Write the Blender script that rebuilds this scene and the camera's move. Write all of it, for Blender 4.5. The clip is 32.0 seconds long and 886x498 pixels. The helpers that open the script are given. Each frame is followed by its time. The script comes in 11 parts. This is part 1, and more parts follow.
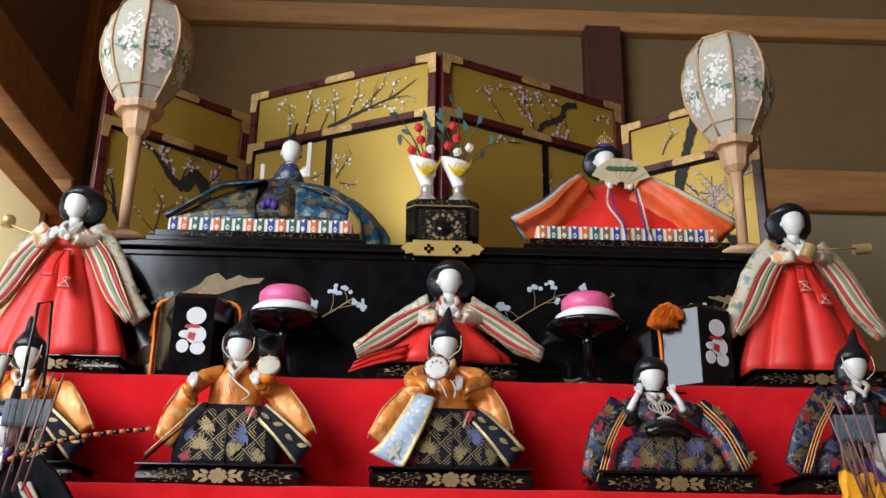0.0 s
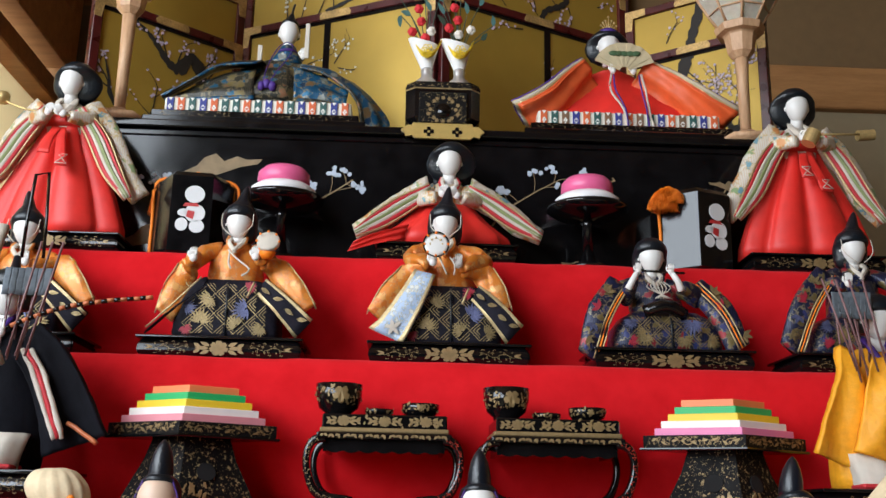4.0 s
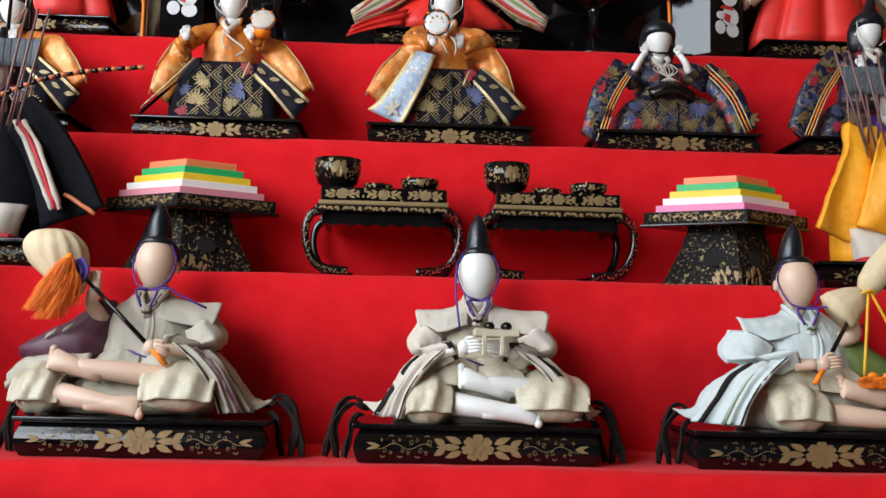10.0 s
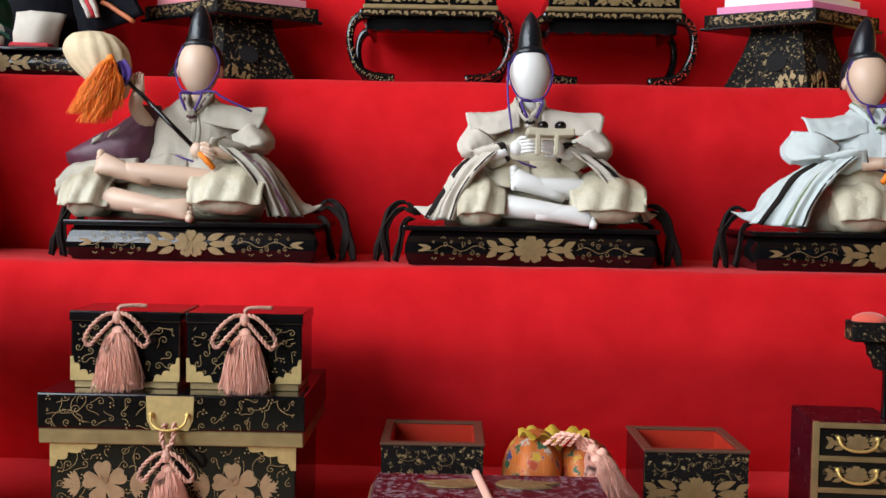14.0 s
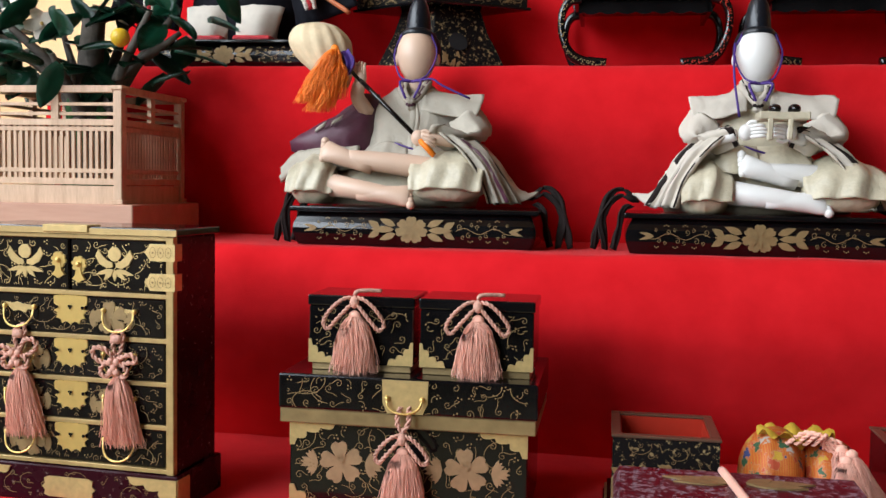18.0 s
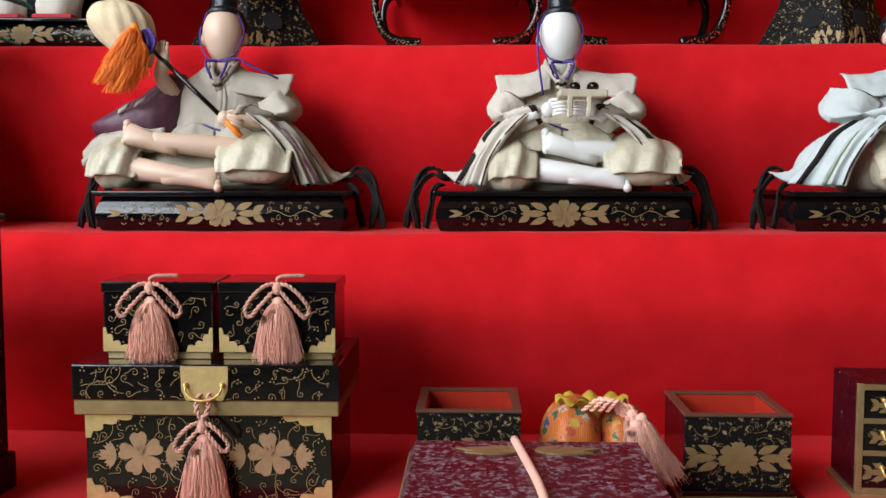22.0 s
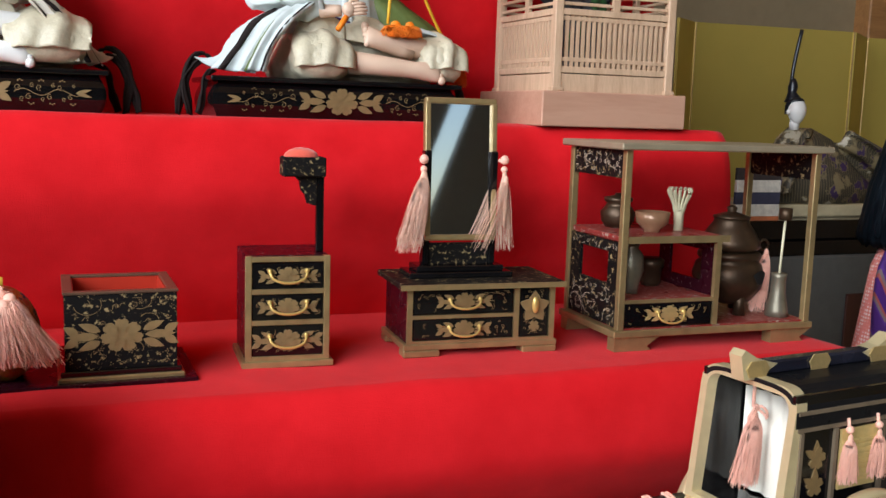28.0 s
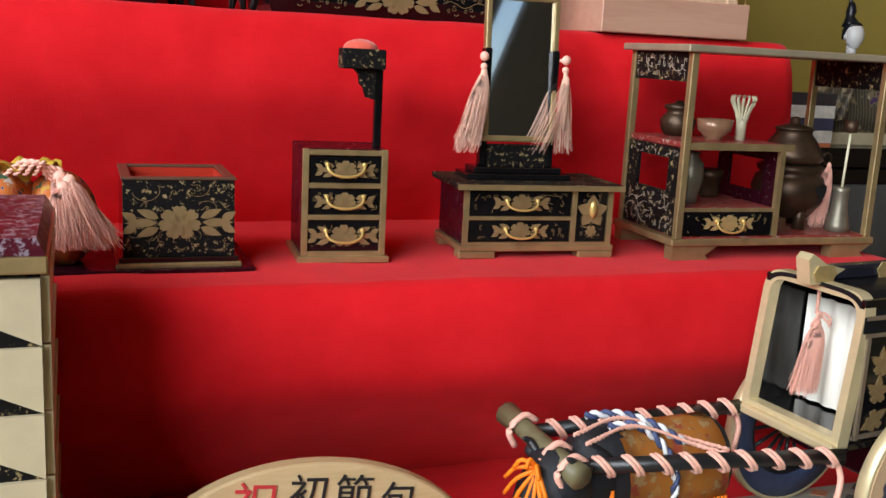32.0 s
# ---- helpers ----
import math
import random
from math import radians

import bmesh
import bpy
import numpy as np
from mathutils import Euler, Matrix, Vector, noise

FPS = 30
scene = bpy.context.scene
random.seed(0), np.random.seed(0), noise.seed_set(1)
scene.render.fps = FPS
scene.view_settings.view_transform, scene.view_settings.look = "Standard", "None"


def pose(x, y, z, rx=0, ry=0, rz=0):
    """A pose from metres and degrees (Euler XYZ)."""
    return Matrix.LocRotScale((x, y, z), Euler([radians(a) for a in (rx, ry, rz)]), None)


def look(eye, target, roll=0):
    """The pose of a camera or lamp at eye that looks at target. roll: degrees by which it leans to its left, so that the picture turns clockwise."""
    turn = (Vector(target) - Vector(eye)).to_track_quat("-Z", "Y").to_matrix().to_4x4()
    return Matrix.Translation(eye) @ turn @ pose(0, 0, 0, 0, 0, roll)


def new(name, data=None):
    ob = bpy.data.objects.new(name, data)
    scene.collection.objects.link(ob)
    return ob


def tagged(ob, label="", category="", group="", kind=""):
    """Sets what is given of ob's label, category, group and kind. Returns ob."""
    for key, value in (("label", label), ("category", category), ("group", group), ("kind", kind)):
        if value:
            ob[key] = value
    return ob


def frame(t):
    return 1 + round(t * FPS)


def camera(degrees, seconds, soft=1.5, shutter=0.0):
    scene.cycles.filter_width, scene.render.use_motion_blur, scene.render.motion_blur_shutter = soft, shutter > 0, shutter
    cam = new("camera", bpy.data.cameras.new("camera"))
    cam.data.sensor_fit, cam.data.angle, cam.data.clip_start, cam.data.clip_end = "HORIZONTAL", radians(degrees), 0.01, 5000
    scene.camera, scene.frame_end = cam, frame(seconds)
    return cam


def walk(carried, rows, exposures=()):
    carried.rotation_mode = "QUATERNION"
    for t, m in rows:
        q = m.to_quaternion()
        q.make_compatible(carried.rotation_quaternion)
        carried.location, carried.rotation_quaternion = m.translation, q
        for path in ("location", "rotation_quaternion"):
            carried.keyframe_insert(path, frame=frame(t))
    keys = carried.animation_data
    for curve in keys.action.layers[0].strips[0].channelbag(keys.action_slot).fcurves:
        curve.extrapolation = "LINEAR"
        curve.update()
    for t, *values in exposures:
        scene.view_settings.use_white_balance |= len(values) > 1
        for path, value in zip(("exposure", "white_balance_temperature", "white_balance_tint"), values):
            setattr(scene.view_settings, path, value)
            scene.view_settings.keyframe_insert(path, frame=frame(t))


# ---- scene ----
cam = camera(48.8, 32.0)
PATH = [
    (0, (-0.069, -0.309, 1.103), (-0.016, 1.566, 1.798), 0.8),
    (0.5, (-0.07, -0.308, 1.099), (-0.016, 1.573, 1.778), 0.8),
    (1, (-0.069, -0.306, 1.096), (-0.015, 1.581, 1.758), 0.9),
    (1.5, (-0.071, -0.304, 1.091), (-0.014, 1.589, 1.735), 1.0),
    (2, (-0.069, -0.301, 1.085), (-0.014, 1.599, 1.707), 1.1),
    (2.5, (-0.071, -0.297, 1.081), (-0.012, 1.611, 1.676), 1.1),
    (3, (-0.069, -0.295, 1.076), (-0.011, 1.622, 1.643), 1.1),
    (3.5, (-0.071, -0.293, 1.071), (-0.009, 1.631, 1.613), 1.2),
    (5.5, (-0.074, -0.279, 1.046), (-0.004, 1.669, 1.494), 1.3),
    (6, (-0.073, -0.276, 1.039), (-0.004, 1.676, 1.469), 1.3),
    (6.5, (-0.072, -0.273, 1.035), (-0.003, 1.684, 1.444), 1.5),
    (7, (-0.072, -0.275, 1.029), (-0.002, 1.686, 1.412), 1.5),
    (7.5, (-0.071, -0.269, 1.017), (-0.001, 1.697, 1.377), 1.6),
    (8, (-0.066, -0.265, 1.013), (-0.003, 1.709, 1.329), 1.5),
    (8.5, (-0.066, -0.261, 1.0), (-0.002, 1.717, 1.289), 1.5),
    (9, (-0.066, -0.259, 0.998), (-0.001, 1.723, 1.256), 1.4),
    (9.5, (-0.065, -0.259, 0.998), (-0.001, 1.727, 1.229), 1.3),
    (10, (-0.063, -0.257, 0.993), (0.0, 1.732, 1.194), 1.4),
    (10.5, (-0.063, -0.254, 0.983), (0.001, 1.739, 1.144), 1.3),
    (11, (-0.063, -0.249, 0.973), (0.002, 1.746, 1.097), 1.4),
    (11.5, (-0.061, -0.246, 0.969), (0.001, 1.751, 1.046), 1.3),
    (12, (-0.06, -0.244, 0.966), (-0.007, 1.755, 0.996), 1.3),
    (12.5, (-0.062, -0.239, 0.959), (-0.016, 1.76, 0.949), 1.2),
    (13, (-0.062, -0.237, 0.953), (-0.031, 1.762, 0.901), 0.9),
    (13.5, (-0.065, -0.233, 0.947), (-0.05, 1.765, 0.864), 1.0),
    (14, (-0.07, -0.231, 0.946), (-0.086, 1.766, 0.846), 1.0),
    (14.5, (-0.072, -0.229, 0.946), (-0.134, 1.767, 0.836), 0.9),
    (16.5, (-0.107, -0.229, 0.946), (-0.325, 1.755, 0.817), 1.0),
    (17, (-0.115, -0.227, 0.946), (-0.366, 1.753, 0.815), 1.1),
    (17.5, (-0.119, -0.227, 0.948), (-0.412, 1.746, 0.809), 0.9),
    (18, (-0.126, -0.227, 0.945), (-0.46, 1.741, 0.813), 1.0),
    (18.5, (-0.131, -0.224, 0.943), (-0.491, 1.739, 0.814), 1.0),
    (19, (-0.134, -0.221, 0.941), (-0.506, 1.74, 0.815), 0.8),
    (19.5, (-0.133, -0.223, 0.942), (-0.504, 1.738, 0.812), 0.8),
    (20, (-0.126, -0.223, 0.945), (-0.49, 1.738, 0.8), 0.6),
    (20.5, (-0.117, -0.223, 0.944), (-0.437, 1.745, 0.793), 0.4),
    (21, (-0.107, -0.223, 0.941), (-0.349, 1.757, 0.793), 0.5),
    (21.5, (-0.093, -0.223, 0.941), (-0.249, 1.765, 0.786), 0.2),
    (22, (-0.078, -0.219, 0.941), (-0.14, 1.773, 0.781), -0.0),
    (22.5, (-0.065, -0.219, 0.943), (-0.031, 1.774, 0.775), -0.0),
    (23, (-0.04, -0.22, 0.941), (0.068, 1.77, 0.78), -0.1),
    (23.5, (-0.027, -0.222, 0.937), (0.181, 1.762, 0.787), 0.2),
    (24, (-0.017, -0.222, 0.933), (0.3, 1.748, 0.792), 0.3),
    (24.5, (-0.002, -0.222, 0.938), (0.399, 1.731, 0.788), 0.5),
    (25, (0.01, -0.223, 0.937), (0.484, 1.714, 0.788), 0.5),
    (25.5, (0.023, -0.226, 0.936), (0.568, 1.693, 0.79), 0.6),
    (27.5, (0.061, -0.231, 0.909), (0.779, 1.623, 0.688), 0.5),
    (28, (0.069, -0.231, 0.897), (0.812, 1.605, 0.62), 1.8),
    (28.5, (0.078, -0.236, 0.886), (0.836, 1.585, 0.557), 2.3),
    (29, (0.087, -0.237, 0.871), (0.871, 1.566, 0.502), 2.7),
    (29.5, (0.089, -0.232, 0.866), (0.917, 1.543, 0.463), 3.5),
    (30, (0.091, -0.232, 0.862), (0.92, 1.541, 0.451), 3.6),
    (30.5, (0.093, -0.233, 0.864), (0.918, 1.542, 0.453), 3.6),
    (31, (0.086, -0.23, 0.867), (0.907, 1.546, 0.454), 3.4),
    (31.5, (0.072, -0.226, 0.866), (0.834, 1.578, 0.458), 3.3),
    (32, (0.05, -0.217, 0.861), (0.74, 1.618, 0.465), 3.0),
]
EXPOSURES = [(0.0, -0.13), (6.0, -0.16), (10.0, -0.14), (14.5, -0.12), (18.0, -0.12), (25.0, -0.06), (28.0, 0.22), (32.0, 0.18)]
walk(cam, [(t, look(eye, target, roll)) for t, eye, target, roll in PATH], EXPOSURES)

# ---- light ----
world = bpy.data.worlds.new("room_light")
scene.world = world
world.use_nodes = True
wn = world.node_tree
sky = wn.nodes.new("ShaderNodeTexSky")
sky.sky_type = "NISHITA"
sky.sun_disc = False
sky.sun_elevation, sky.sun_rotation = radians(38), radians(250)
wn.nodes["Background"].inputs["Strength"].default_value = 0.12
wn.links.new(sky.outputs["Color"], wn.nodes["Background"].inputs["Color"])


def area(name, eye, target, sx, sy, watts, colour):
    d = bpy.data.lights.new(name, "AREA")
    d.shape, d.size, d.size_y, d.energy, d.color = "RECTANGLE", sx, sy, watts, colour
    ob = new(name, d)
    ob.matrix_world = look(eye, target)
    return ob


# daylight from the unseen left window, and an added fill lamp nearer the front
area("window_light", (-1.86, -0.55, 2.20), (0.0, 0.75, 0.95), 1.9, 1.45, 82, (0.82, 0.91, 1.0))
area("near_window_light", (-1.86, -2.25, 1.85), (0.0, 0.7, 0.85), 1.45, 1.5, 76, (0.85, 0.92, 1.0))

# daylight behind the paper window beside the stand
area("paper_window_light", (-1.50, 1.62, 1.25), (-1.06, 1.62, 1.25), 1.05, 1.7, 26, (0.95, 0.96, 1.0))


# ---- materials ----
def nodes_of(name):
    m = bpy.data.materials.new(name)
    m.use_nodes = True
    t = m.node_tree
    return m, t, t.nodes["Principled BSDF"]


def setin(n, **kw):
    for k, v in kw.items():
        n.inputs[k.replace("_", " ")].default_value = v


def ramp(t, fac, stops):
    r = t.nodes.new("ShaderNodeValToRGB")
    e = r.color_ramp.elements
    e.remove(e[1])
    e[0].position, e[0].color = stops[0][0], (*stops[0][1], 1)
    for p, c in stops[1:]:
        e.new(p).color = (*c, 1)
    t.links.new(fac, r.inputs["Fac"])
    return r.outputs["Color"]


def coords(t, scale=(1, 1, 1), rot=(0, 0, 0)):
    c = t.nodes.new("ShaderNodeTexCoord")
    m = t.nodes.new("ShaderNodeMapping")
    m.inputs["Scale"].default_value = scale
    m.inputs["Rotation"].default_value = rot
    t.links.new(c.outputs["Object"], m.inputs["Vector"])
    return m.outputs["Vector"]


def noise_tex(t, vec, scale, detail=4, rough=0.55):
    n = t.nodes.new("ShaderNodeTexNoise")
    setin(n, Scale=scale, Detail=detail, Roughness=rough)
    t.links.new(vec, n.inputs["Vector"])
    return n.outputs["Fac"]


def bump(t, b, height, strength, dist):
    n = t.nodes.new("ShaderNodeBump")
    setin(n, Strength=strength, Distance=dist)
    t.links.new(height, n.inputs["Height"])
    t.links.new(n.outputs["Normal"], b.inputs["Normal"])


def plain(name, col, rough=0.5, metal=0.0, var=0.25, scale=60, bmp=0.0, sheen=0.0, spec=0.5, coat=0.0):
    """A surface with two scales of variation round one colour."""
    m, t, b = nodes_of(name)
    v = coords(t)
    n1 = noise_tex(t, v, scale)
    n2 = noise_tex(t, v, scale * 0.12, 3)
    mx = t.nodes.new("ShaderNodeMath")
    mx.operation = "ADD"
    t.links.new(n1, mx.inputs[0])
    t.links.new(n2, mx.inputs[1])
    hf = t.nodes.new("ShaderNodeMath")
    hf.operation = "MULTIPLY"
    hf.inputs[1].default_value = 0.5
    t.links.new(mx.outputs[0], hf.inputs[0])
    lo = tuple(c * (1 - var) for c in col)
    hi = tuple(min(1, c * (1 + var)) for c in col)
    t.links.new(ramp(t, hf.outputs[0], [(0.3, lo), (0.7, hi)]), b.inputs["Base Color"])
    setin(b, Roughness=rough, Metallic=metal)
    b.inputs["Specular IOR Level"].default_value = spec
    b.inputs["Sheen Weight"].default_value = sheen
    b.inputs["Coat Weight"].default_value = coat
    if bmp:
        bump(t, b, n1, bmp, 0.002)
    return m


def felt_red():
    m, t, b = nodes_of("red_felt")
    v = coords(t)
    fine = noise_tex(t, v, 900, 3)
    mid = noise_tex(t, v, 26, 4)
    t.links.new(ramp(t, mid, [(0.25, (0.58, 0.008, 0.012)), (0.75, (0.72, 0.014, 0.020))]), b.inputs["Base Color"])
    setin(b, Roughness=0.95)
    b.inputs["Specular IOR Level"].default_value = 0.08
    b.inputs["Sheen Weight"].default_value = 0.16
    b.inputs["Sheen Roughness"].default_value = 0.45
    b.inputs["Sheen Tint"].default_value = (1.0, 0.35, 0.35, 1)
    add = t.nodes.new("ShaderNodeMath")
    add.operation = "ADD"
    t.links.new(fine, add.inputs[0])
    t.links.new(mid, add.inputs[1])
    bump(t, b, add.outputs[0], 0.25, 0.002)
    return m


def lacquer(name="black_lacquer", col=(0.004, 0.0036, 0.004), speck=0.0, speckcol=(0.45, 0.33, 0.17), rough=0.10):
    m, t, b = nodes_of(name)
    v = coords(t)
    n = noise_tex(t, v, 35, 5)
    t.links.new(ramp(t, n, [(0.3, tuple(c * 0.7 for c in col)), (0.75, tuple(c * 1.8 for c in col))]), b.inputs["Base Color"])
    if speck:
        f = noise_tex(t, v, 240, 6, 0.7)
        c2 = ramp(t, f, [(speck, col), (speck + 0.06, speckcol)])
        t.links.new(c2, b.inputs["Base Color"])
    b.inputs["Specular IOR Level"].default_value = 0.12 if speck else 0.5
    rr = t.nodes.new("ShaderNodeMapRange")
    setin(rr, To_Min=rough * 0.7, To_Max=rough * 1.7)
    t.links.new(n, rr.inputs["Value"])
    t.links.new(rr.outputs["Result"], b.inputs["Roughness"])
    bump(t, b, n, 0.04, 0.002)
    return m


def wood(name, light, dark, scale=8.0, rough=0.55, axis="X"):
    m, t, b = nodes_of(name)
    sc = {"X": (0.12, 1, 1), "Y": (1, 0.12, 1), "Z": (1, 1, 0.12)}[axis]
    v = coords(t, tuple(s * scale * 3 for s in sc))
    n = noise_tex(t, v, 3.0, 6, 0.65)
    w = noise_tex(t, v, 22.0, 4)
    ad = t.nodes.new("ShaderNodeMath")
    ad.operation = "MULTIPLY_ADD"
    t.links.new(w, ad.inputs[0])
    ad.inputs[1].default_value = 0.35
    t.links.new(n, ad.inputs[2])
    t.links.new(ramp(t, ad.outputs[0], [(0.42, dark), (0.82, light)]), b.inputs["Base Color"])
    setin(b, Roughness=rough)
    bump(t, b, ad.outputs[0], 0.12, 0.002)
    return m


def brocade(name, base, cols, scale=70, rough=0.55, metal=0.2):
    """Woven silk: flower-like patches in several colours on a ground with fine gold lines."""
    m, t, b = nodes_of(name)
    v = coords(t)
    wob = t.nodes.new("ShaderNodeTexNoise")
    setin(wob, Scale=scale * 2.3, Detail=3.0)
    t.links.new(v, wob.inputs["Vector"])
    dv = t.nodes.new("ShaderNodeVectorMath")
    dv.operation = "MULTIPLY_ADD"
    t.links.new(wob.outputs["Color"], dv.inputs[0])
    dv.inputs[1].default_value = (1.25 / scale,) * 3
    t.links.new(v, dv.inputs[2])
    vo = t.nodes.new("ShaderNodeTexVoronoi")
    setin(vo, Scale=scale, Randomness=1.0)
    t.links.new(dv.outputs["Vector"], vo.inputs["Vector"])
    sep = t.nodes.new("ShaderNodeSeparateColor")
    t.links.new(vo.outputs["Color"], sep.inputs["Color"])
    k = len(cols)
    pick = ramp(t, sep.outputs["Red"], [(i / k, c) for i, c in enumerate(cols)])
    pick.node.color_ramp.interpolation = "CONSTANT"
    wv = t.nodes.new("ShaderNodeTexWave")
    setin(wv, Scale=scale * 1.6, Distortion=1.5)
    t.links.new(v, wv.inputs["Vector"])
    ground = ramp(t, wv.outputs["Fac"], [(0.80, base), (0.88, tuple(0.55 * x + 0.45 * y for x, y in zip(base, cols[0])))])
    fac = ramp(t, vo.outputs["Distance"], [(0.44, (1, 1, 1)), (0.49, (0, 0, 0))])
    line = ramp(t, vo.outputs["Distance"], [(0.41, (0, 0, 0)), (0.44, (1, 1, 1)), (0.50, (1, 1, 1)), (0.54, (0, 0, 0))])
    mx = t.nodes.new("ShaderNodeMix")
    mx.data_type = "RGBA"
    t.links.new(fac, mx.inputs[0])
    t.links.new(ground, mx.inputs[6])
    t.links.new(pick, mx.inputs[7])
    m2 = t.nodes.new("ShaderNodeMix")
    m2.data_type = "RGBA"
    t.links.new(line, m2.inputs[0])
    t.links.new(mx.outputs[2], m2.inputs[6])
    m2.inputs[7].default_value = (*(min(0.6, 0.17 + 0.6 * q) * w for q, w in zip(base, (1.0, 0.80, 0.46))), 1)
    t.links.new(m2.outputs[2], b.inputs["Base Color"])
    setin(b, Roughness=rough, Metallic=metal)
    bump(t, b, noise_tex(t, v, 900, 2), 0.35, 0.001)
    return m


FELT = felt_red()
LACQ = lacquer()
LACQ_RED = lacquer("maroon_lacquer", (0.026, 0.003, 0.007), 0.62, (0.22, 0.16, 0.15), 0.22)
LACQ_SPECK = lacquer("speckled_lacquer", (0.006, 0.005, 0.005), 0.57, (0.34, 0.25, 0.12), 0.5)
RED_LAC = plain("vermilion_lacquer", (0.42, 0.03, 0.015), 0.3, var=0.15)
GOLD = plain("gold_paint", (0.58, 0.42, 0.18), 0.42, 0.55, 0.2, 220, 0.08)
GOLD_DULL = plain("dull_gold_paint", (0.27, 0.18, 0.078), 0.5, 0.35, 0.25, 180, 0.08)
GOLD_TRIM = plain("worn_gold_edge", (0.35, 0.25, 0.115), 0.36, 0.55, 0.3, 90, 0.05)
BRASS = plain("bright_brass", (0.74, 0.52, 0.17), 0.30, 0.55, 0.1, 120)
GOLD_LEAF = plain("gold_leaf_panel", (0.43, 0.275, 0.045), 0.42, 0.45, 0.14, 9, 0.04)
GOLD_FOIL = plain("gold_foil", (0.56, 0.43, 0.10), 0.4, 0.5, 0.12, 6, 0.03)
LACQ_BROWN = lacquer("red_brown_lacquer", (0.055, 0.006, 0.006), 0, rough=0.25)
WOODP = wood("pale_cypress", (0.66, 0.45, 0.30), (0.46, 0.29, 0.18), 14, axis="Z")
WOODB = wood("beam_wood", (0.46, 0.23, 0.085), (0.29, 0.13, 0.045), 3)
WOODD = wood("dark_post_wood", (0.075, 0.022, 0.014), (0.04, 0.01, 0.008), 4, axis="Z")
PLASTER = plain("brown_plaster", (0.180, 0.108, 0.046), 0.9, 0, 0.12, 30, 0.15)
# for the added front wall only, dark to keep bounced light low
PLASTER_DK = plain("dark_added_wall", (0.050, 0.045, 0.034), 0.9, 0, 0.15, 30, 0.15)
PLASTER2 = plain("grey_plaster", (0.32, 0.25, 0.15), 0.9, 0, 0.1, 30, 0.15)
WHITE = plain("doll_white", (0.76, 0.74, 0.71), 0.38, var=0.04, scale=30)
TATAMI = plain("tatami_straw", (0.34, 0.29, 0.15), 0.8, var=0.2, scale=200, bmp=0.3)
CREAM = plain("cream_plaster", (0.55, 0.49, 0.37), 0.85, var=0.08, scale=20)


# ---- helpers for building ----
def part(name, bm, mat, parent=None, label="", smooth=False):
    me = bpy.data.meshes.new(name)
    bm.normal_update()
    bm.to_mesh(me)
    bm.free()
    for m in mat if isinstance(mat, (list, tuple)) else [mat]:
        me.materials.append(m)
    if smooth:
        me.polygons.foreach_set("use_smooth", [True] * len(me.polygons))
    ob = new(name, me)
    if parent is not None:
        ob.parent = parent
    if label:
        ob["label"] = label
    return ob


def thing(name, label, category, loc=(0, 0, 0), rz=0.0, group="", rx=0.0, ry=0.0):
    ob = new(name)
    ob.empty_display_size = 0.02
    ob.matrix_basis = pose(*loc, rx, ry, rz)
    return tagged(ob, label, category, group)


def B():
    return bmesh.new()


def box(bm, x0, x1, y0, y1, z0, z1, bev=0.0, seg=1, mi=0, mat=None):
    tmp = bmesh.new()
    bmesh.ops.create_cube(tmp, size=1.0)
    for v in tmp.verts:
        v.co = Vector(((x0 + x1) / 2 + v.co.x * (x1 - x0), (y0 + y1) / 2 + v.co.y * (y1 - y0), (z0 + z1) / 2 + v.co.z * (z1 - z0)))
    if bev:
        bmesh.ops.bevel(tmp, geom=tmp.edges[:], offset=bev, segments=seg, affect="EDGES", profile=0.5)
    merge(bm, tmp, mi, mat)
    return bm


def merge(bm, tmp, mi=0, mat=None):
    if mat is not None:
        tmp.transform(mat)
    vs = [bm.verts.new(v.co) for v in tmp.verts]
    tmp.verts.index_update()
    for f in tmp.faces:
        try:
            nf = bm.faces.new([vs[v.index] for v in f.verts])
            nf.material_index = mi
            nf.smooth = f.smooth
        except ValueError:
            pass
    tmp.free()
    return bm


def loft(bm, rings, closed=True, cap=True, mi=0, smooth=True):
    """Rings of equally many points, joined one to the next."""
    rows = [[bm.verts.new(p) for p in r] for r in rings]
    n = len(rows[0])
    for a, b in zip(rows, rows[1:]):
        for i in range(n if closed else n - 1):
            j = (i + 1) % n
            f = bm.faces.new((a[i], a[j], b[j], b[i]))
            f.material_index, f.smooth = mi, smooth
    if cap and closed:
        for r, flip in ((rows[0], True), (rows[-1], False)):
            f = bm.faces.new(r[::-1] if flip else r)
            f.material_index, f.smooth = mi, smooth
    return bm


def circle(c, rx, ry, n=16, z=None, ph=0.0):
    return [Vector((c[0] + rx * math.cos(ph + 2 * math.pi * i / n), c[1] + ry * math.sin(ph + 2 * math.pi * i / n), c[2])) for i in range(n)]


def lathe(bm, prof, n=20, c=(0, 0, 0), mi=0, cap=True, sx=1.0, sy=1.0, ph=0.0, smooth=True):
    return loft(bm, [circle((c[0], c[1], c[2] + z), r * sx, r * sy, n, ph=ph) for r, z in prof], True, cap, mi, smooth)


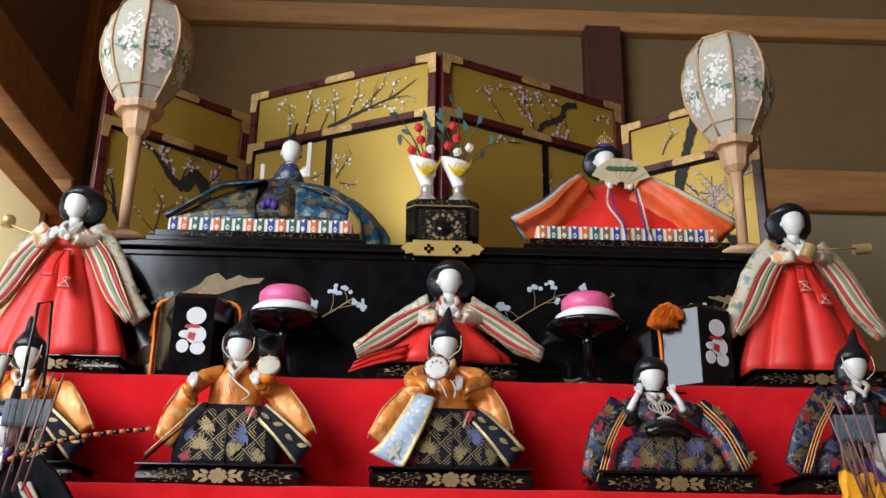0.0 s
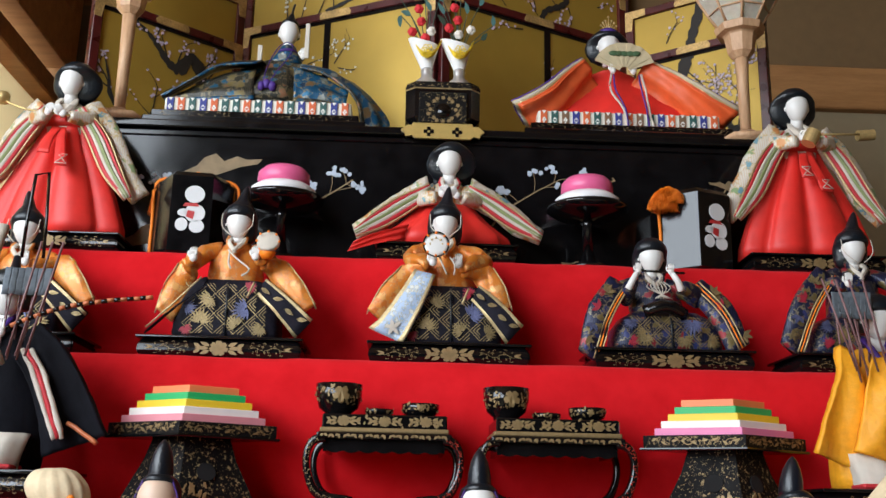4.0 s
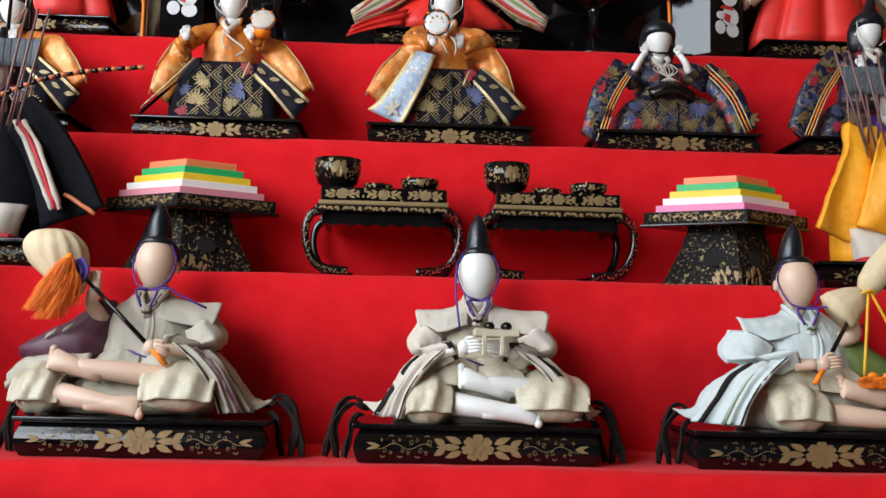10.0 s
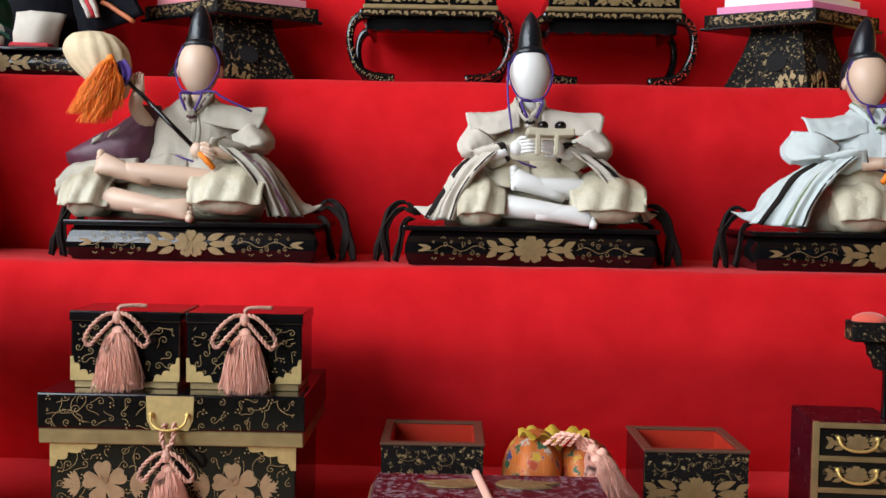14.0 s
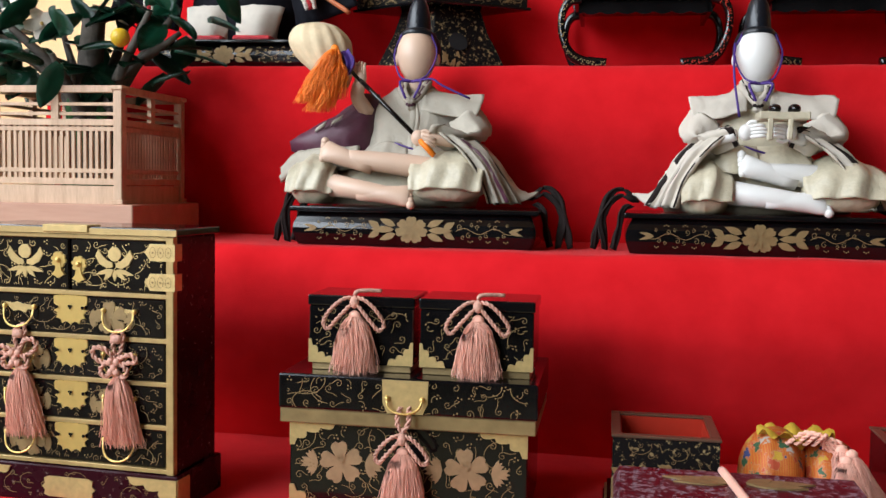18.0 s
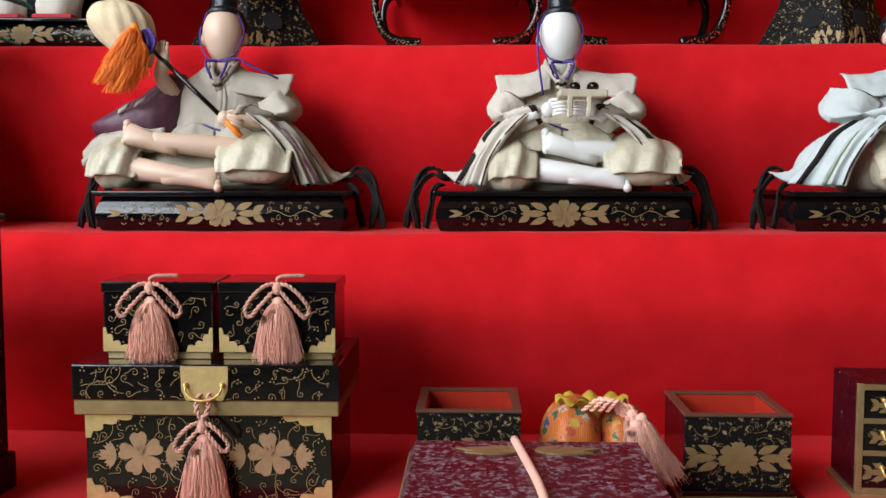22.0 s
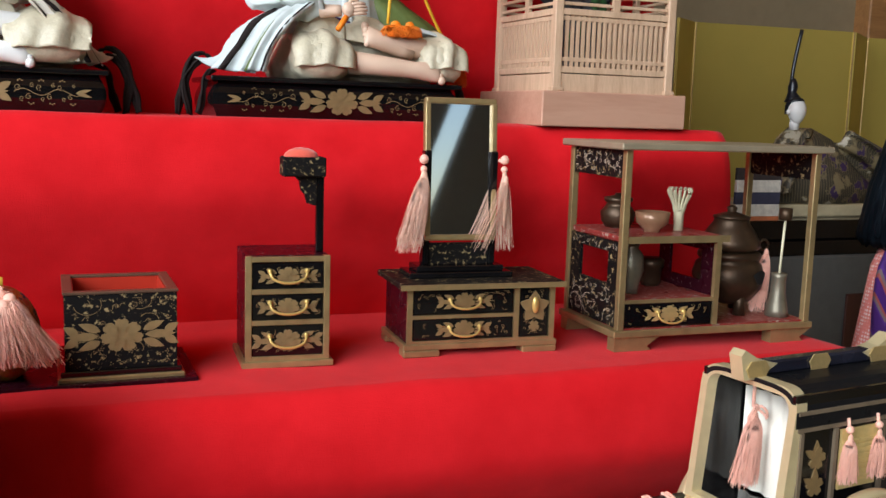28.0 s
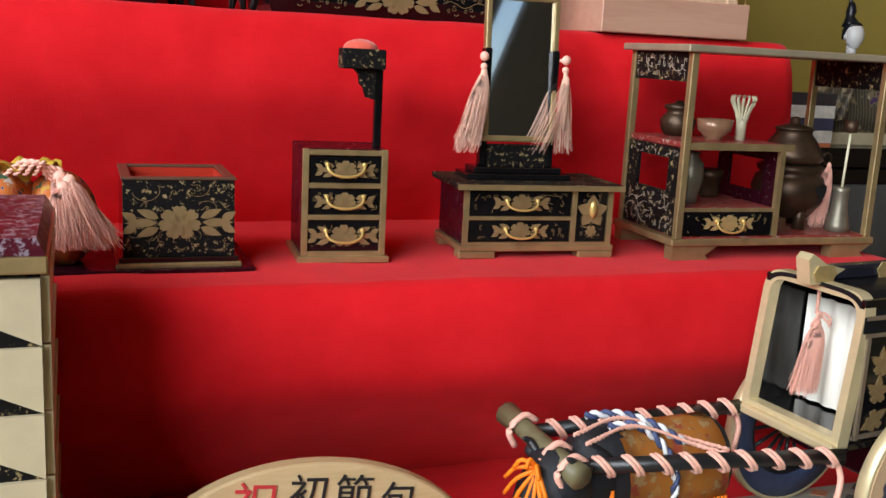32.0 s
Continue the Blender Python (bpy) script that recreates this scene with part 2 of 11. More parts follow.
def tube(bm, pts, r, n=7, mi=0, taper=None, cap=True):
    pts = [Vector(p) for p in pts]
    rings = []
    side = Vector((0, 0, 1))
    for i, p in enumerate(pts):
        d = (pts[min(i + 1, len(pts) - 1)] - pts[max(i - 1, 0)]).normalized()
        u = d.cross(side if abs(d.dot(side)) < 0.95 else Vector((1, 0, 0))).normalized()
        w = d.cross(u)
        rr = r if taper is None else r * taper[i]
        rings.append([p + (u * math.cos(2 * math.pi * k / n) + w * math.sin(2 * math.pi * k / n)) * rr for k in range(n)])
    return loft(bm, rings, True, cap, mi)


def ball(bm, c, r, n=12, m=8, mi=0, rot=None):
    r = (r, r, r) if isinstance(r, (int, float)) else r
    rings = []
    for j in range(m + 1):
        a = -math.pi / 2 + math.pi * j / m
        a = max(-1.5, min(1.5, a))
        ring = [Vector((r[0] * math.cos(a) * math.cos(2 * math.pi * i / n), r[1] * math.cos(a) * math.sin(2 * math.pi * i / n), r[2] * math.sin(a))) for i in range(n)]
        if rot is not None:
            ring = [rot @ p for p in ring]
        rings.append([p + Vector(c) for p in ring])
    return loft(bm, rings, True, True, mi)


def spline(pts, n=6):
    """Points along a smooth curve through pts."""
    p = [Vector(q) for q in pts]
    p = [p[0] * 2 - p[1]] + p + [p[-1] * 2 - p[-2]]
    out = []
    for i in range(1, len(p) - 2):
        for k in range(n):
            s = k / n
            out.append(0.5 * ((2 * p[i]) + (p[i + 1] - p[i - 1]) * s + (2 * p[i - 1] - 5 * p[i] + 4 * p[i + 1] - p[i + 2]) * s * s + (3 * p[i] - p[i - 1] - 3 * p[i + 1] + p[i + 2]) * s ** 3))
    return out + [p[-2]]


def plate(bm, outline, thick, to3d, mi=0):
    """A flat shape, given as (u, v) points, raised by thick; to3d turns (u, v, h) into a place."""
    a = [bm.verts.new(to3d(u, v, 0.0)) for u, v in outline]
    b = [bm.verts.new(to3d(u, v, thick)) for u, v in outline]
    n = len(a)
    f = bm.faces.new(b)
    f.material_index = mi
    for i in range(n):
        f = bm.faces.new((a[i], a[(i + 1) % n], b[(i + 1) % n], b[i]))
        f.material_index = mi
    return bm


def front(y):
    """Plane that faces the viewer at depth y."""
    return lambda u, v, h: Vector((u, y - h, v))


# ---- the setting ----
FLOOR6, RISE, RUN = 0.70, 0.183, 0.16
EDGE = {7: 0.235, 6: 0.40, 5: 0.60, 4: 0.76, 3: 0.92, 2: 1.075}
LEVEL = {7: 0.517, 6: 0.70, 5: 0.887, 4: 1.068, 3: 1.247, 2: 1.42}


SLACK = {7: 0.04, 6: 0.105, 5: 0.062, 4: 0.045, 3: 0.040, 2: 0.035}


def tiers():
    prof = [(EDGE[7] + SLACK[7], 0.0)]
    for k in (7, 6, 5, 4, 3, 2):
        e, z, ry, rz = EDGE[k], LEVEL[k], 0.026, 0.066
        back = EDGE[k - 1] + SLACK[k - 1] if k > 2 else 1.62
        low = LEVEL[k + 1] if k < 7 else 0.0
        # the cloth hangs slack: it falls back towards the foot of each step
        slack = SLACK[k]
        for s in range(1, 9):
            t = s / 8
            prof.append((e + slack * (1 - t) ** 1.2, low + (z - rz - low) * t))
        for a in range(1, 10):
            an = math.pi / 2 * a / 9
            prof.append((e + ry - ry * math.cos(an), z - rz + rz * math.sin(an)))
        for s in range(1, 6):
            prof.append((e + ry + (back - e - ry) * s / 5, z))
    x0, x1, n = -0.745, 0.735, 150
    T = thing("tiered_stand", "tiered display stand covered in bright red felt cloth", "display stand")

    def point(x, y, z):
        rr = min(x - x0, x1 - x)
        tuck = 0.012 * (1 - min(1, rr / 0.012)) ** 2
        w = noise.noise(Vector((x * 7, y * 5, z * 5)))
        w2 = noise.noise(Vector((x * 22, y * 9, z * 9)))
        w3 = max(0.0, noise.noise(Vector((x * 13, y * 2, z * 3 + 5)))) ** 2
        dy = -0.0026 * w - 0.0012 * w2 - 0.004 * w3
        dz = 0.0018 * noise.noise(Vector((x * 9, y * 16, 3.1))) + 0.0008 * noise.noise(Vector((x * 31, y * 22, 8.0)))
        return Vector((x, y + dy + tuck, max(0, z + dz - tuck)))

    per = 22
    for k in range(6):
        seg = prof[per * k:per * (k + 1) + 1]
        for name, q in (("riser", seg[:18]), ("tread", seg[17:])):
            rings = [[point(x0 + (x1 - x0) * i / n, y, z) for i in range(n + 1)] for y, z in q]
            part(name, loft(B(), rings, False, False), FELT, T, smooth=True)
        y0, y1, zt = seg[0][0] + 0.010, 1.61, LEVEL[7 - k] - 0.008
        part("wooden_step", box(B(), x0 + 0.010, x1 - 0.010, y0, y1, max(0.0, LEVEL[8 - k] if k else 0.0), zt), FELT, T)


tiers()


def room():
    for name, a, mat in (
        ("floor", (-2.6, 3.4, -3.2, 2.35, -0.06, 0.0), TATAMI),
        ("ceiling", (-2.6, 3.4, -3.2, 2.35, 3.3, 3.36), WOODB),
        ("wall_back", (-2.6, 3.4, 2.3, 2.4, 0.0, 3.3), PLASTER),
        ("wall_right", (3.4, 3.5, -3.2, 2.4, 0.0, 3.3), PLASTER),
        # front and side walls are added out of view to shut out sky light
        ("wall_front_low", (-2.6, 3.4, -3.3, -3.2, 0.0, 0.9), PLASTER_DK),
        ("wall_front_high", (-2.6, 3.4, -3.3, -3.2, 2.2, 3.3), PLASTER_DK),
        ("wall_side_low", (-2.05, -1.95, -3.3, 1.0, 0.0, 1.15), CREAM),
        ("wall_side_high", (-2.05, -1.95, -3.3, 1.0, 2.95, 3.3), CREAM),
        ("wall_side_near", (-2.05, -1.95, -3.3, -3.15, 1.15, 2.95), CREAM),
        ("wall_side_pier", (-2.05, -1.95, -1.6, -1.5, 1.15, 2.95), CREAM),
        ("wall_side_far", (-2.05, -1.95, 0.45, 1.0, 1.15, 2.95), CREAM),
    ):
        tagged(part(name, box(B(), *a), mat), kind="structure", label=name.replace("_", " ") + " of a japanese room", category=name.split("_")[0])

    # added wall behind the viewpoint; its slanted bright gap gives the mirror a streak
    for name, x0, x1 in (("wall_front", -2.6, 1.265), ("wall_front_right", 1.385, 3.4)):
        bm = box(B(), x0, x1, -3.3, -3.2, 0.9, 2.2)
        for v in bm.verts:
            if -2.5 < v.co.x < 3.3:
                v.co.x += 0.42 * (v.co.z - 1.28)
        tagged(part(name, bm, PLASTER_DK), kind="structure", label="added dark front wall with a slanting gap for the mirror streak", category="wall")


room()


# ---- painted and fitted ornaments ----
LAYER = [0]


def layer():
    """A hair's breadth that differs from piece to piece, so that painted pieces never share a plane."""
    LAYER[0] = (LAYER[0] + 1) % 11
    return 0.00009 * LAYER[0]


def flower(bm, u, v, r, to3d, petals=5, notch=0.25, ph=0.3, mi=0, thick=0.0006, depth=0.45):
    n = petals * 6
    thick += layer()
    pts = []
    for i in range(n):
        a = 2 * math.pi * i / n + ph
        k = abs(math.sin(petals * (a - ph) / 2))
        rr = r * (1 - depth + depth * k ** 0.6)
        if notch and (i % 6) == 3:
            rr *= 1 - notch * 0.4
        pts.append((u + rr * math.cos(a), v + rr * math.sin(a)))
    return plate(bm, pts, thick, to3d, mi)


def leaf(bm, u, v, ang, length, width, to3d, mi=0, thick=0.0005, bend=0.0):
    pts = []
    thick += layer()
    k = 6
    for s in (1, -1):
        rng = range(k + 1) if s > 0 else range(k - 1, 0, -1)
        for i in rng:
            t = i / k
            w = width * math.sin(math.pi * t ** 0.8) * 0.5 * s
            a = ang + bend * t
            pts.append((u + length * t * math.cos(a) - w * math.sin(a), v + length * t * math.sin(a) + w * math.cos(a)))
    return plate(bm, pts, thick, to3d, mi)


def ribbon(bm, pts, w, to3d, h=0.0004, mi=0):
    """A thin painted line."""
    h += layer() * 0.5
    prev = None
    for i, (u, v) in enumerate(pts):
        a, b = pts[max(i - 1, 0)], pts[min(i + 1, len(pts) - 1)]
        dx, dy = b[0] - a[0], b[1] - a[1]
        L = math.hypot(dx, dy) or 1
        nx, ny = -dy / L * w / 2, dx / L * w / 2
        cur = (bm.verts.new(to3d(u + nx, v + ny, h)), bm.verts.new(to3d(u - nx, v - ny, h)))
        if prev:
            f = bm.faces.new((prev[0], prev[1], cur[1], cur[0]))
            f.material_index = mi
        prev = cur


def dot(bm, u, v, r, to3d, h=0.0005, mi=0):
    h += layer() * 0.6
    f = bm.faces.new([bm.verts.new(to3d(u + r * math.cos(math.pi * i / 3), v + r * math.sin(math.pi * i / 3), h)) for i in range(6)])
    f.material_index = mi


def scrolls(bm, u0, u1, v0, v1, n, to3d, seed=1, size=0.008, w=0.0006, mi=0, h=0.0004):
    """Winding stems set with spiral curls, hooks and groups of berries, spread evenly over a rectangle."""
    rnd = random.Random(seed)
    w *= 0.66
    taken = []

    def line(pts):
        run = []
        for u, v in pts:
            if u0 < u < u1 and v0 < v < v1:
                run.append((u, v))
            else:
                if len(run) > 2:
                    ribbon(bm, run, w, to3d, h, mi)
                run = []
        if len(run) > 2:
            ribbon(bm, run, w, to3d, h, mi)

    for _ in range(n * 14):
        if len(taken) >= n:
            break
        u, v = rnd.uniform(u0, u1), rnd.uniform(v0, v1)
        if any((u - a) ** 2 + (v - b) ** 2 < (size * 0.92) ** 2 for a, b in taken):
            continue
        k = len(taken)
        taken.append((u, v))
        a, sg = rnd.uniform(0, 6.28), rnd.choice((-1, 1))
        if k % 6 == 0:
            # a long round stem
            r = size * rnd.uniform(1.0, 1.6)
            line([(u + r * math.cos(a + sg * i * 0.13), v + r * 0.8 * math.sin(a + sg * i * 0.13)) for i in range(30)])
        if k % 3 < 2:
            # a spiral curl on a tail
            r = size * rnd.uniform(0.24, 0.36)
            pts = [(u + r * (1 - i / 17) * math.cos(a + sg * i * 0.5), v + r * (1 - i / 17) * math.sin(a + sg * i * 0.5)) for i in range(16)]
            tx, ty = sg * math.sin(a), -sg * math.cos(a)
            q = size * rnd.uniform(0.5, 0.9)
            tail = [(pts[0][0] + tx * q * t + 0.35 * q * math.cos(a) * t * t, pts[0][1] + ty * q * t + 0.35 * q * math.sin(a) * t * t) for t in (1.0, 0.75, 0.5, 0.25)]
            line(tail + pts)
        else:
            for q in range(3):
                x2, y2 = u + size * 0.17 * math.cos(a + 2.1 * q), v + size * 0.17 * math.sin(a + 2.1 * q)
                if u0 < x2 < u1 and v0 < y2 < v1:
                    dot(bm, x2, y2, size * 0.078, to3d, h, mi)
            line([(u - size * 0.2 * math.cos(a) - size * t * 0.5 * math.cos(a + t), v - size * 0.2 * math.sin(a) - size * t * 0.5 * math.sin(a + t)) for t in (0, 0.3, 0.6, 0.9, 1.2)])
    return bm


def petals(bm, u, v, r, to3d, ph=math.pi / 2, mi=0, wide=1.0):
    """An open flower of five notched petals, parted nearly to the heart, with a few raised threads."""
    pts = []
    for p in range(5):
        a0 = ph + 2 * math.pi * p / 5
        for da, q in ((-0.628, 0.36), (-0.54, 0.66), (-0.47, 0.86), (-0.33, 0.98), (-0.15, 1.02), (0.0, 0.92), (0.15, 1.02), (0.33, 0.98), (0.47, 0.86), (0.54, 0.66)):
            pts.append((u + wide * r * q * math.cos(a0 + da), v + r * q * math.sin(a0 + da)))
    plate(bm, pts, 0.0005 + layer(), to3d, mi)
    for d in (-0.7, -0.25, 0.3, 0.75):
        a = ph + d
        ribbon(bm, [(u + r * t * math.cos(a + 0.3 * t), v + r * t * math.sin(a + 0.3 * t)) for t in (0.05, 0.2, 0.35, 0.5)], r * 0.06, to3d, 0.0021, mi)
    return bm


def leaf_fan(bm, u, v, ang, L, to3d, mi=0):
    """Three cleft leaves that spread from one point."""
    for d, q in ((-0.85, 0.85), (0.0, 1.0), (0.85, 0.85)):
        a = ang + d
        ca, sa = math.cos(a), math.sin(a)
        out = [(0.0, 0.0), (0.35, 0.20), (0.72, 0.27), (1.0, 0.24), (0.82, 0.08), (1.02, -0.02), (0.80, -0.10), (0.94, -0.26), (0.66, -0.27), (0.35, -0.19)]
        plate(bm, [(u + L * q * (x * ca - y * sa), v + L * q * (x * sa + y * ca)) for x, y in out], 0.0005 + layer(), to3d, mi)
    return bm


def corner_plate(bm, u, v, su, sv, a, b, to3d, thick=0.0012):
    """A corner mount whose free edge runs in round scallops; su and sv say which way it reaches."""
    pts = [(0.0, 0.0), (1.0, 0.0), (0.96, 0.10)]
    for x0, y0, x1, y1 in ((0.96, 0.10, 0.66, 0.24), (0.66, 0.24, 0.36, 0.42), (0.36, 0.42, 0.16, 0.72)):
        for i in range(1, 7):
            t = i / 6
            k = 0.13 * math.sin(math.pi * t)
            pts.append((x0 + (x1 - x0) * t + k * 0.55, y0 + (y1 - y0) * t + k * 0.85))
    pts += [(0.10, 1.0), (0.0, 1.0)]
    pts = [(u + su * a * x, v + sv * b * y) for x, y in pts]
    return plate(bm, pts if su * sv > 0 else pts[::-1], thick, to3d)


def blossom(bm, u, v, r, to3d, mi=0):
    """The petals of a painted peony, parted by raised lines."""
    pts = []
    for p in range(7):
        a0 = math.pi / 2 + 2 * math.pi * p / 7
        for da, q in ((-0.449, 0.72), (-0.34, 0.93), (-0.14, 1.03), (0.0, 0.95), (0.14, 1.03), (0.34, 0.93)):
            pts.append((u + 1.22 * r * q * math.cos(a0 + da), v + r * q * math.sin(a0 + da)))
    plate(bm, pts, 0.0005 + layer(), to3d, mi)
    for p in range(7):
        a0 = math.pi / 2 + 2 * math.pi * (p + 0.5) / 7
        ribbon(bm, [(u + 1.2 * r * t * math.cos(a0 + 0.5 * (0.8 - t)), v + r * t * math.sin(a0 + 0.5 * (0.8 - t))) for t in (0.22, 0.4, 0.58, 0.72)], r * 0.09, to3d, 0.0020, mi)
    return bm


def spray(u, v, r):
    """Places of the pointed leaves on both sides of a peony: start, angle, length and width."""
    q = r / 0.0121
    for s in (-1, 1):
        for a, du, dv, L in ((0.38, 1.22, 0.30, 0.016), (-0.38, 1.22, -0.30, 0.016), (0.0, 1.32, 0.0, 0.022), (0.55, 2.45, 0.12, 0.012), (-0.55, 2.45, -0.12, 0.012)):
            yield u + s * r * du, v + r * dv, a if s > 0 else math.pi - a, L * q, 0.0062 * q


def peony(bm, u, v, h, to3d):
    """A small peony with its leaves in one mesh."""
    blossom(bm, u, v, h * 0.56, to3d)
    for lf in spray(u, v, h * 0.56):
        leaf(bm, *lf, to3d)
    return bm


def peony_parts(parent, u, v, h, to3d, mat):
    """A large peony: the blossom and every leaf a part of its own."""
    part("gold_blossom", blossom(B(), u, v, h * 0.56, to3d), mat, parent, "dull gold painted peony blossom")
    for lf in spray(u, v, h * 0.56):
        part("gold_leaf", leaf(B(), *lf, to3d), mat, parent)


def vine(bm, u0, u1, vc, amp, to3d, w=0.0007, mi=0):
    """Rows of small spiral curls with berries along a waving line that ends in a point."""
    L = u1 - u0
    s = 1 if L > 0 else -1
    w *= 0.8
    ribbon(bm, [(u0 + L * i / 30, vc + amp * 0.30 * math.sin(2 * math.pi * 2.0 * i / 30)) for i in range(31)], w, to3d, 0.0004, mi)
    for k in range(6):
        t, up = 0.06 + 0.145 * k, 1 if k % 2 == 0 else -1
        for row, (sc, off) in enumerate(((0.34, 0.46), (0.24, -0.62))):
            cu, cv, r = u0 + L * (t + 0.05 * row), vc + up * off * amp, amp * sc * (1 - 0.05 * k)
            pts = [(cu + s * r * (1 - i / 16) * math.cos(-up * (1.2 + i * 0.55)), cv + r * (1 - i / 16) * math.sin(-up * (1.2 + i * 0.55))) for i in range(14)]
            ribbon(bm, pts, w * 0.9, to3d, 0.0004, mi)
        for j in range(3):
            dot(bm, u0 + L * (t + 0.03 * j), vc + up * amp * (1.15 - 0.10 * abs(j - 1)), w * 1.3, to3d, 0.0004, mi)
    for d in (-0.25, 0.25):
        leaf(bm, u1 - s * amp * 0.9, vc, (0 if s > 0 else math.pi) + d * s, amp * 1.5, amp * 0.34, to3d, mi)
    return bm


def bail(bm, cx, cz, y, w, drop, r=0.0012, mi=0):
    """A drooping drawer handle."""
    pts = []
    for i in range(13):
        a = math.pi * i / 12
        pts.append((cx - w / 2 * math.cos(a), y - 0.003 - 0.004 * math.sin(a), cz - drop * math.sin(a) ** 0.7))
    tube(bm, pts, r, 6, mi)
    for s in (-1, 1):
        ball(bm, (cx + s * w / 2, y - 0.002, cz), 0.002, 8, 5, mi)
    return bm


PINK_CORD = plain("braided_pink_cord", (0.62, 0.33, 0.25), 0.6, var=0.35, scale=600, bmp=0.5)
PINK = plain("salmon_silk_thread", (0.95, 0.48, 0.36), 0.55, var=0.12, scale=400, bmp=0.2, sheen=0.2)
ORANGE_SILK = plain("orange_silk_thread", (1.0, 0.22, 0.004), 0.6, var=0.15, scale=300, bmp=0.2)


def tassel(bm, x, y, z, length, r, strands=46, seed=0, mi=0, lean=0.0):
    """A hanging bunch of threads below a bound neck."""
    rnd = random.Random(seed)
    lathe(bm, [(r * 0.10, 0.003), (r * 0.26, 0.001), (r * 0.28, -0.003), (r * 0.18, -0.006), (r * 0.20, -0.010), (r * 0.26, -length * 0.4), (r * 0.10, -length * 0.7)], 12, (x, y, z), mi, sy=0.6)
    for _ in range(int(strands * 7)):
        a, q = rnd.uniform(0, 6.28), rnd.random() ** 0.45
        tx, ty = math.cos(a) * q * r, math.sin(a) * q * r * 0.6
        L = length * rnd.uniform(0.82, 1.05)
        j = lambda k: rnd.uniform(-1, 1) * r * k
        pts = [(x + tx * 0.24, y + ty * 0.24, z - 0.001), (x + tx * 0.62 + j(0.05) + lean * L * 0.15, y + ty * 0.8, z - L * 0.22), (x + tx * 0.88 + j(0.10) + lean * L * 0.5, y + ty * 0.95, z - L * 0.6), (x + tx * 1.02 + lean * L + j(0.20), y + ty + j(0.12), z - L)]
        tube(bm, spline(pts, 2), max(0.00017, r * 0.0165), 3, mi, cap=False)
    return bm


def twist(bm, pts, r, mi=0, mi2=None):
    """Cord laid from two strands wound round each other."""
    pts = [Vector(p) for p in pts]
    run = 0.0
    a, b = [], []
    for i, p in enumerate(pts):
        d = pts[min(i + 1, len(pts) - 1)] - pts[max(i - 1, 0)]
        if i:
            run += (p - pts[i - 1]).length
        d.normalize()
        u = d.cross(Vector((0, 1, 0.2))).normalized()
        v = d.cross(u)
        th = run / (r * 0.8)
        o = (u * math.cos(th) + v * math.sin(th)) * r * 0.55
        a.append(p + o)
        b.append(p - o)
    tube(bm, a, r * 0.62, 5, mi)
    tube(bm, b, r * 0.62, 5, mi if mi2 is None else mi2)
    return bm


def bow_cord(bm, x, y, z, s, r=0.0016, mi=0):
    """Two loops of twisted cord tied in the middle."""
    for sg in (-1, 1):
        pts = [(x, y - 0.001, z + 0.14 * s), (x + sg * 0.34 * s, y - 0.005, z + 0.10 * s), (x + sg * 0.72 * s, y - 0.006, z - 0.22 * s), (x + sg * 0.96 * s, y - 0.005, z - 0.62 * s), (x + sg * 0.80 * s, y - 0.006, z - 0.82 * s), (x + sg * 0.52 * s, y - 0.007, z - 0.52 * s), (x + sg * 0.12 * s, y - 0.004, z - 0.08 * s)]
        twist(bm, spline(pts, 14), r * 0.80, mi)
    ball(bm, (x, y - 0.003, z), (r * 2.0, r * 1.8, r * 2.4), 8, 6, mi)
    return bm


def butterfly_knot(bm, x, y, z, s, r=0.0018, mi=0, lift=0.0):
    """A knot of braided cord with two large loops spread sideways and two small ones below."""
    for sg in (-1, 1):
        up = lift * sg
        pts = [(x, y - 0.001, z), (x + sg * 0.40 * s, y - 0.005, z + (0.42 + up) * s), (x + sg * 0.86 * s, y - 0.006, z + (0.50 + up) * s), (x + sg * 1.02 * s, y - 0.005, z + (0.22 + up) * s), (x + sg * 0.66 * s, y - 0.005, z + 0.04 * s), (x, y - 0.003, z - 0.10 * s)]
        twist(bm, spline(pts, 14), r * 0.92, mi)
        pts = [(x, y - 0.003, z), (x + sg * 0.42 * s, y - 0.006, z - 0.05 * s), (x + sg * 0.62 * s, y - 0.006, z - 0.36 * s), (x + sg * 0.42 * s, y - 0.006, z - 0.58 * s), (x + sg * 0.10 * s, y - 0.003, z - 0.42 * s)]
        twist(bm, spline(pts, 12), r * 0.92, mi)
    for k, (dx, dz) in enumerate(((-0.16, 0.06), (0.16, 0.06), (0.0, -0.18), (-0.12, -0.38), (0.12, -0.38))):
        ball(bm, (x + dx * s, y - 0.006 - 0.0006 * (k % 2), z + dz * s), (r * 1.5, r * 1.3, r * 1.6), 8, 6, mi)
    return bm


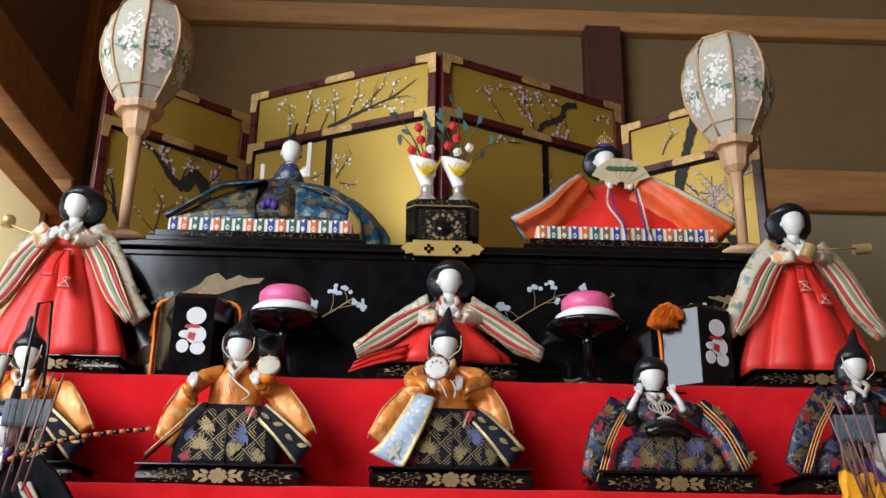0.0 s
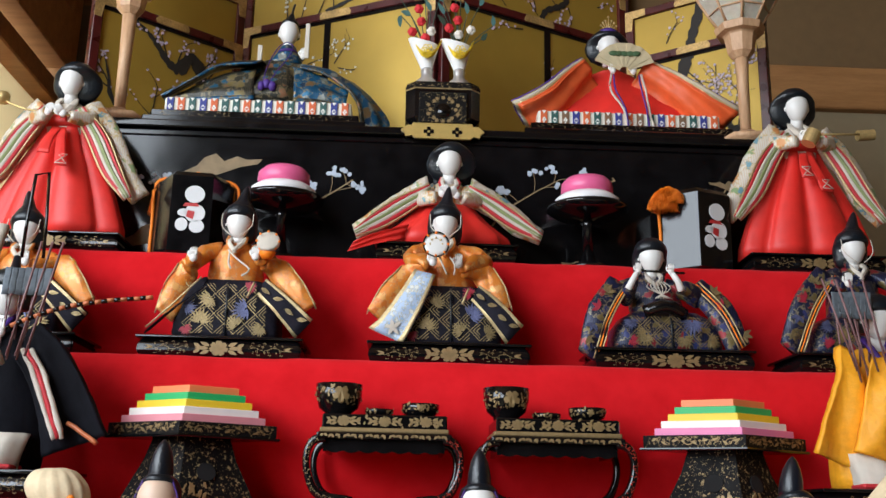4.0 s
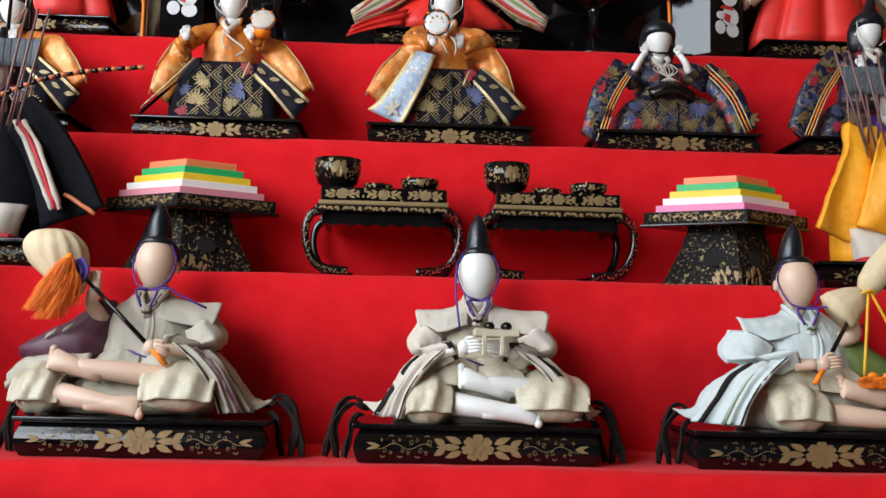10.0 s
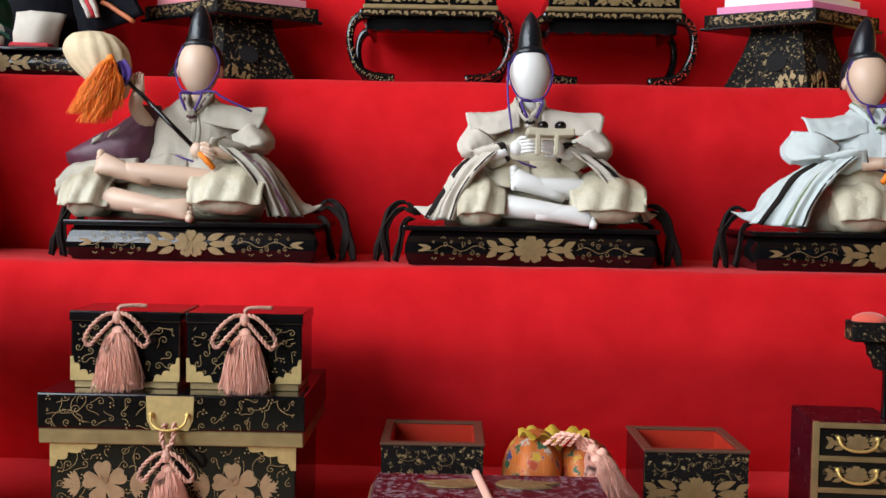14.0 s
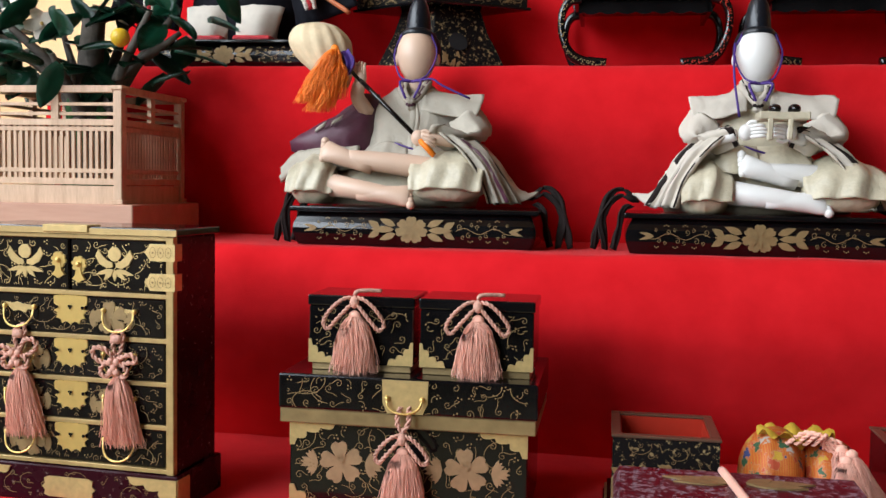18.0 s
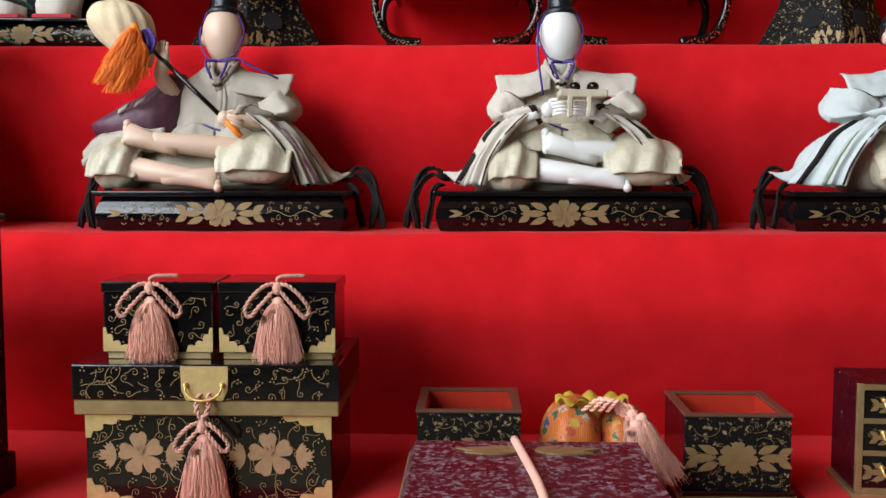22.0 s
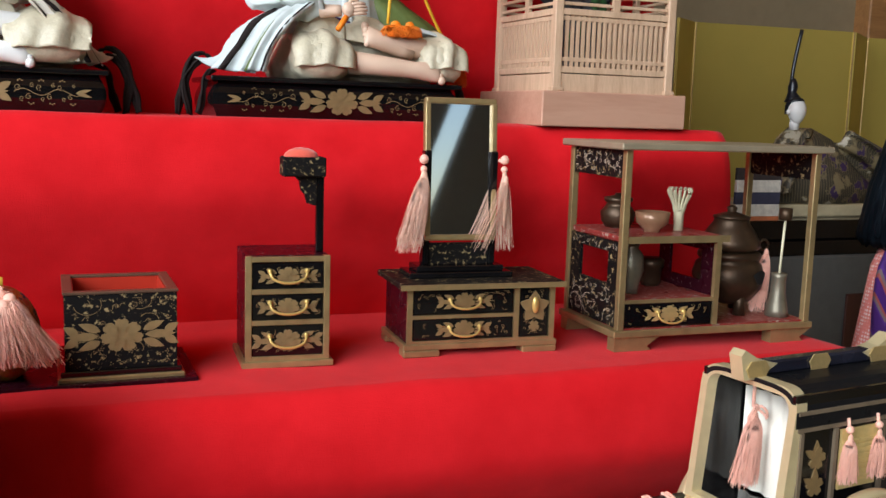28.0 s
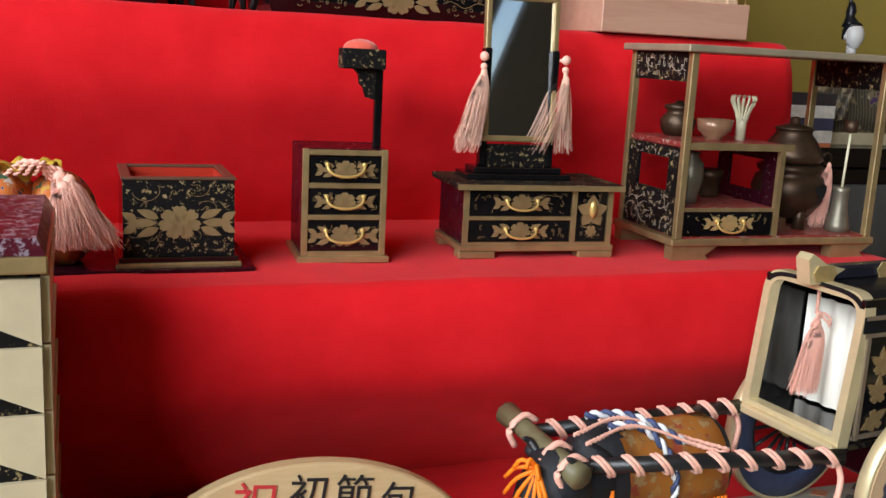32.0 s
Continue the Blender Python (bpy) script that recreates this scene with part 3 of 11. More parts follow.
def lock_shape(bm, u, v, a, b, to3d, thick):
    """A lock plate with a straight top, bitten sides and a lower edge of round lobes."""
    pts = [(0.94, 0.96), (1.0, 0.84), (0.98, 0.46), (0.84, 0.36), (0.76, 0.26), (0.84, 0.14), (0.98, 0.06)]
    for x0, y0, x1, y1 in ((0.98, 0.06, 0.88, -0.42), (0.88, -0.42, 0.52, -0.74), (0.52, -0.74, 0.0, -0.80), (0.0, -0.80, -0.52, -0.74), (-0.52, -0.74, -0.88, -0.42), (-0.88, -0.42, -0.98, 0.06)):
        nx, ny = -(y1 - y0), x1 - x0
        for i in range(1, 6):
            t = i / 5
            k = -0.30 * math.sin(math.pi * t)
            pts.append((x0 + (x1 - x0) * t + nx * k, y0 + (y1 - y0) * t + ny * k))
    pts += [(-0.84, 0.14), (-0.76, 0.26), (-0.84, 0.36), (-0.98, 0.46), (-1.0, 0.84), (-0.94, 0.96), (-0.5, 1.0), (-0.44, 0.95), (-0.38, 1.0), (0.38, 1.0), (0.44, 0.95), (0.5, 1.0)]
    return plate(bm, [(u + x * a, v + y * b) for x, y in pts][::-1], thick, to3d)


# ---- small lacquer stands under the dolls ----
def doll_stand(cx, yf, z, w, d, h, n=14, rz=0.0, seed=1, group="lacquer doll stands"):
    T = thing("doll_stand", "black lacquer doll stand with a gold peony on its front", "doll stand", (cx, yf + d / 2, z), rz, group)
    lip = h * 0.13
    part("top_plate", box(B(), -w / 2, w / 2, -d / 2, d / 2, h - lip, h, 0.0012, 2), LACQ, T)
    bm = B()
    rings = []
    for k in range(7):
        t = k / 6
        q = 0.006 - 0.010 * math.sin(math.pi * t) * 0.5 + 0.002 * t
        zz = t * (h - lip) + 0.0005
        a, b = w / 2 - q, d / 2 - q
        rings.append([Vector((-a, -b, zz)), Vector((a, -b, zz)), Vector((a, b, zz)), Vector((-a, b, zz))])
    loft(bm, rings, True, True, 0, False)
    bmesh.ops.bevel(bm, geom=[e for e in bm.edges if abs(e.verts[0].co.z - e.verts[1].co.z) > 1e-5], offset=0.002, segments=2, affect="EDGES")
    part("body", bm, LACQ, T)
    f = front(-d / 2 + 0.0020)
    peony_parts(T, 0, h * 0.45, h * 0.60, f, GOLD_DULL)
    bm = B()
    for s in (-1, 1):
        vine(bm, s * w * 0.18, s * w * 0.42, h * 0.45, h * 0.24, f, 0.0006)
    part("gold_vine", bm, GOLD_DULL, T)
    return T


# ---- lowest shown row: trousseau furniture on the felt ----
def tansu():
    w, d, h = 0.171, 0.064, 0.2095
    T = thing("drawer_chest", "tall black lacquer chest with gold edging and five tiers of drawers", "chest of drawers", (-0.5183, 0.4731, 0.70), -4)
    part("plinth", box(B(), -w / 2 - 0.004, w / 2 + 0.004, -d / 2 - 0.004, d / 2 + 0.003, 0, 0.028, 0.001), LACQ_RED, T, "maroon lacquer plinth")
    f = front(-d / 2 - 0.0042)
    part("plinth_fitting", plate(B(), [(-0.0225, 0.0125), (-0.0200, 0.0150), (-0.0205, 0.0190), (-0.0165, 0.0205), (0.0165, 0.0205), (0.0205, 0.0190), (0.0200, 0.0150), (0.0225, 0.0125), (0.0200, 0.0100), (0.0205, 0.0065), (0.0165, 0.0050), (-0.0165, 0.0050), (-0.0205, 0.0065), (-0.0200, 0.0100)][::-1], 0.001, f), GOLD, T)
    for q in (-1, 1):
        part("plinth_corner", corner_plate(B(), q * (w / 2 + 0.004), 0.0255, -q, -1, 0.040, 0.020, f), GOLD, T)
        part("plinth_side_mount", box(B(), min(q * (w / 2 + 0.004), q * (w / 2 + 0.0048)), max(q * (w / 2 + 0.004), q * (w / 2 + 0.0048)), -d / 2 - 0.004, -d / 2 + 0.014, 0.005, 0.0255), GOLD, T)
    part("carcass", box(B(), -w / 2, w / 2, -d / 2 + 0.003, d / 2, 0.028, h - 0.006, 0.001), LACQ_RED, T, "maroon lacquer sides")
    part("top_board", box(B(), -w / 2 - 0.003, w / 2 + 0.003, -d / 2 - 0.003, d / 2 + 0.002, h - 0.006, h, 0.0012, 2), LACQ, T)
    bm = B()
    box(bm, -w / 2 - 0.0035, w / 2 + 0.0035, -d / 2 - 0.0042, -d / 2 - 0.003, h - 0.0055, h - 0.001)
    for s in (-1, 1):
        box(bm, s * (w / 2 - 0.003) - 0.003, s * (w / 2 - 0.003) + 0.003, -d / 2 - 0.002, -d / 2 + 0.004, 0.028, h - 0.006, 0.0005)
    rows = [(0.0330, 0.0612), (0.0650, 0.0932), (0.0970, 0.1252), (0.1290, 0.1578), (0.1618, 0.2005)]
    for i in range(6):
        zz = [0.0305, 0.0631, 0.0951, 0.1271, 0.1598, 0.2022][i]
        box(bm, -w / 2 + 0.005, w / 2 - 0.005, -d / 2 - 0.0018, -d / 2 + 0.004, zz - 0.0017, zz + 0.0017, 0.0004)
    part("gold_edging", bm, plain("chest_gold_edge", (0.46, 0.32, 0.13), 0.42, 0.4, 0.25, 90, 0.05), T, "worn gold edging")
    part("top_fitting", box(B(), -0.020, 0.018, -d / 2 - 0.0055, -d / 2 + 0.012, h - 0.0045, h + 0.001, 0.0006), GOLD, T)
    bm = B()
    scrolls(bm, -w / 2 + 0.004, w / 2 - 0.004, 0.004, 0.025, 28, front(-d / 2 - 0.0040), 39, 0.006, 0.0005)
    part("plinth_vine", bm, GOLD_DULL, T)
    for i, (a, b) in enumerate(rows[:4]):
        dr = part("drawer", box(B(), -w / 2 + 0.007, w / 2 - 0.007, -d / 2 - 0.001, -d / 2 + 0.02, a, b, 0.001), LACQ, T)
        zc, hh = (a + b) / 2, b - a
        f = front(-d / 2 - 0.001)
        bm = B()
        scrolls(bm, -w / 2 + 0.009, w / 2 - 0.009, a + 0.002, b - 0.002, 60, f, 40 + i, 0.0078, 0.0006)
        for s in ((-1, 1) if i in (0, 2) else (1, -1))[:2 if i == 1 else 1]:
            # an open flower beside the handle, cleft leaves towards the lock
            petals(bm, s * 0.0345, zc - 0.001, hh * 0.42, f, 1.2 + i, 0, 1.1)
            leaf_fan(bm, s * 0.0165, zc - 0.002, 0.0 if s > 0 else math.pi, 0.0095, f)
            leaf_fan(bm, s * 0.053, zc - 0.002, math.pi if s > 0 else 0.0, 0.0085, f)
        part("gold_flower_spray", bm, GOLD_DULL, dr)
        part("lock_plate", lock_shape(B(), 0.001, zc + hh * 0.08, 0.0142, 0.0122, f, 0.0012), BRASS, dr, "bright brass lock plate")
        bm = B()
        g = front(-d / 2 - 0.0022)
        for s in (-1, 1):
            dot(bm, 0.001 + s * 0.0108, zc + hh * 0.19, 0.0014, g, 0.0006)
        for x, y, r in ((-0.0008, 0.0050, 0.0011), (0.0008, 0.0050, 0.0011), (0.0, 0.0034, 0.0009)):
            dot(bm, 0.001 + x, zc + hh * 0.08 + y - 0.001, r, g, 0.0006)
        part("keyhole", bm, LACQ, dr)
        for s in (-1, 1):
            u = s * w * 0.245
            part("handle_plate", plate(B(), [(u - 0.0135, zc + 0.0075), (u - 0.0080, zc + 0.0066), (u - 0.0030, zc + 0.0078), (u + 0.0020, zc + 0.0062), (u + 0.0145, zc + 0.0052), (u + 0.0100, zc + 0.0018), (u + 0.0066, zc + 0.0028), (u + 0.0040, zc - 0.0004), (u - 0.0010, zc + 0.0014), (u - 0.0060, zc + 0.0006), (u - 0.0095, zc + 0.0032)][::-1], 0.0009, f), GOLD, dr, "pale gold wing-shaped back plate")
            bm = B()
            bail(bm, u, zc + hh * 0.16, -d / 2 - 0.001, 0.0255, hh * 0.52, 0.0008)
            part("handle", bm, BRASS, dr, "drooping thin brass handle")
    a, b = rows[4]
    f = front(-d / 2 - 0.001)
    for s in (-1, 1):
        x0, x1 = sorted((s * 0.0008, s * (w / 2 - 0.007)))
        dr = part("door", box(B(), x0, x1, -d / 2 - 0.001, -d / 2 + 0.02, a, b, 0.001), LACQ, T)
        bm = B()
        scrolls(bm, x0 + 0.002, x1 - 0.002, a + 0.002, b - 0.002, 46, f, 60 + s, 0.0082, 0.0006)
        uc, vc = (x0 + x1) / 2 - s * 0.002, (a + b) / 2
        for q in (-1, 1):
            # a wing that curves up beside the round bud, and slim leaves below
            wing = [(0.0015, -0.0010), (0.0060, -0.0020), (0.0120, 0.0010), (0.0155, 0.0070), (0.0130, 0.0120), (0.0100, 0.0075), (0.0055, 0.0035), (0.0015, 0.0020)]
            plate(bm, [(uc + q * x, vc + y) for x, y in wing], 0.0006 + layer(), f)
            for an, L, wd in ((-0.25, 0.0150, 0.0034), (-0.80, 0.0110, 0.0036)):
                leaf(bm, uc + q * 0.001, vc - 0.003, an if q > 0 else math.pi - an, L, wd, f)
        leaf(bm, uc, vc - 0.003, -math.pi / 2, 0.0085, 0.0034, f)
        flower(bm, uc, vc + 0.0085, 0.0054, f, 8, 0, 0, 0, 0.0006, 0.08)
        part("gold_crest", bm, GOLD, dr)
        # latch: a scalloped rosette with a bell-shaped drop
        uq, vq = s * 0.0085, vc + (0.0030 if s < 0 else 0.0002)
        bm = B()
        flower(bm, uq, vq, 0.0062, f, 8, 0, 0.2, 0, 0.0010, 0.22)
        plate(bm, [(uq - 0.0024, vq + 0.002), (uq - 0.0020, vq - 0.004), (uq - 0.0028, vq - 0.008), (uq - 0.0052, vq - 0.0110), (uq - 0.0022, vq - 0.0122), (uq, vq - 0.0138), (uq + 0.0022, vq - 0.0122), (uq + 0.0052, vq - 0.0110), (uq + 0.0028, vq - 0.008), (uq + 0.0020, vq - 0.004), (uq + 0.0024, vq + 0.002)], 0.0022, f)
        ball(bm, (uq, -d / 2 - 0.0032, vq), 0.0021, 8, 6)
        part("latch", bm, BRASS, dr, "brass rosette latch with a bell-shaped drop")
        for vz in (a + 0.0085, b - 0.0085):
            u0 = s * (w / 2 + 0.0005)
            hg = part("hinge", plate(B(), [(u0, vz - 0.0062), (u0 - s * 0.0190, vz - 0.0062), (u0 - s * 0.0205, vz - 0.0035), (u0 - s * 0.0235, vz), (u0 - s * 0.0205, vz + 0.0035), (u0 - s * 0.0190, vz + 0.0062), (u0, vz + 0.0062)][::s], 0.0016, f), GOLD, dr, "chased gold hinge")
            part("hinge_return", box(B(), min(u0, u0 + s * 0.001), max(u0, u0 + s * 0.001), -d / 2 - 0.0026, -d / 2 + 0.008, vz - 0.0062, vz + 0.0062), GOLD, hg)
            bm = B()
            for q in range(3):
                dot(bm, u0 - s * (0.0040 + 0.0062 * q), vz, 0.0008, f, 0.0020)
                ribbon(bm, [(u0 - s * (0.0040 + 0.0062 * q) + 0.0024 * math.cos(i * 0.8), vz + 0.0040 * math.sin(i * 0.8)) for i in range(9)], 0.0004, f, 0.0019)
            part("chasing", bm, GOLD_DULL, hg)
    for k, u in enumerate((-0.0405, 0.042)):
        t2 = thing("tassel", "salmon pink silk tassel on a knotted cord", "tassel", (-0.5207 + u, 0.4387 - 0.07 * u, 0.70 + 0.1362), -4, group="silk tassels")
        drop = -0.0235 - 0.002 * k
        bm = B()
        twist(bm, spline([(0.0, 0.002, -0.002), (-0.0042, -0.002, -0.006), (-0.0036, -0.003, -0.014), (0.0, -0.003, drop)], 10), 0.0017)
        twist(bm, spline([(0.0, 0.002, -0.002), (0.0042, -0.002, -0.006), (0.0036, -0.003, -0.014), (0.0, -0.003, drop)], 10), 0.0017)
        ball(bm, (0, -0.004, -0.0085), (0.0048, 0.0034, 0.0036), 10, 7)
        butterfly_knot(bm, 0, -0.002, drop, 0.0175, 0.0019, 0, 0.18 - 0.30 * k)
        part("knot", bm, PINK_CORD, t2, "braided salmon knot with spread loops")
        part("threads", tassel(B(), 0.001, -0.004, drop - 0.010, 0.051, 0.0150, 70, k, 0, 0.10 - 0.03 * k), PINK, t2)


def nagamochi():
    w, d, h = 0.178, 0.105, 0.104
    T = thing("storage_trunk", "black lacquer trunk with gold peonies and an overhanging lid", "trunk", (-0.268, 0.517, 0.70))
    part("body", box(B(), -w / 2, w / 2, -d / 2, d / 2, 0.0, h - 0.036, 0.001), LACQ, T)
    f = front(-d / 2)
    bm = B()
    scrolls(bm, -w / 2 + 0.004, w / 2 - 0.004, 0.003, 0.065, 120, f, 81, 0.0095, 0.0007)
    part("gold_vine", bm, GOLD_DULL, T)
    for uq in (-0.0490, 0.0450):
        bm = B()
        petals(bm, uq, 0.0375, 0.0160, f, math.pi / 2 + 0.15, 0, 1.02)
        for q in (-1, 1):
            leaf_fan(bm, uq + q * 0.0180, 0.0365, 0.0 if q > 0 else math.pi, 0.0135, f)
        part("gold_blossom", bm, plain("copper_gold_paint", (0.36, 0.225, 0.12), 0.45, 0.35, 0.25, 180, 0.08) if uq < 0 else bpy.data.materials["copper_gold_paint"], T, "copper gold blossom with cleft leaves")
    for s in (-1, 1):
        for v, dv in ((0.0672, -1), (0.001, 1)):
            part("corner_fitting", corner_plate(B(), s * w / 2, v, -s, dv, 0.036, 0.018, f), GOLD, T, "gold corner fitting")
    part("lid_rim", box(B(), -w / 2 - 0.006, w / 2 + 0.006, -d / 2 - 0.006, d / 2 + 0.006, h - 0.037, h - 0.026, 0.0008), GOLD_TRIM, T, "worn gold rim")
    lid = part("lid", box(B(), -w / 2 - 0.007, w / 2 + 0.007, -d / 2 - 0.007, d / 2 + 0.007, h - 0.026, h, 0.0015, 2), LACQ, T)
    f = front(-d / 2 - 0.007)
    part("gold_vine", scrolls(B(), -w / 2, w / 2, h - 0.025, h - 0.002, 72, f, 91, 0.0090, 0.0007), GOLD_DULL, lid)
    bm = B()
    plate(bm, [(-0.013, h - 0.0255), (0.013, h - 0.0255), (0.0165, h - 0.018), (0.017, h - 0.001), (-0.017, h - 0.001), (-0.0165, h - 0.018)], 0.0014, f)
    part("lock_plate", bm, GOLD, lid)
    bm = B()
    bail(bm, 0, h - 0.014, -d / 2 - 0.008, 0.026, 0.010, 0.0009)
    part("handle", bm, BRASS, lid)
    t2 = thing("tassel", "salmon pink silk tassel tied to the handle of the trunk", "tassel", (-0.268, 0.455, 0.70 + h - 0.0235), group="silk tassels")
    bm = B()
    for q in (-1, 1):
        twist(bm, spline([(q * 0.003, 0.002, 0.003), (q * 0.0042, -0.003, -0.002), (q * 0.0034, -0.005, -0.009), (-q * 0.0016, -0.006, -0.016), (q * 0.001, -0.005, -0.021)], 12), 0.0019)
    bow_cord(bm, 0, -0.004, -0.019, 0.020, 0.0019)
    part("knot", bm, PINK_CORD, t2, "braided pink cord")
    part("threads", tassel(B(), 0, -0.004, -0.028, 0.052, 0.017, 80, 5), PINK, t2)
    for k, (cx, ww) in enumerate(((-0.3065, 0.080), (-0.2195, 0.084))):
        b = thing("lacquer_box", "small black lacquer box with gold corners, on the trunk lid", "box", (cx, 0.502, 0.70 + h), group="twin boxes")
        hh, dd = 0.057, 0.052
        part("foot", box(B(), -ww / 2 + 0.002, ww / 2 - 0.002, -dd / 2 + 0.002, dd / 2 - 0.002, 0, 0.0055, 0.0006), GOLD_TRIM, b)
        part("body", box(B(), -ww / 2, ww / 2, -dd / 2, dd / 2, 0.0055, hh - 0.008, 0.001), LACQ, b)
        part("lid", box(B(), -ww / 2 - 0.001, ww / 2 + 0.001, -dd / 2 - 0.001, dd / 2 + 0.001, hh - 0.008, hh, 0.0012, 2), LACQ, b)
        f = front(-dd / 2)
        bm = B()
        scrolls(bm, -ww / 2 + 0.004, ww / 2 - 0.004, 0.012, hh - 0.010, 46, f, 100 + k, 0.0088, 0.0007)
        part("gold_vine", bm, GOLD_DULL, b)
        for s in (-1, 1):
            part("corner_fitting", corner_plate(B(), s * ww / 2, 0.006, -s, 1, 0.0195, 0.0175, f), GOLD, b, "scalloped gold corner fitting")
        t2 = thing("tassel", "salmon pink silk tassel with a looped cord on the box", "tassel", (cx + (0.002 if k else -0.003), 0.502 - dd / 2 - 0.003, 0.70 + h + hh), group="silk tassels")
        bm = B()
        tube(bm, spline([(0.018, 0.006, 0.004), (0.008, 0.002, 0.0045), (0, -0.001, 0.003), (0, -0.003, -0.006)], 5), 0.0016, 6)
        bow_cord(bm, 0, -0.002, -0.004, 0.024, 0.0019)
        part("knot", bm, PINK_CORD, t2, "braided pink cord")
        part("threads", tassel(B(), 0, -0.004, -0.013, 0.043, 0.0165, 90, 9 + k), PINK, t2)


def open_box(cx, cy, seed, name_label):
    w, h = 0.076, 0.066
    T = thing("brazier_box", name_label, "brazier", (cx, cy, 0.70), group="square brazier boxes")
    part("foot_board", box(B(), -w / 2 - 0.005, w / 2 + 0.005, -w / 2 - 0.005, w / 2 + 0.005, 0, 0.006, 0.0008), GOLD_TRIM, T, "worn gold foot board")
    part("step", box(B(), -w / 2 - 0.003, w / 2 + 0.003, -w / 2 - 0.003, w / 2 + 0.003, 0.006, 0.010, 0.0008), LACQ, T)
    t = 0.005
    for nm, a in (("front_panel", (-w / 2, w / 2, -w / 2, -w / 2 + t)), ("back_panel", (-w / 2, w / 2, w / 2 - t, w / 2)), ("side_panel", (-w / 2, -w / 2 + t, -w / 2 + t, w / 2 - t)), ("side_panel", (w / 2 - t, w / 2, -w / 2 + t, w / 2 - t))):
        part(nm, box(B(), *a, 0.010, h - 0.002, 0.0004), LACQ_SPECK if nm == "front_panel" else LACQ, T)
    bm = B()
    for a in ((-w / 2 - 0.001, w / 2 + 0.001, -w / 2 - 0.001, -w / 2 + t + 0.001), (-w / 2 - 0.001, w / 2 + 0.001, w / 2 - t - 0.001, w / 2 + 0.001), (-w / 2 - 0.001, -w / 2 + t + 0.001, -w / 2 + t + 0.001, w / 2 - t - 0.001), (w / 2 - t - 0.001, w / 2 + 0.001, -w / 2 + t + 0.001, w / 2 - t - 0.001)):
        box(bm, *a, h - 0.002, h, 0.0005)
    part("rim", bm, plain("brown_rim_lacquer", (0.10, 0.055, 0.035), 0.3, var=0.2) if seed == 1 else bpy.data.materials["brown_rim_lacquer"], T)
    bm = B()
    q = w / 2 - t - 0.0003
    box(bm, -q, q, q - 0.0015, q, 0.02, h - 0.002)
    box(bm, -q, -q + 0.0015, -q, q - 0.0015, 0.02, h - 0.002)
    box(bm, q - 0.0015, q, -q, q - 0.0015, 0.02, h - 0.002)
    box(bm, -q, q, -q, q, 0.018, 0.02)
    part("red_lining", bm, RED_LAC, T, "vermilion lining")
    bm = B()
    f = front(-w / 2)
    peony_parts(T, 0, 0.034, 0.021, f, GOLD_DULL)
    scrolls(bm, -w / 2 + 0.003, w / 2 - 0.003, 0.013, h - 0.005, 30, f, seed + 200, 0.006, 0.0005)
    part("gold_vine", bm, GOLD_DULL, T)


def needle_chest():
    w, d, h = 0.064, 0.062, 0.086
    T = thing("sewing_chest", "maroon lacquer sewing chest with three drawers and a cushion arm", "sewing box", (0.2370, 0.520, 0.70), -4)
    part("plinth", box(B(), -w / 2 - 0.003, w / 2 + 0.003, -d / 2 - 0.003, d / 2 + 0.002, 0, 0.005, 0.0006), GOLD_TRIM, T)
    part("carcass", box(B(), -w / 2, w / 2, -d / 2 + 0.004, d / 2, 0.005, h, 0.001), LACQ_RED, T)
    bm = B()
    for s in (-1, 1):
        box(bm, s * (w / 2 - 0.0022) - 0.0024, s * (w / 2 - 0.0022) + 0.0024, -d / 2, -d / 2 + 0.004, 0.005, h, 0.0004)
    rows = [(0.0085, 0.0325), (0.0365, 0.0565), (0.0605, 0.0805)]
    for zz in (0.0065, 0.0345, 0.0585, 0.0833):
        box(bm, -w / 2 + 0.0045, w / 2 - 0.0045, -d / 2 + 0.0002, -d / 2 + 0.004, zz - 0.002, zz + 0.002, 0.0004)
    part("front_frame", bm, GOLD_TRIM, T, "worn gold front frame")
    for i, (a, b) in enumerate(rows):
        dr = part("drawer", box(B(), -w / 2 + 0.005, w / 2 - 0.005, -d / 2 + 0.001, -d / 2 + 0.03, a, b, 0.0006), LACQ, T)
        f = front(-d / 2 + 0.001)
        bm = B()
        zc = (a + b) / 2
        peony(bm, 0, zc, (b - a) * 0.62, f)
        scrolls(bm, -w / 2 + 0.007, w / 2 - 0.007, a + 0.003, b - 0.003, 14, f, 300 + i, 0.005, 0.0005)
        part("gold_flower_spray", bm, GOLD_DULL, dr)
        part("handle", bail(B(), 0, zc + 0.004, -d / 2 + 0.001, 0.028, 0.0085, 0.0011), BRASS, dr, "curved brass handle")
    part("arm_post", box(B(), w / 2 - 0.008, w / 2 - 0.002, -0.013, -0.007, h, 0.160, 0.0008), LACQ, T)
    bm = B()
    xr = w / 2 - 0.008
    prof = [(xr, 0.122), (xr - 0.007, 0.124), (xr - 0.009, 0.131), (xr - 0.012, 0.134), (xr - 0.013, 0.141), (xr - 0.017, 0.145), (xr, 0.145)]
    plate(bm, prof[::-1], 0.006, lambda u, v, hh: Vector((u, -0.007 - hh, v)))
    part("bracket", bm, LACQ_SPECK, T)
    part("cushion_box", box(B(), w / 2 - 0.035, w / 2 - 0.002, -0.021, -0.001, 0.145, 0.160, 0.001), LACQ_SPECK, T)
    part("cushion", ball(B(), (w / 2 - 0.020, -0.011, 0.160), (0.0135, 0.009, 0.007), 16, 8), plain("coral_velvet", (0.68, 0.10, 0.06), 0.9, var=0.12, scale=300, bmp=0.2, sheen=0.4), T, "coral pin cushion")


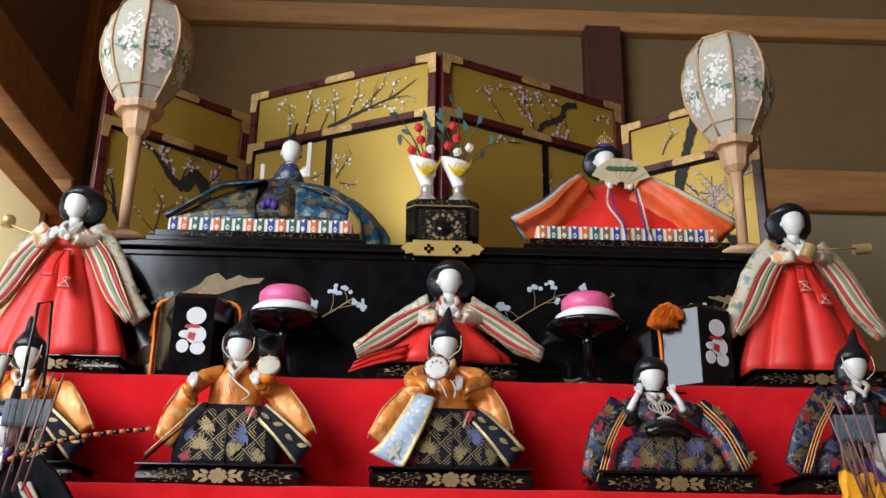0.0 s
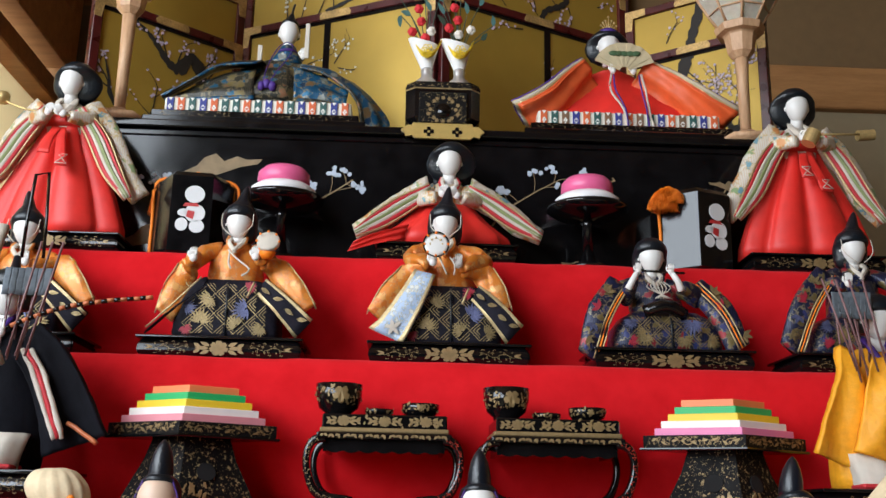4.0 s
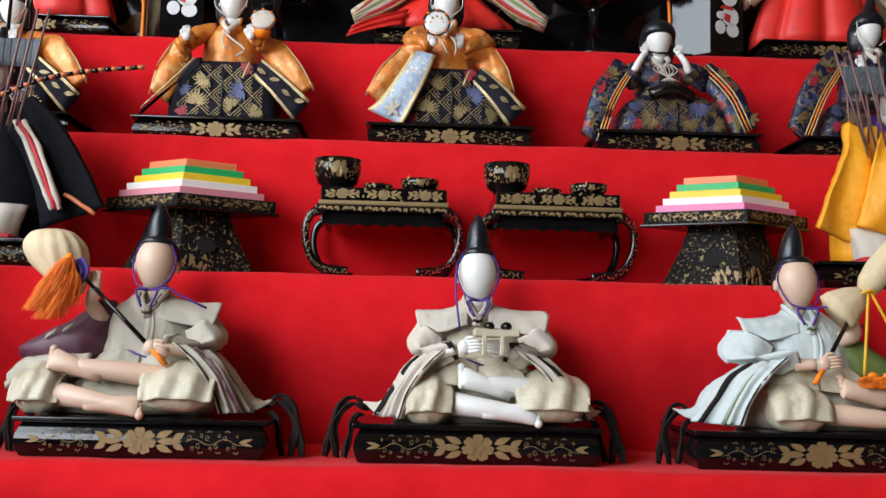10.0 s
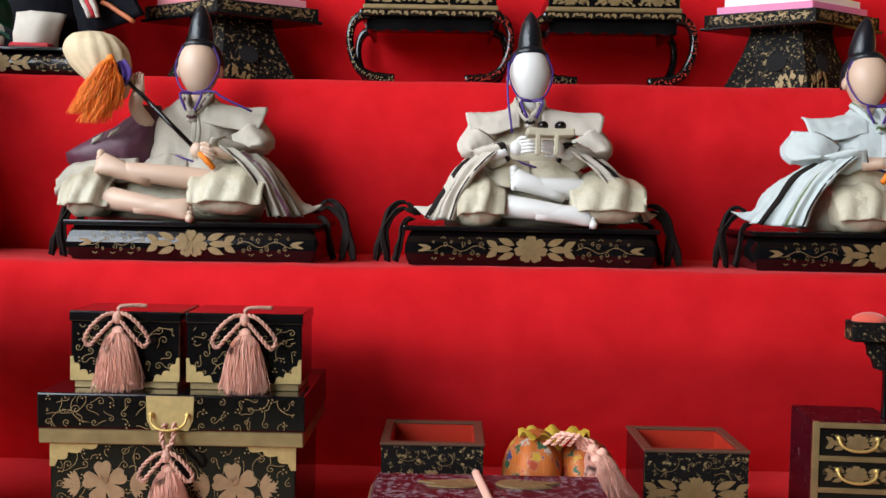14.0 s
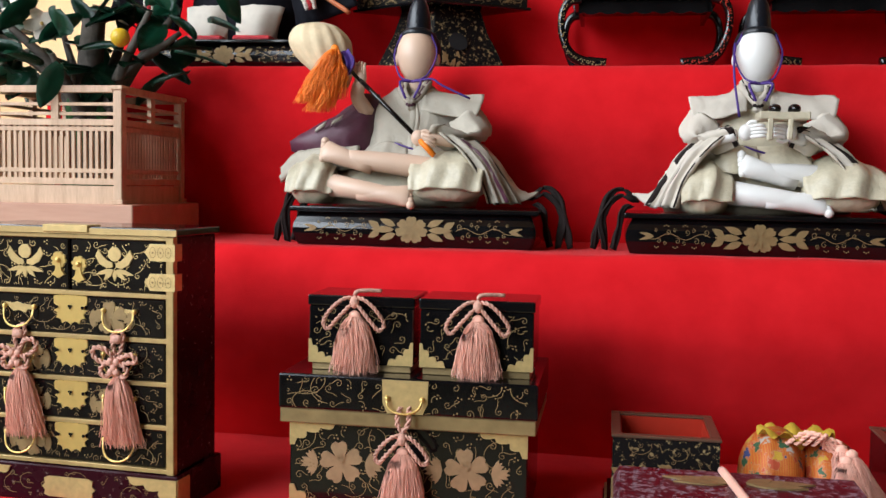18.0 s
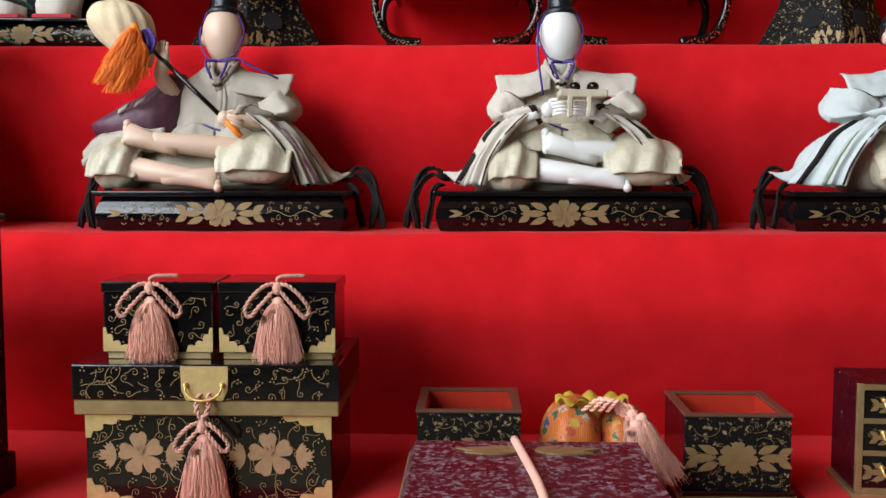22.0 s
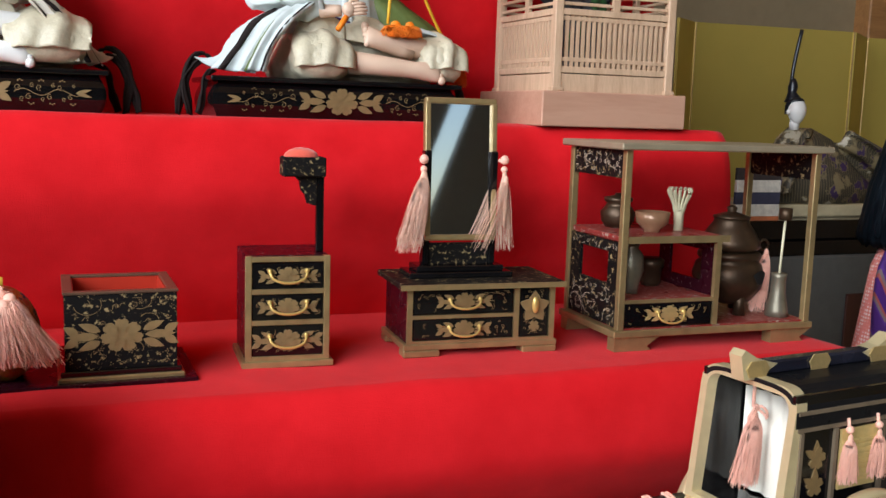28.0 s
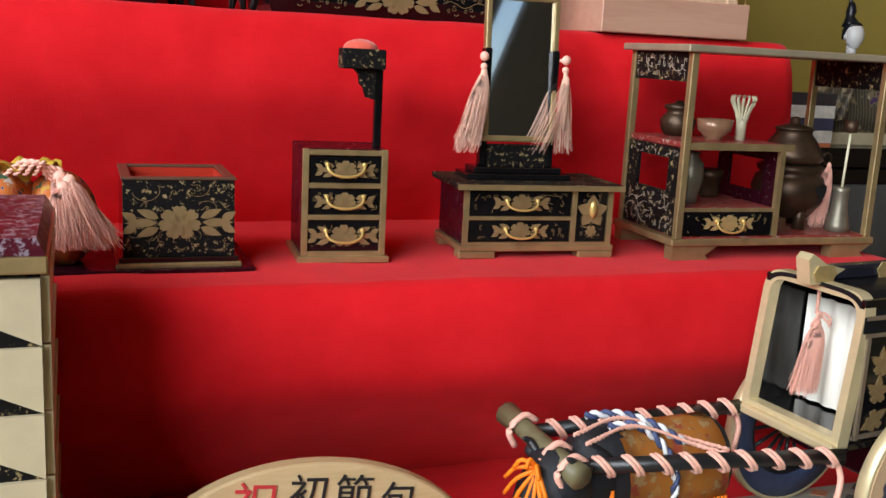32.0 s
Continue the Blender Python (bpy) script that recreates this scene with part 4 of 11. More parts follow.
def mirror_stand():
    w, d, h = 0.132, 0.072, 0.061
    T = thing("mirror_stand", "black lacquer dressing stand with drawers and an upright mirror", "mirror stand", (0.398, 0.520, 0.70), -4)
    for s in (-1, 1):
        for yy in (-d / 2, d / 2 - 0.014):
            x0, x1 = sorted((s * (w / 2 + 0.001), s * (w / 2 - 0.030)))
            part("bracket_foot", box(B(), x0, x1, yy, yy + 0.014, 0, 0.006, 0.001), GOLD_TRIM, T, "worn gold bracket foot")
    part("base_rail", box(B(), -w / 2 - 0.001, w / 2 + 0.001, -d / 2, d / 2, 0.006, 0.011, 0.0006), GOLD_TRIM, T)
    part("carcass", box(B(), -w / 2 + 0.002, w / 2 - 0.002, -d / 2 + 0.003, d / 2 - 0.002, 0.011, h - 0.005, 0.0008), LACQ_RED, T)
    part("top_board", box(B(), -w / 2 - 0.005, w / 2 + 0.005, -d / 2 - 0.004, d / 2 + 0.003, h - 0.005, h, 0.001), LACQ_SPECK, T)
    bm = B()
    box(bm, -w / 2 - 0.0055, w / 2 + 0.0055, -d / 2 - 0.0052, -d / 2 - 0.004, h - 0.0048, h - 0.0004)
    for x in (-w / 2 + 0.004, 0.030, w / 2 - 0.004):
        box(bm, x - 0.0022, x + 0.0022, -d / 2 + 0.0005, -d / 2 + 0.003, 0.011, h - 0.005)
    box(bm, -w / 2 + 0.0062, 0.0278, -d / 2 + 0.0007, -d / 2 + 0.003, 0.0315, 0.0345)
    box(bm, -w / 2 + 0.0062, w / 2 - 0.0062, -d / 2 + 0.0007, -d / 2 + 0.003, 0.0112, 0.0135)
    part("front_frame", bm, GOLD_TRIM, T)
    f = front(-d / 2 + 0.001)
    for i, (x0, x1, a, b) in enumerate(((-w / 2 + 0.007, 0.027, 0.014, 0.031), (-w / 2 + 0.007, 0.027, 0.035, 0.0555), (0.033, w / 2 - 0.007, 0.014, 0.0555))):
        dr = part("drawer" if i < 2 else "door", box(B(), x0, x1, -d / 2 + 0.001, -d / 2 + 0.03, a, b, 0.0006), LACQ, T)
        uc, vc = (x0 + x1) / 2, (a + b) / 2
        bm = B()
        if i < 2:
            peony(bm, uc, vc, 0.013, f)
        else:
            for k in range(5):
                an = math.pi / 2 + k * 2 * math.pi / 5
                leaf(bm, uc, vc + 0.004, an, 0.014, 0.010, f)
            flower(bm, uc, vc - 0.012, 0.005, f)
        scrolls(bm, x0 + 0.003, x1 - 0.003, a + 0.002, b - 0.002, 18, f, 400 + i, 0.005, 0.0005)
        part("gold_flower_spray", bm, GOLD_DULL, dr)
        part("handle", bail(B(), uc, vc + 0.002, -d / 2 + 0.001, 0.026, 0.007, 0.001) if i < 2 else ball(B(), (uc, -d / 2 - 0.001, vc + 0.006), (0.003, 0.002, 0.007)), BRASS, dr)
    xm = -0.012
    part("lower_step", box(B(), xm - 0.045, xm + 0.045, -0.016, 0.018, h, h + 0.005, 0.0008), LACQ, T)
    part("upper_step", box(B(), xm - 0.038, xm + 0.038, -0.012, 0.014, h + 0.005, h + 0.010, 0.0008), LACQ, T)
    part("rail_board", box(B(), xm - 0.026, xm + 0.026, -0.004, 0.002, h + 0.010, h + 0.028, 0.0006), LACQ_SPECK, T)
    for s in (-1, 1):
        part("upright", box(B(), xm + s * 0.029 - 0.003, xm + s * 0.029 + 0.003, -0.006, 0.004, h + 0.010, h + 0.105, 0.001), LACQ, T)
    R = pose(xm, 0, h + 0.030, -4)
    zt, x0 = 0.118, 0.0315
    bm = B()
    for a in ((-x0, -x0 + 0.005, 0.004, zt - 0.004), (x0 - 0.005, x0, 0.004, zt - 0.004)):
        box(bm, a[0], a[1], -0.009, -0.002, a[2], a[3], 0.001, 2, 0, R)
    for a in ((0.0, 0.005), (zt - 0.005, zt)):
        box(bm, -x0 + 0.0005, x0 - 0.0005, -0.009, -0.002, a[0], a[1], 0.0015, 2, 0, R)
    part("mirror_frame", bm, GOLD_TRIM, T, "dull gold mirror frame")
    bm = box(B(), -x0 + 0.0045, x0 - 0.0045, -0.0055, -0.0025, 0.0045, zt - 0.0045, 0, 1, 0, R)
    m, _, b = nodes_of("mirror_glass")
    setin(b, Base_Color=(0.86, 0.88, 0.88, 1), Metallic=1.0, Roughness=0.03)
    part("mirror", bm, m, T, "silvered mirror glass")
    for s in (-1, 1):
        t2 = thing("tassel", "pale pink silk tassel hanging from the mirror's upright", "tassel", (0.398 + xm + s * 0.036, 0.510, 0.70 + h + 0.094), group="silk tassels")
        bm = B()
        ball(bm, (0, 0, 0.004), 0.004, 8, 6)
        ball(bm, (0, 0, -0.004), 0.003, 8, 6)
        tube(bm, [(-s * 0.004, 0.003, 0.004), (0, 0, 0.002)], 0.0015, 5)
        part("knot", bm, PINK, t2)
        bm = tassel(B(), 0, -0.001, -0.008, 0.062, 0.0105 if s < 0 else 0.0075, 34 if s < 0 else 15, 20 + s, 0, -0.20 if s < 0 else 0.04)
        if s > 0:
            # a few threads strayed across the glass
            tassel(bm, -0.001, -0.006, -0.012, 0.058, 0.008, 5, 31, 0, -0.38)
        part("threads", bm, plain("pale_pink_silk", (0.84, 0.50, 0.36), 0.55, var=0.2, scale=400, sheen=0.3) if s < 0 else bpy.data.materials["pale_pink_silk"], t2)


BRONZE = plain("dark_bronze", (0.075, 0.045, 0.026), 0.42, 0.7, 0.35, 90, 0.1)
MAROON_TOP = lacquer("red_marbled_lacquer", (0.23, 0.03, 0.025), 0.55, (0.45, 0.33, 0.27), 0.25)


def tea_shelf():
    w, d, h = 0.200, 0.100, 0.177
    T = thing("tea_shelf", "open lacquer tea shelf with gold posts and a small drawer", "shelf", (0.613, 0.510, 0.70), -2)
    for x in (-w / 2, w / 2 - 0.040):
        for y in (-d / 2, d / 2 - 0.012):
            bm = plate(B(), [(x - 0.002, 0), (x + 0.034, 0), (x + 0.030, 0.004), (x + 0.036, 0.008), (x + 0.042, 0.012), (x - 0.002, 0.012)], 0.012, lambda u, v, hh, y=y: Vector((u, y + 0.012 - hh, v)))
            part("bracket_foot", bm, GOLD_TRIM, T)
    part("base_board", box(B(), -w / 2 - 0.004, w / 2 + 0.002, -d / 2 - 0.002, d / 2 + 0.002, 0.012, 0.018, 0.0008), GOLD_TRIM, T)
    part("base_mat", box(B(), -w / 2 + 0.004, w / 2 - 0.003, -d / 2 + 0.002, d / 2 - 0.003, 0.018, 0.0195), MAROON_TOP, T)
    part("top_board", box(B(), -w / 2 - 0.007, w / 2 + 0.009, -d / 2 - 0.005, d / 2 + 0.005, h - 0.006, h, 0.001), plain("grey_gold_board", (0.34, 0.28, 0.19), 0.35, 0.3, 0.25, 40), T, "dull gold top board")
    for x in (-w / 2 + 0.003, w / 2 - 0.004):
        for y in (-d / 2 + 0.003, d / 2 - 0.003):
            part("post", box(B(), x - 0.0032, x + 0.0032, y - 0.0032, y + 0.0032, 0.018, h - 0.006, 0.0006), GOLD_TRIM, T)
    y0, y1 = -d / 2 + 0.0065, d / 2 - 0.0065
    for x in (-w / 2 + 0.003, w / 2 - 0.004):
        part("side_rail", box(B(), x - 0.0015, x + 0.0015, y0, y1, h - 0.030, h - 0.006), LACQ_SPECK, T)
    xs = -0.002
    part("middle_shelf", box(B(), -w / 2 + 0.003, xs + 0.006, -d / 2 + 0.002, d / 2 - 0.004, 0.093, 0.098, 0.0008), MAROON_TOP, T)
    bm = B()
    box(bm, -w / 2 + 0.0065, xs + 0.010, -d / 2 + 0.0006, -d / 2 + 0.0020, 0.0925, 0.0985)
    box(bm, xs - 0.003, xs + 0.002, -d / 2 + 0.0006, -d / 2 + 0.005, 0.0195, 0.0925)
    box(bm, -w / 2 + 0.0065, xs - 0.003, -d / 2 + 0.0008, -d / 2 + 0.003, 0.041, 0.044)
    part("shelf_edging", bm, GOLD_TRIM, T)
    # side panel with a cut-out, and the inner partition
    for nm, x, m in (("side_panel", -w / 2 + 0.003, LACQ_SPECK), ("partition", xs, LACQ_RED)):
        bm = B()
        zo0, zo1, ya, yb = 0.055, 0.083, y0 + 0.018, y1 - 0.018
        box(bm, x - 0.0015, x + 0.0015, y0, y1, 0.0195, zo0)
        box(bm, x - 0.0015, x + 0.0015, y0, y1, zo1, 0.0925)
        box(bm, x - 0.0015, x + 0.0015, y0, ya, zo0, zo1)
        box(bm, x - 0.0015, x + 0.0015, yb, y1, zo0, zo1)
        part(nm, bm, m, T)
    part("lower_shelf", box(B(), -w / 2 + 0.005, xs - 0.0018, -d / 2 + 0.006, d / 2 - 0.006, 0.041, 0.044), MAROON_TOP, T)
    dr = part("drawer", box(B(), -w / 2 + 0.007, xs - 0.004, -d / 2 + 0.001, d / 2 - 0.02, 0.0205, 0.0405, 0.0006), LACQ, T)
    f = front(-d / 2 + 0.001)
    bm = B()
    uc = (-w / 2 + xs) / 2 + 0.002
    peony(bm, uc, 0.031, 0.013, f)
    scrolls(bm, -w / 2 + 0.010, xs - 0.007, 0.023, 0.039, 14, f, 500, 0.005, 0.0005)
    part("gold_flower_spray", bm, GOLD, dr)
    part("handle", bail(B(), uc, 0.033, -d / 2 + 0.001, 0.026, 0.009, 0.001), BRASS, dr)
    bm = B()
    sx = lambda u, v, hh: Vector((-w / 2 + 0.0014 - hh, u, v))
    scrolls(bm, y0 + 0.003, y1 - 0.003, h - 0.028, h - 0.009, 20, sx, 510, 0.007, 0.0006)
    scrolls(bm, y0 + 0.003, y1 - 0.003, 0.022, 0.052, 26, sx, 511, 0.007, 0.0006)
    scrolls(bm, y0 + 0.003, y1 - 0.003, 0.084, 0.091, 12, sx, 512, 0.005, 0.0006)
    part("side_ornament", bm, plain("pale_gold_paint", (0.62, 0.55, 0.42), 0.5, 0.2, 0.2), T)
    # tea things that stand on the shelf
    X, Y, Z = 0.613, 0.510, 0.70

    def pot(name, label, cat, x, y, z, prof, mat, n=24):
        t2 = thing(name, label, cat, (X + x, Y + y, Z + z))
        part("body", lathe(B(), prof, n), mat, t2)
        return t2

    pot("water_jar", "small lidded dark bronze jar on the shelf", "jar", -0.062, 0.026, 0.098, [(0.011, 0), (0.015, 0.006), (0.016, 0.014), (0.012, 0.019), (0.010, 0.022), (0.013, 0.024), (0.013, 0.027), (0.004, 0.029), (0.003, 0.031)], BRONZE)
    pot("tea_bowl", "small brown tea bowl with a pale glazed rim", "bowl", -0.050, -0.012, 0.098, [(0.007, 0), (0.007, 0.002), (0.014, 0.008), (0.0155, 0.018), (0.0145, 0.018), (0.011, 0.008), (0.002, 0.005)], plain("brown_glaze", (0.30, 0.16, 0.09), 0.25, 0.2, 0.35, 60))
    wh = thing("tea_whisk", "pale bamboo tea whisk standing upright", "tea whisk", (X - 0.018, Y - 0.006, Z + 0.098))
    BAMBOO = plain("pale_bamboo", (0.74, 0.68, 0.46), 0.5, var=0.12, scale=150)
    part("handle", lathe(B(), [(0.0045, 0), (0.0045, 0.016), (0.0052, 0.018)], 12), BAMBOO, wh)
    for k in range(14):
        a = 2 * math.pi * k / 14
        part("tine", tube(B(), spline([(0.004 * math.cos(a), 0.004 * math.sin(a), 0.017), (0.0062 * math.cos(a), 0.0062 * math.sin(a), 0.026), (0.0105 * math.cos(a), 0.0105 * math.sin(a), 0.035), (0.009 * math.cos(a), 0.009 * math.sin(a), 0.0385)], 3), 0.0013, 4), BAMBOO, wh)
    pot("tea_caddy", "small dark bronze tea caddy inside the shelf", "caddy", -0.028, 0.018, 0.044, [(0.008, 0), (0.010, 0.004), (0.010, 0.016), (0.012, 0.018), (0.012, 0.024), (0.009, 0.026)], BRONZE)
    pot("tea_vase", "small grey bronze vase inside the shelf", "vase", -0.070, -0.012, 0.044, [(0.008, 0), (0.008, 0.006), (0.012, 0.020), (0.011, 0.034), (0.006, 0.040), (0.008, 0.044)], plain("grey_bronze", (0.25, 0.22, 0.16), 0.4, 0.6, 0.3, 80))
    # kettle on its brazier
    kt = thing("brazier", "round dark bronze brazier with a vent hole, on three feet", "brazier", (X + 0.047, Y + 0.002, Z + 0.0195))
    part("bowl", lathe(B(), [(0.010, 0.008), (0.022, 0.012), (0.031, 0.024), (0.033, 0.036), (0.030, 0.046), (0.026, 0.049), (0.029, 0.052), (0.029, 0.056), (0.024, 0.058)], 28), BRONZE, kt)
    for k in range(3):
        a = 2 * math.pi * k / 3 + 0.5
        part("foot", lathe(B(), [(0.006, 0), (0.005, 0.010), (0.006, 0.018)], 10, (0.020 * math.cos(a), 0.020 * math.sin(a), 0)), BRONZE, kt)
    # vent is a flat dark plate, coloured like the shade inside a hole
    bm = B()
    pts = [(0.013 + 0.0085 * math.cos(t) * (1 + 0.25 * math.sin(3 * t)), 0.036 + 0.0065 * math.sin(t)) for t in [2 * math.pi * k / 18 for k in range(18)]]
    plate(bm, pts, 0.0006, lambda u, v, hh: Vector((u, -math.sqrt(max(1e-6, 0.0332 ** 2 - u * u)) - hh, v)))
    part("vent_hole", bm, plain("hole_shade_black", (0.004, 0.004, 0.004), 0.9), kt)
    ke = thing("kettle", "dark bronze tea kettle with a knobbed lid, on the brazier", "kettle", (X + 0.047, Y + 0.002, Z + 0.0775))
    part("body", lathe(B(), [(0.024, 0), (0.028, 0.004), (0.027, 0.010), (0.021, 0.020), (0.016, 0.027), (0.016, 0.030)], 26), BRONZE, ke)
    part("lid", lathe(B(), [(0.017, 0.030), (0.017, 0.032), (0.008, 0.035), (0.004, 0.036), (0.005, 0.040), (0.002, 0.042)], 20), BRONZE, ke)
    rg = thing("tassel", "dark salmon tassel on a ring beside the kettle", "tassel", (X + 0.077, Y - 0.010, Z + 0.083), group="silk tassels")
    bm = B()
    tube(bm, [(0.005 * math.cos(a), 0, 0.005 * math.sin(a)) for a in [2 * math.pi * k / 14 for k in range(15)]], 0.0012, 5)
    part("ring", bm, BRONZE, rg)
    part("threads", tassel(B(), 0, -0.004, -0.006, 0.054, 0.009, 40, 31, 0, -0.15), PINK, rg)
    ho = thing("ladle_holder", "slim grey bronze holder with a ladle standing in it", "ladle holder", (X + 0.080, Y - 0.030, Z + 0.0195))
    part("holder", lathe(B(), [(0.011, 0), (0.010, 0.006), (0.007, 0.022), (0.0065, 0.036), (0.0075, 0.040)], 16), bpy.data.materials["grey_bronze"], ho)
    part("ladle_handle", tube(B(), [(0, 0, 0.036), (0.004, 0.002, 0.090)], 0.0012, 6), BAMBOO, ho)
    part("ladle_cup", lathe(B(), [(0.0045, -0.005), (0.006, -0.004), (0.006, 0.006), (0.005, 0.006), (0.0045, -0.002)], 14, (0.004, 0.002, 0.094)), BRONZE, ho)


def cloth_bag():
    T = thing("brocade_bag", "orange brocade bag tied with a salmon cord, between the boxes", "bag", (0.016, 0.505, 0.70))
    m = brocade("orange_brocade", (0.48, 0.10, 0.015), [(0.50, 0.30, 0.03), (0.50, 0.14, 0.02), (0.42, 0.38, 0.34), (0.46, 0.10, 0.015), (0.03, 0.09, 0.04), (0.42, 0.06, 0.02), (0.04, 0.05, 0.14)], 120)
    for sg in (-1, 1):
        # two plump lobes drawn together by the cord
        bm = B()
        rings = []
        for j in range(13):
            a = -1.45 + 2.9 * j / 12
            rr = math.cos(a)
            rings.append([Vector((sg * 0.019 + 0.024 * rr * (1 + 0.06 * math.cos(6 * th)) * math.cos(th), 0.034 * rr * (1 + 0.05 * math.cos(6 * th)) * math.sin(th), 0.036 + 0.0345 * math.sin(a) - 0.003 * sg)) for th in [2 * math.pi * i / 36 for i in range(36)]])
        loft(bm, rings)
        part("bag_lobe", bm, m, T, smooth=True)
    bm = B()
    rings = [[Vector((-0.006 + r * math.cos(a), -0.008 + r * 0.6 * math.sin(a), z + 0.003 * math.sin(9 * a) * (r > 0.012))) for a in [2 * math.pi * i / 54 for i in range(54)]] for r, z in ((0.006, 0.060), (0.010, 0.068), (0.024, 0.073), (0.027, 0.072))]
    part("frill", loft(bm, rings, True, False), plain("yellow_frill_silk", (0.55, 0.36, 0.04), 0.5, 0.1, 0.3, 300), T, "gathered yellow frill")
    bm = B()
    for k in range(4):
        twist(bm, spline([(-0.014 + 0.006 * k, -0.020, 0.066), (-0.002 + 0.004 * k, -0.024 - 0.002 * k, 0.076), (0.012, -0.026 + 0.003 * k, 0.073 - 0.003 * k), (0.022 + 0.003 * k, -0.026, 0.070 - 0.003 * k)], 8), 0.0017)
    part("cord", bm, PINK, T)
    bm = B()
    for k, (x, z, L, ln) in enumerate(((0.020, 0.068, 0.044, 0.55), (0.026, 0.066, 0.046, 0.34), (0.022, 0.062, 0.042, 0.14))):
        tassel(bm, x, -0.034 - 0.003 * k, z, L, 0.015, 46, 44 + k, 0, ln)
    part("tassel_threads", bm, PINK, T, "loose frayed salmon silk tassel")


def base_tray():
    T = thing("red_mat", "thin orange-red lacquer board under the two brazier boxes", "board", (0.02, 0.515, 0.70))
    # a low board that the bag and the boxes share
    part("board", box(B(), -0.145, 0.145, -0.048, 0.046, 0.0, 0.003, 0.0006), LACQ_RED, T)


def palanquin():
    w, d, h = 0.152, 0.150, 0.245
    x, y, z = -0.043, 0.338, 0.517
    T = thing("palanquin", "tall palanquin of cream and black triangles with a maroon roof", "palanquin", (x, y, z))
    CREAMP = plain("cream_gold_panel", (0.62, 0.52, 0.34), 0.4, 0.2, 0.12, 60)
    part("base", box(B(), -w / 2 - 0.004, w / 2 + 0.004, -d / 2 + 0.010, d / 2, 0, 0.02, 0.001), LACQ, T)
    part("body", box(B(), -w / 2 + 0.003, w / 2 - 0.003, -d / 2 + 0.013, d / 2 - 0.003, 0.02, h - 0.014, 0.002), LACQ_SPECK, T)
    n = 6
    hh = (h - 0.038) / n
    for side in (0, 1, 2):
        for k in range(n):
            z0, z1 = 0.022 + k * hh, 0.022 + (k + 1) * hh - 0.001
            if side == 0:
                for s in (-1, 1):
                    bm = B()
                    u0, u1 = (0.002, w / 2 - 0.003) if s > 0 else (-w / 2 + 0.003, -0.002)
                    plate(bm, [(u0, z1), (u1, z0), (u1, z1)][::-1] if s > 0 else [(u0, z1), (u0, z0), (u1, z1)], 0.003, front(-d / 2 + 0.0132))
                    part("cream_triangle", bm, CREAMP, T)
            else:
                sg = 1 if side == 1 else -1
                bm = B()
                y0, y1 = -d / 2 + 0.016, d / 2 - 0.006
                pts = [(y0, z1), (y0, z0), (y1, z1)]
                plate(bm, pts if sg < 0 else pts[::-1], 0.004, lambda u, v, q, sg=sg: Vector((sg * (w / 2 - 0.003 + q), u, v)))
                part("cream_triangle", bm, CREAMP, T)
    part("roof_edge", box(B(), -w / 2 - 0.001, w / 2 + 0.001, -d / 2 + 0.006, d / 2 - 0.002, h - 0.014, h - 0.005, 0.001), GOLD_TRIM, T)
    bm = B()
    rings = []
    for t, q in ((0.0, 0.0), (0.35, 0.0005), (1.0, 0.003)):
        a, zz = w / 2 - 0.004 * t, h - 0.005 + 0.008 * t
        rings.append([Vector((-a, -d / 2 + 0.006 + q, zz)), Vector((a, -d / 2 + 0.006 + q, zz)), Vector((a, d / 2 - 0.003 - q, zz)), Vector((-a, d / 2 - 0.003 - q, zz))])
    loft(bm, rings, True, True, 0, False)
    part("roof", bm, lacquer("mottled_maroon_lacquer", (0.06, 0.006, 0.012), 0.52, (0.22, 0.17, 0.20), 0.25), T, "mottled maroon lacquer roof")
    bm = B()
    top = lambda u, v, q: Vector((u, v, h + 0.0031 + q))
    for s in (-1, 1):
        for a, L, wd in ((0.12, 0.042, 0.012), (-0.12, 0.036, 0.012), (0.5, 0.02, 0.01)):
            leaf(bm, s * 0.004, 0.045, a if s > 0 else math.pi - a, L, wd, top)
    part("gold_spray", bm, GOLD_DULL, T)
    part("cord", tube(B(), spline([(-0.008, 0.066, h + 0.005), (-0.003, 0.02, h + 0.0055), (0.002, -0.030, h + 0.0055), (0.004, -0.068, h + 0.004)], 6), 0.0028, 8), PINK, T, "salmon braided cord")


tansu()
nagamochi()
base_tray()
open_box(-0.081, 0.5225, 1, "square black lacquer brazier box with vermilion lining and gold rim")
open_box(0.1135, 0.5165, 2, "square black lacquer brazier box with vermilion lining and gold peony")
needle_chest()
mirror_stand()
tea_shelf()
cloth_bag()
palanquin()


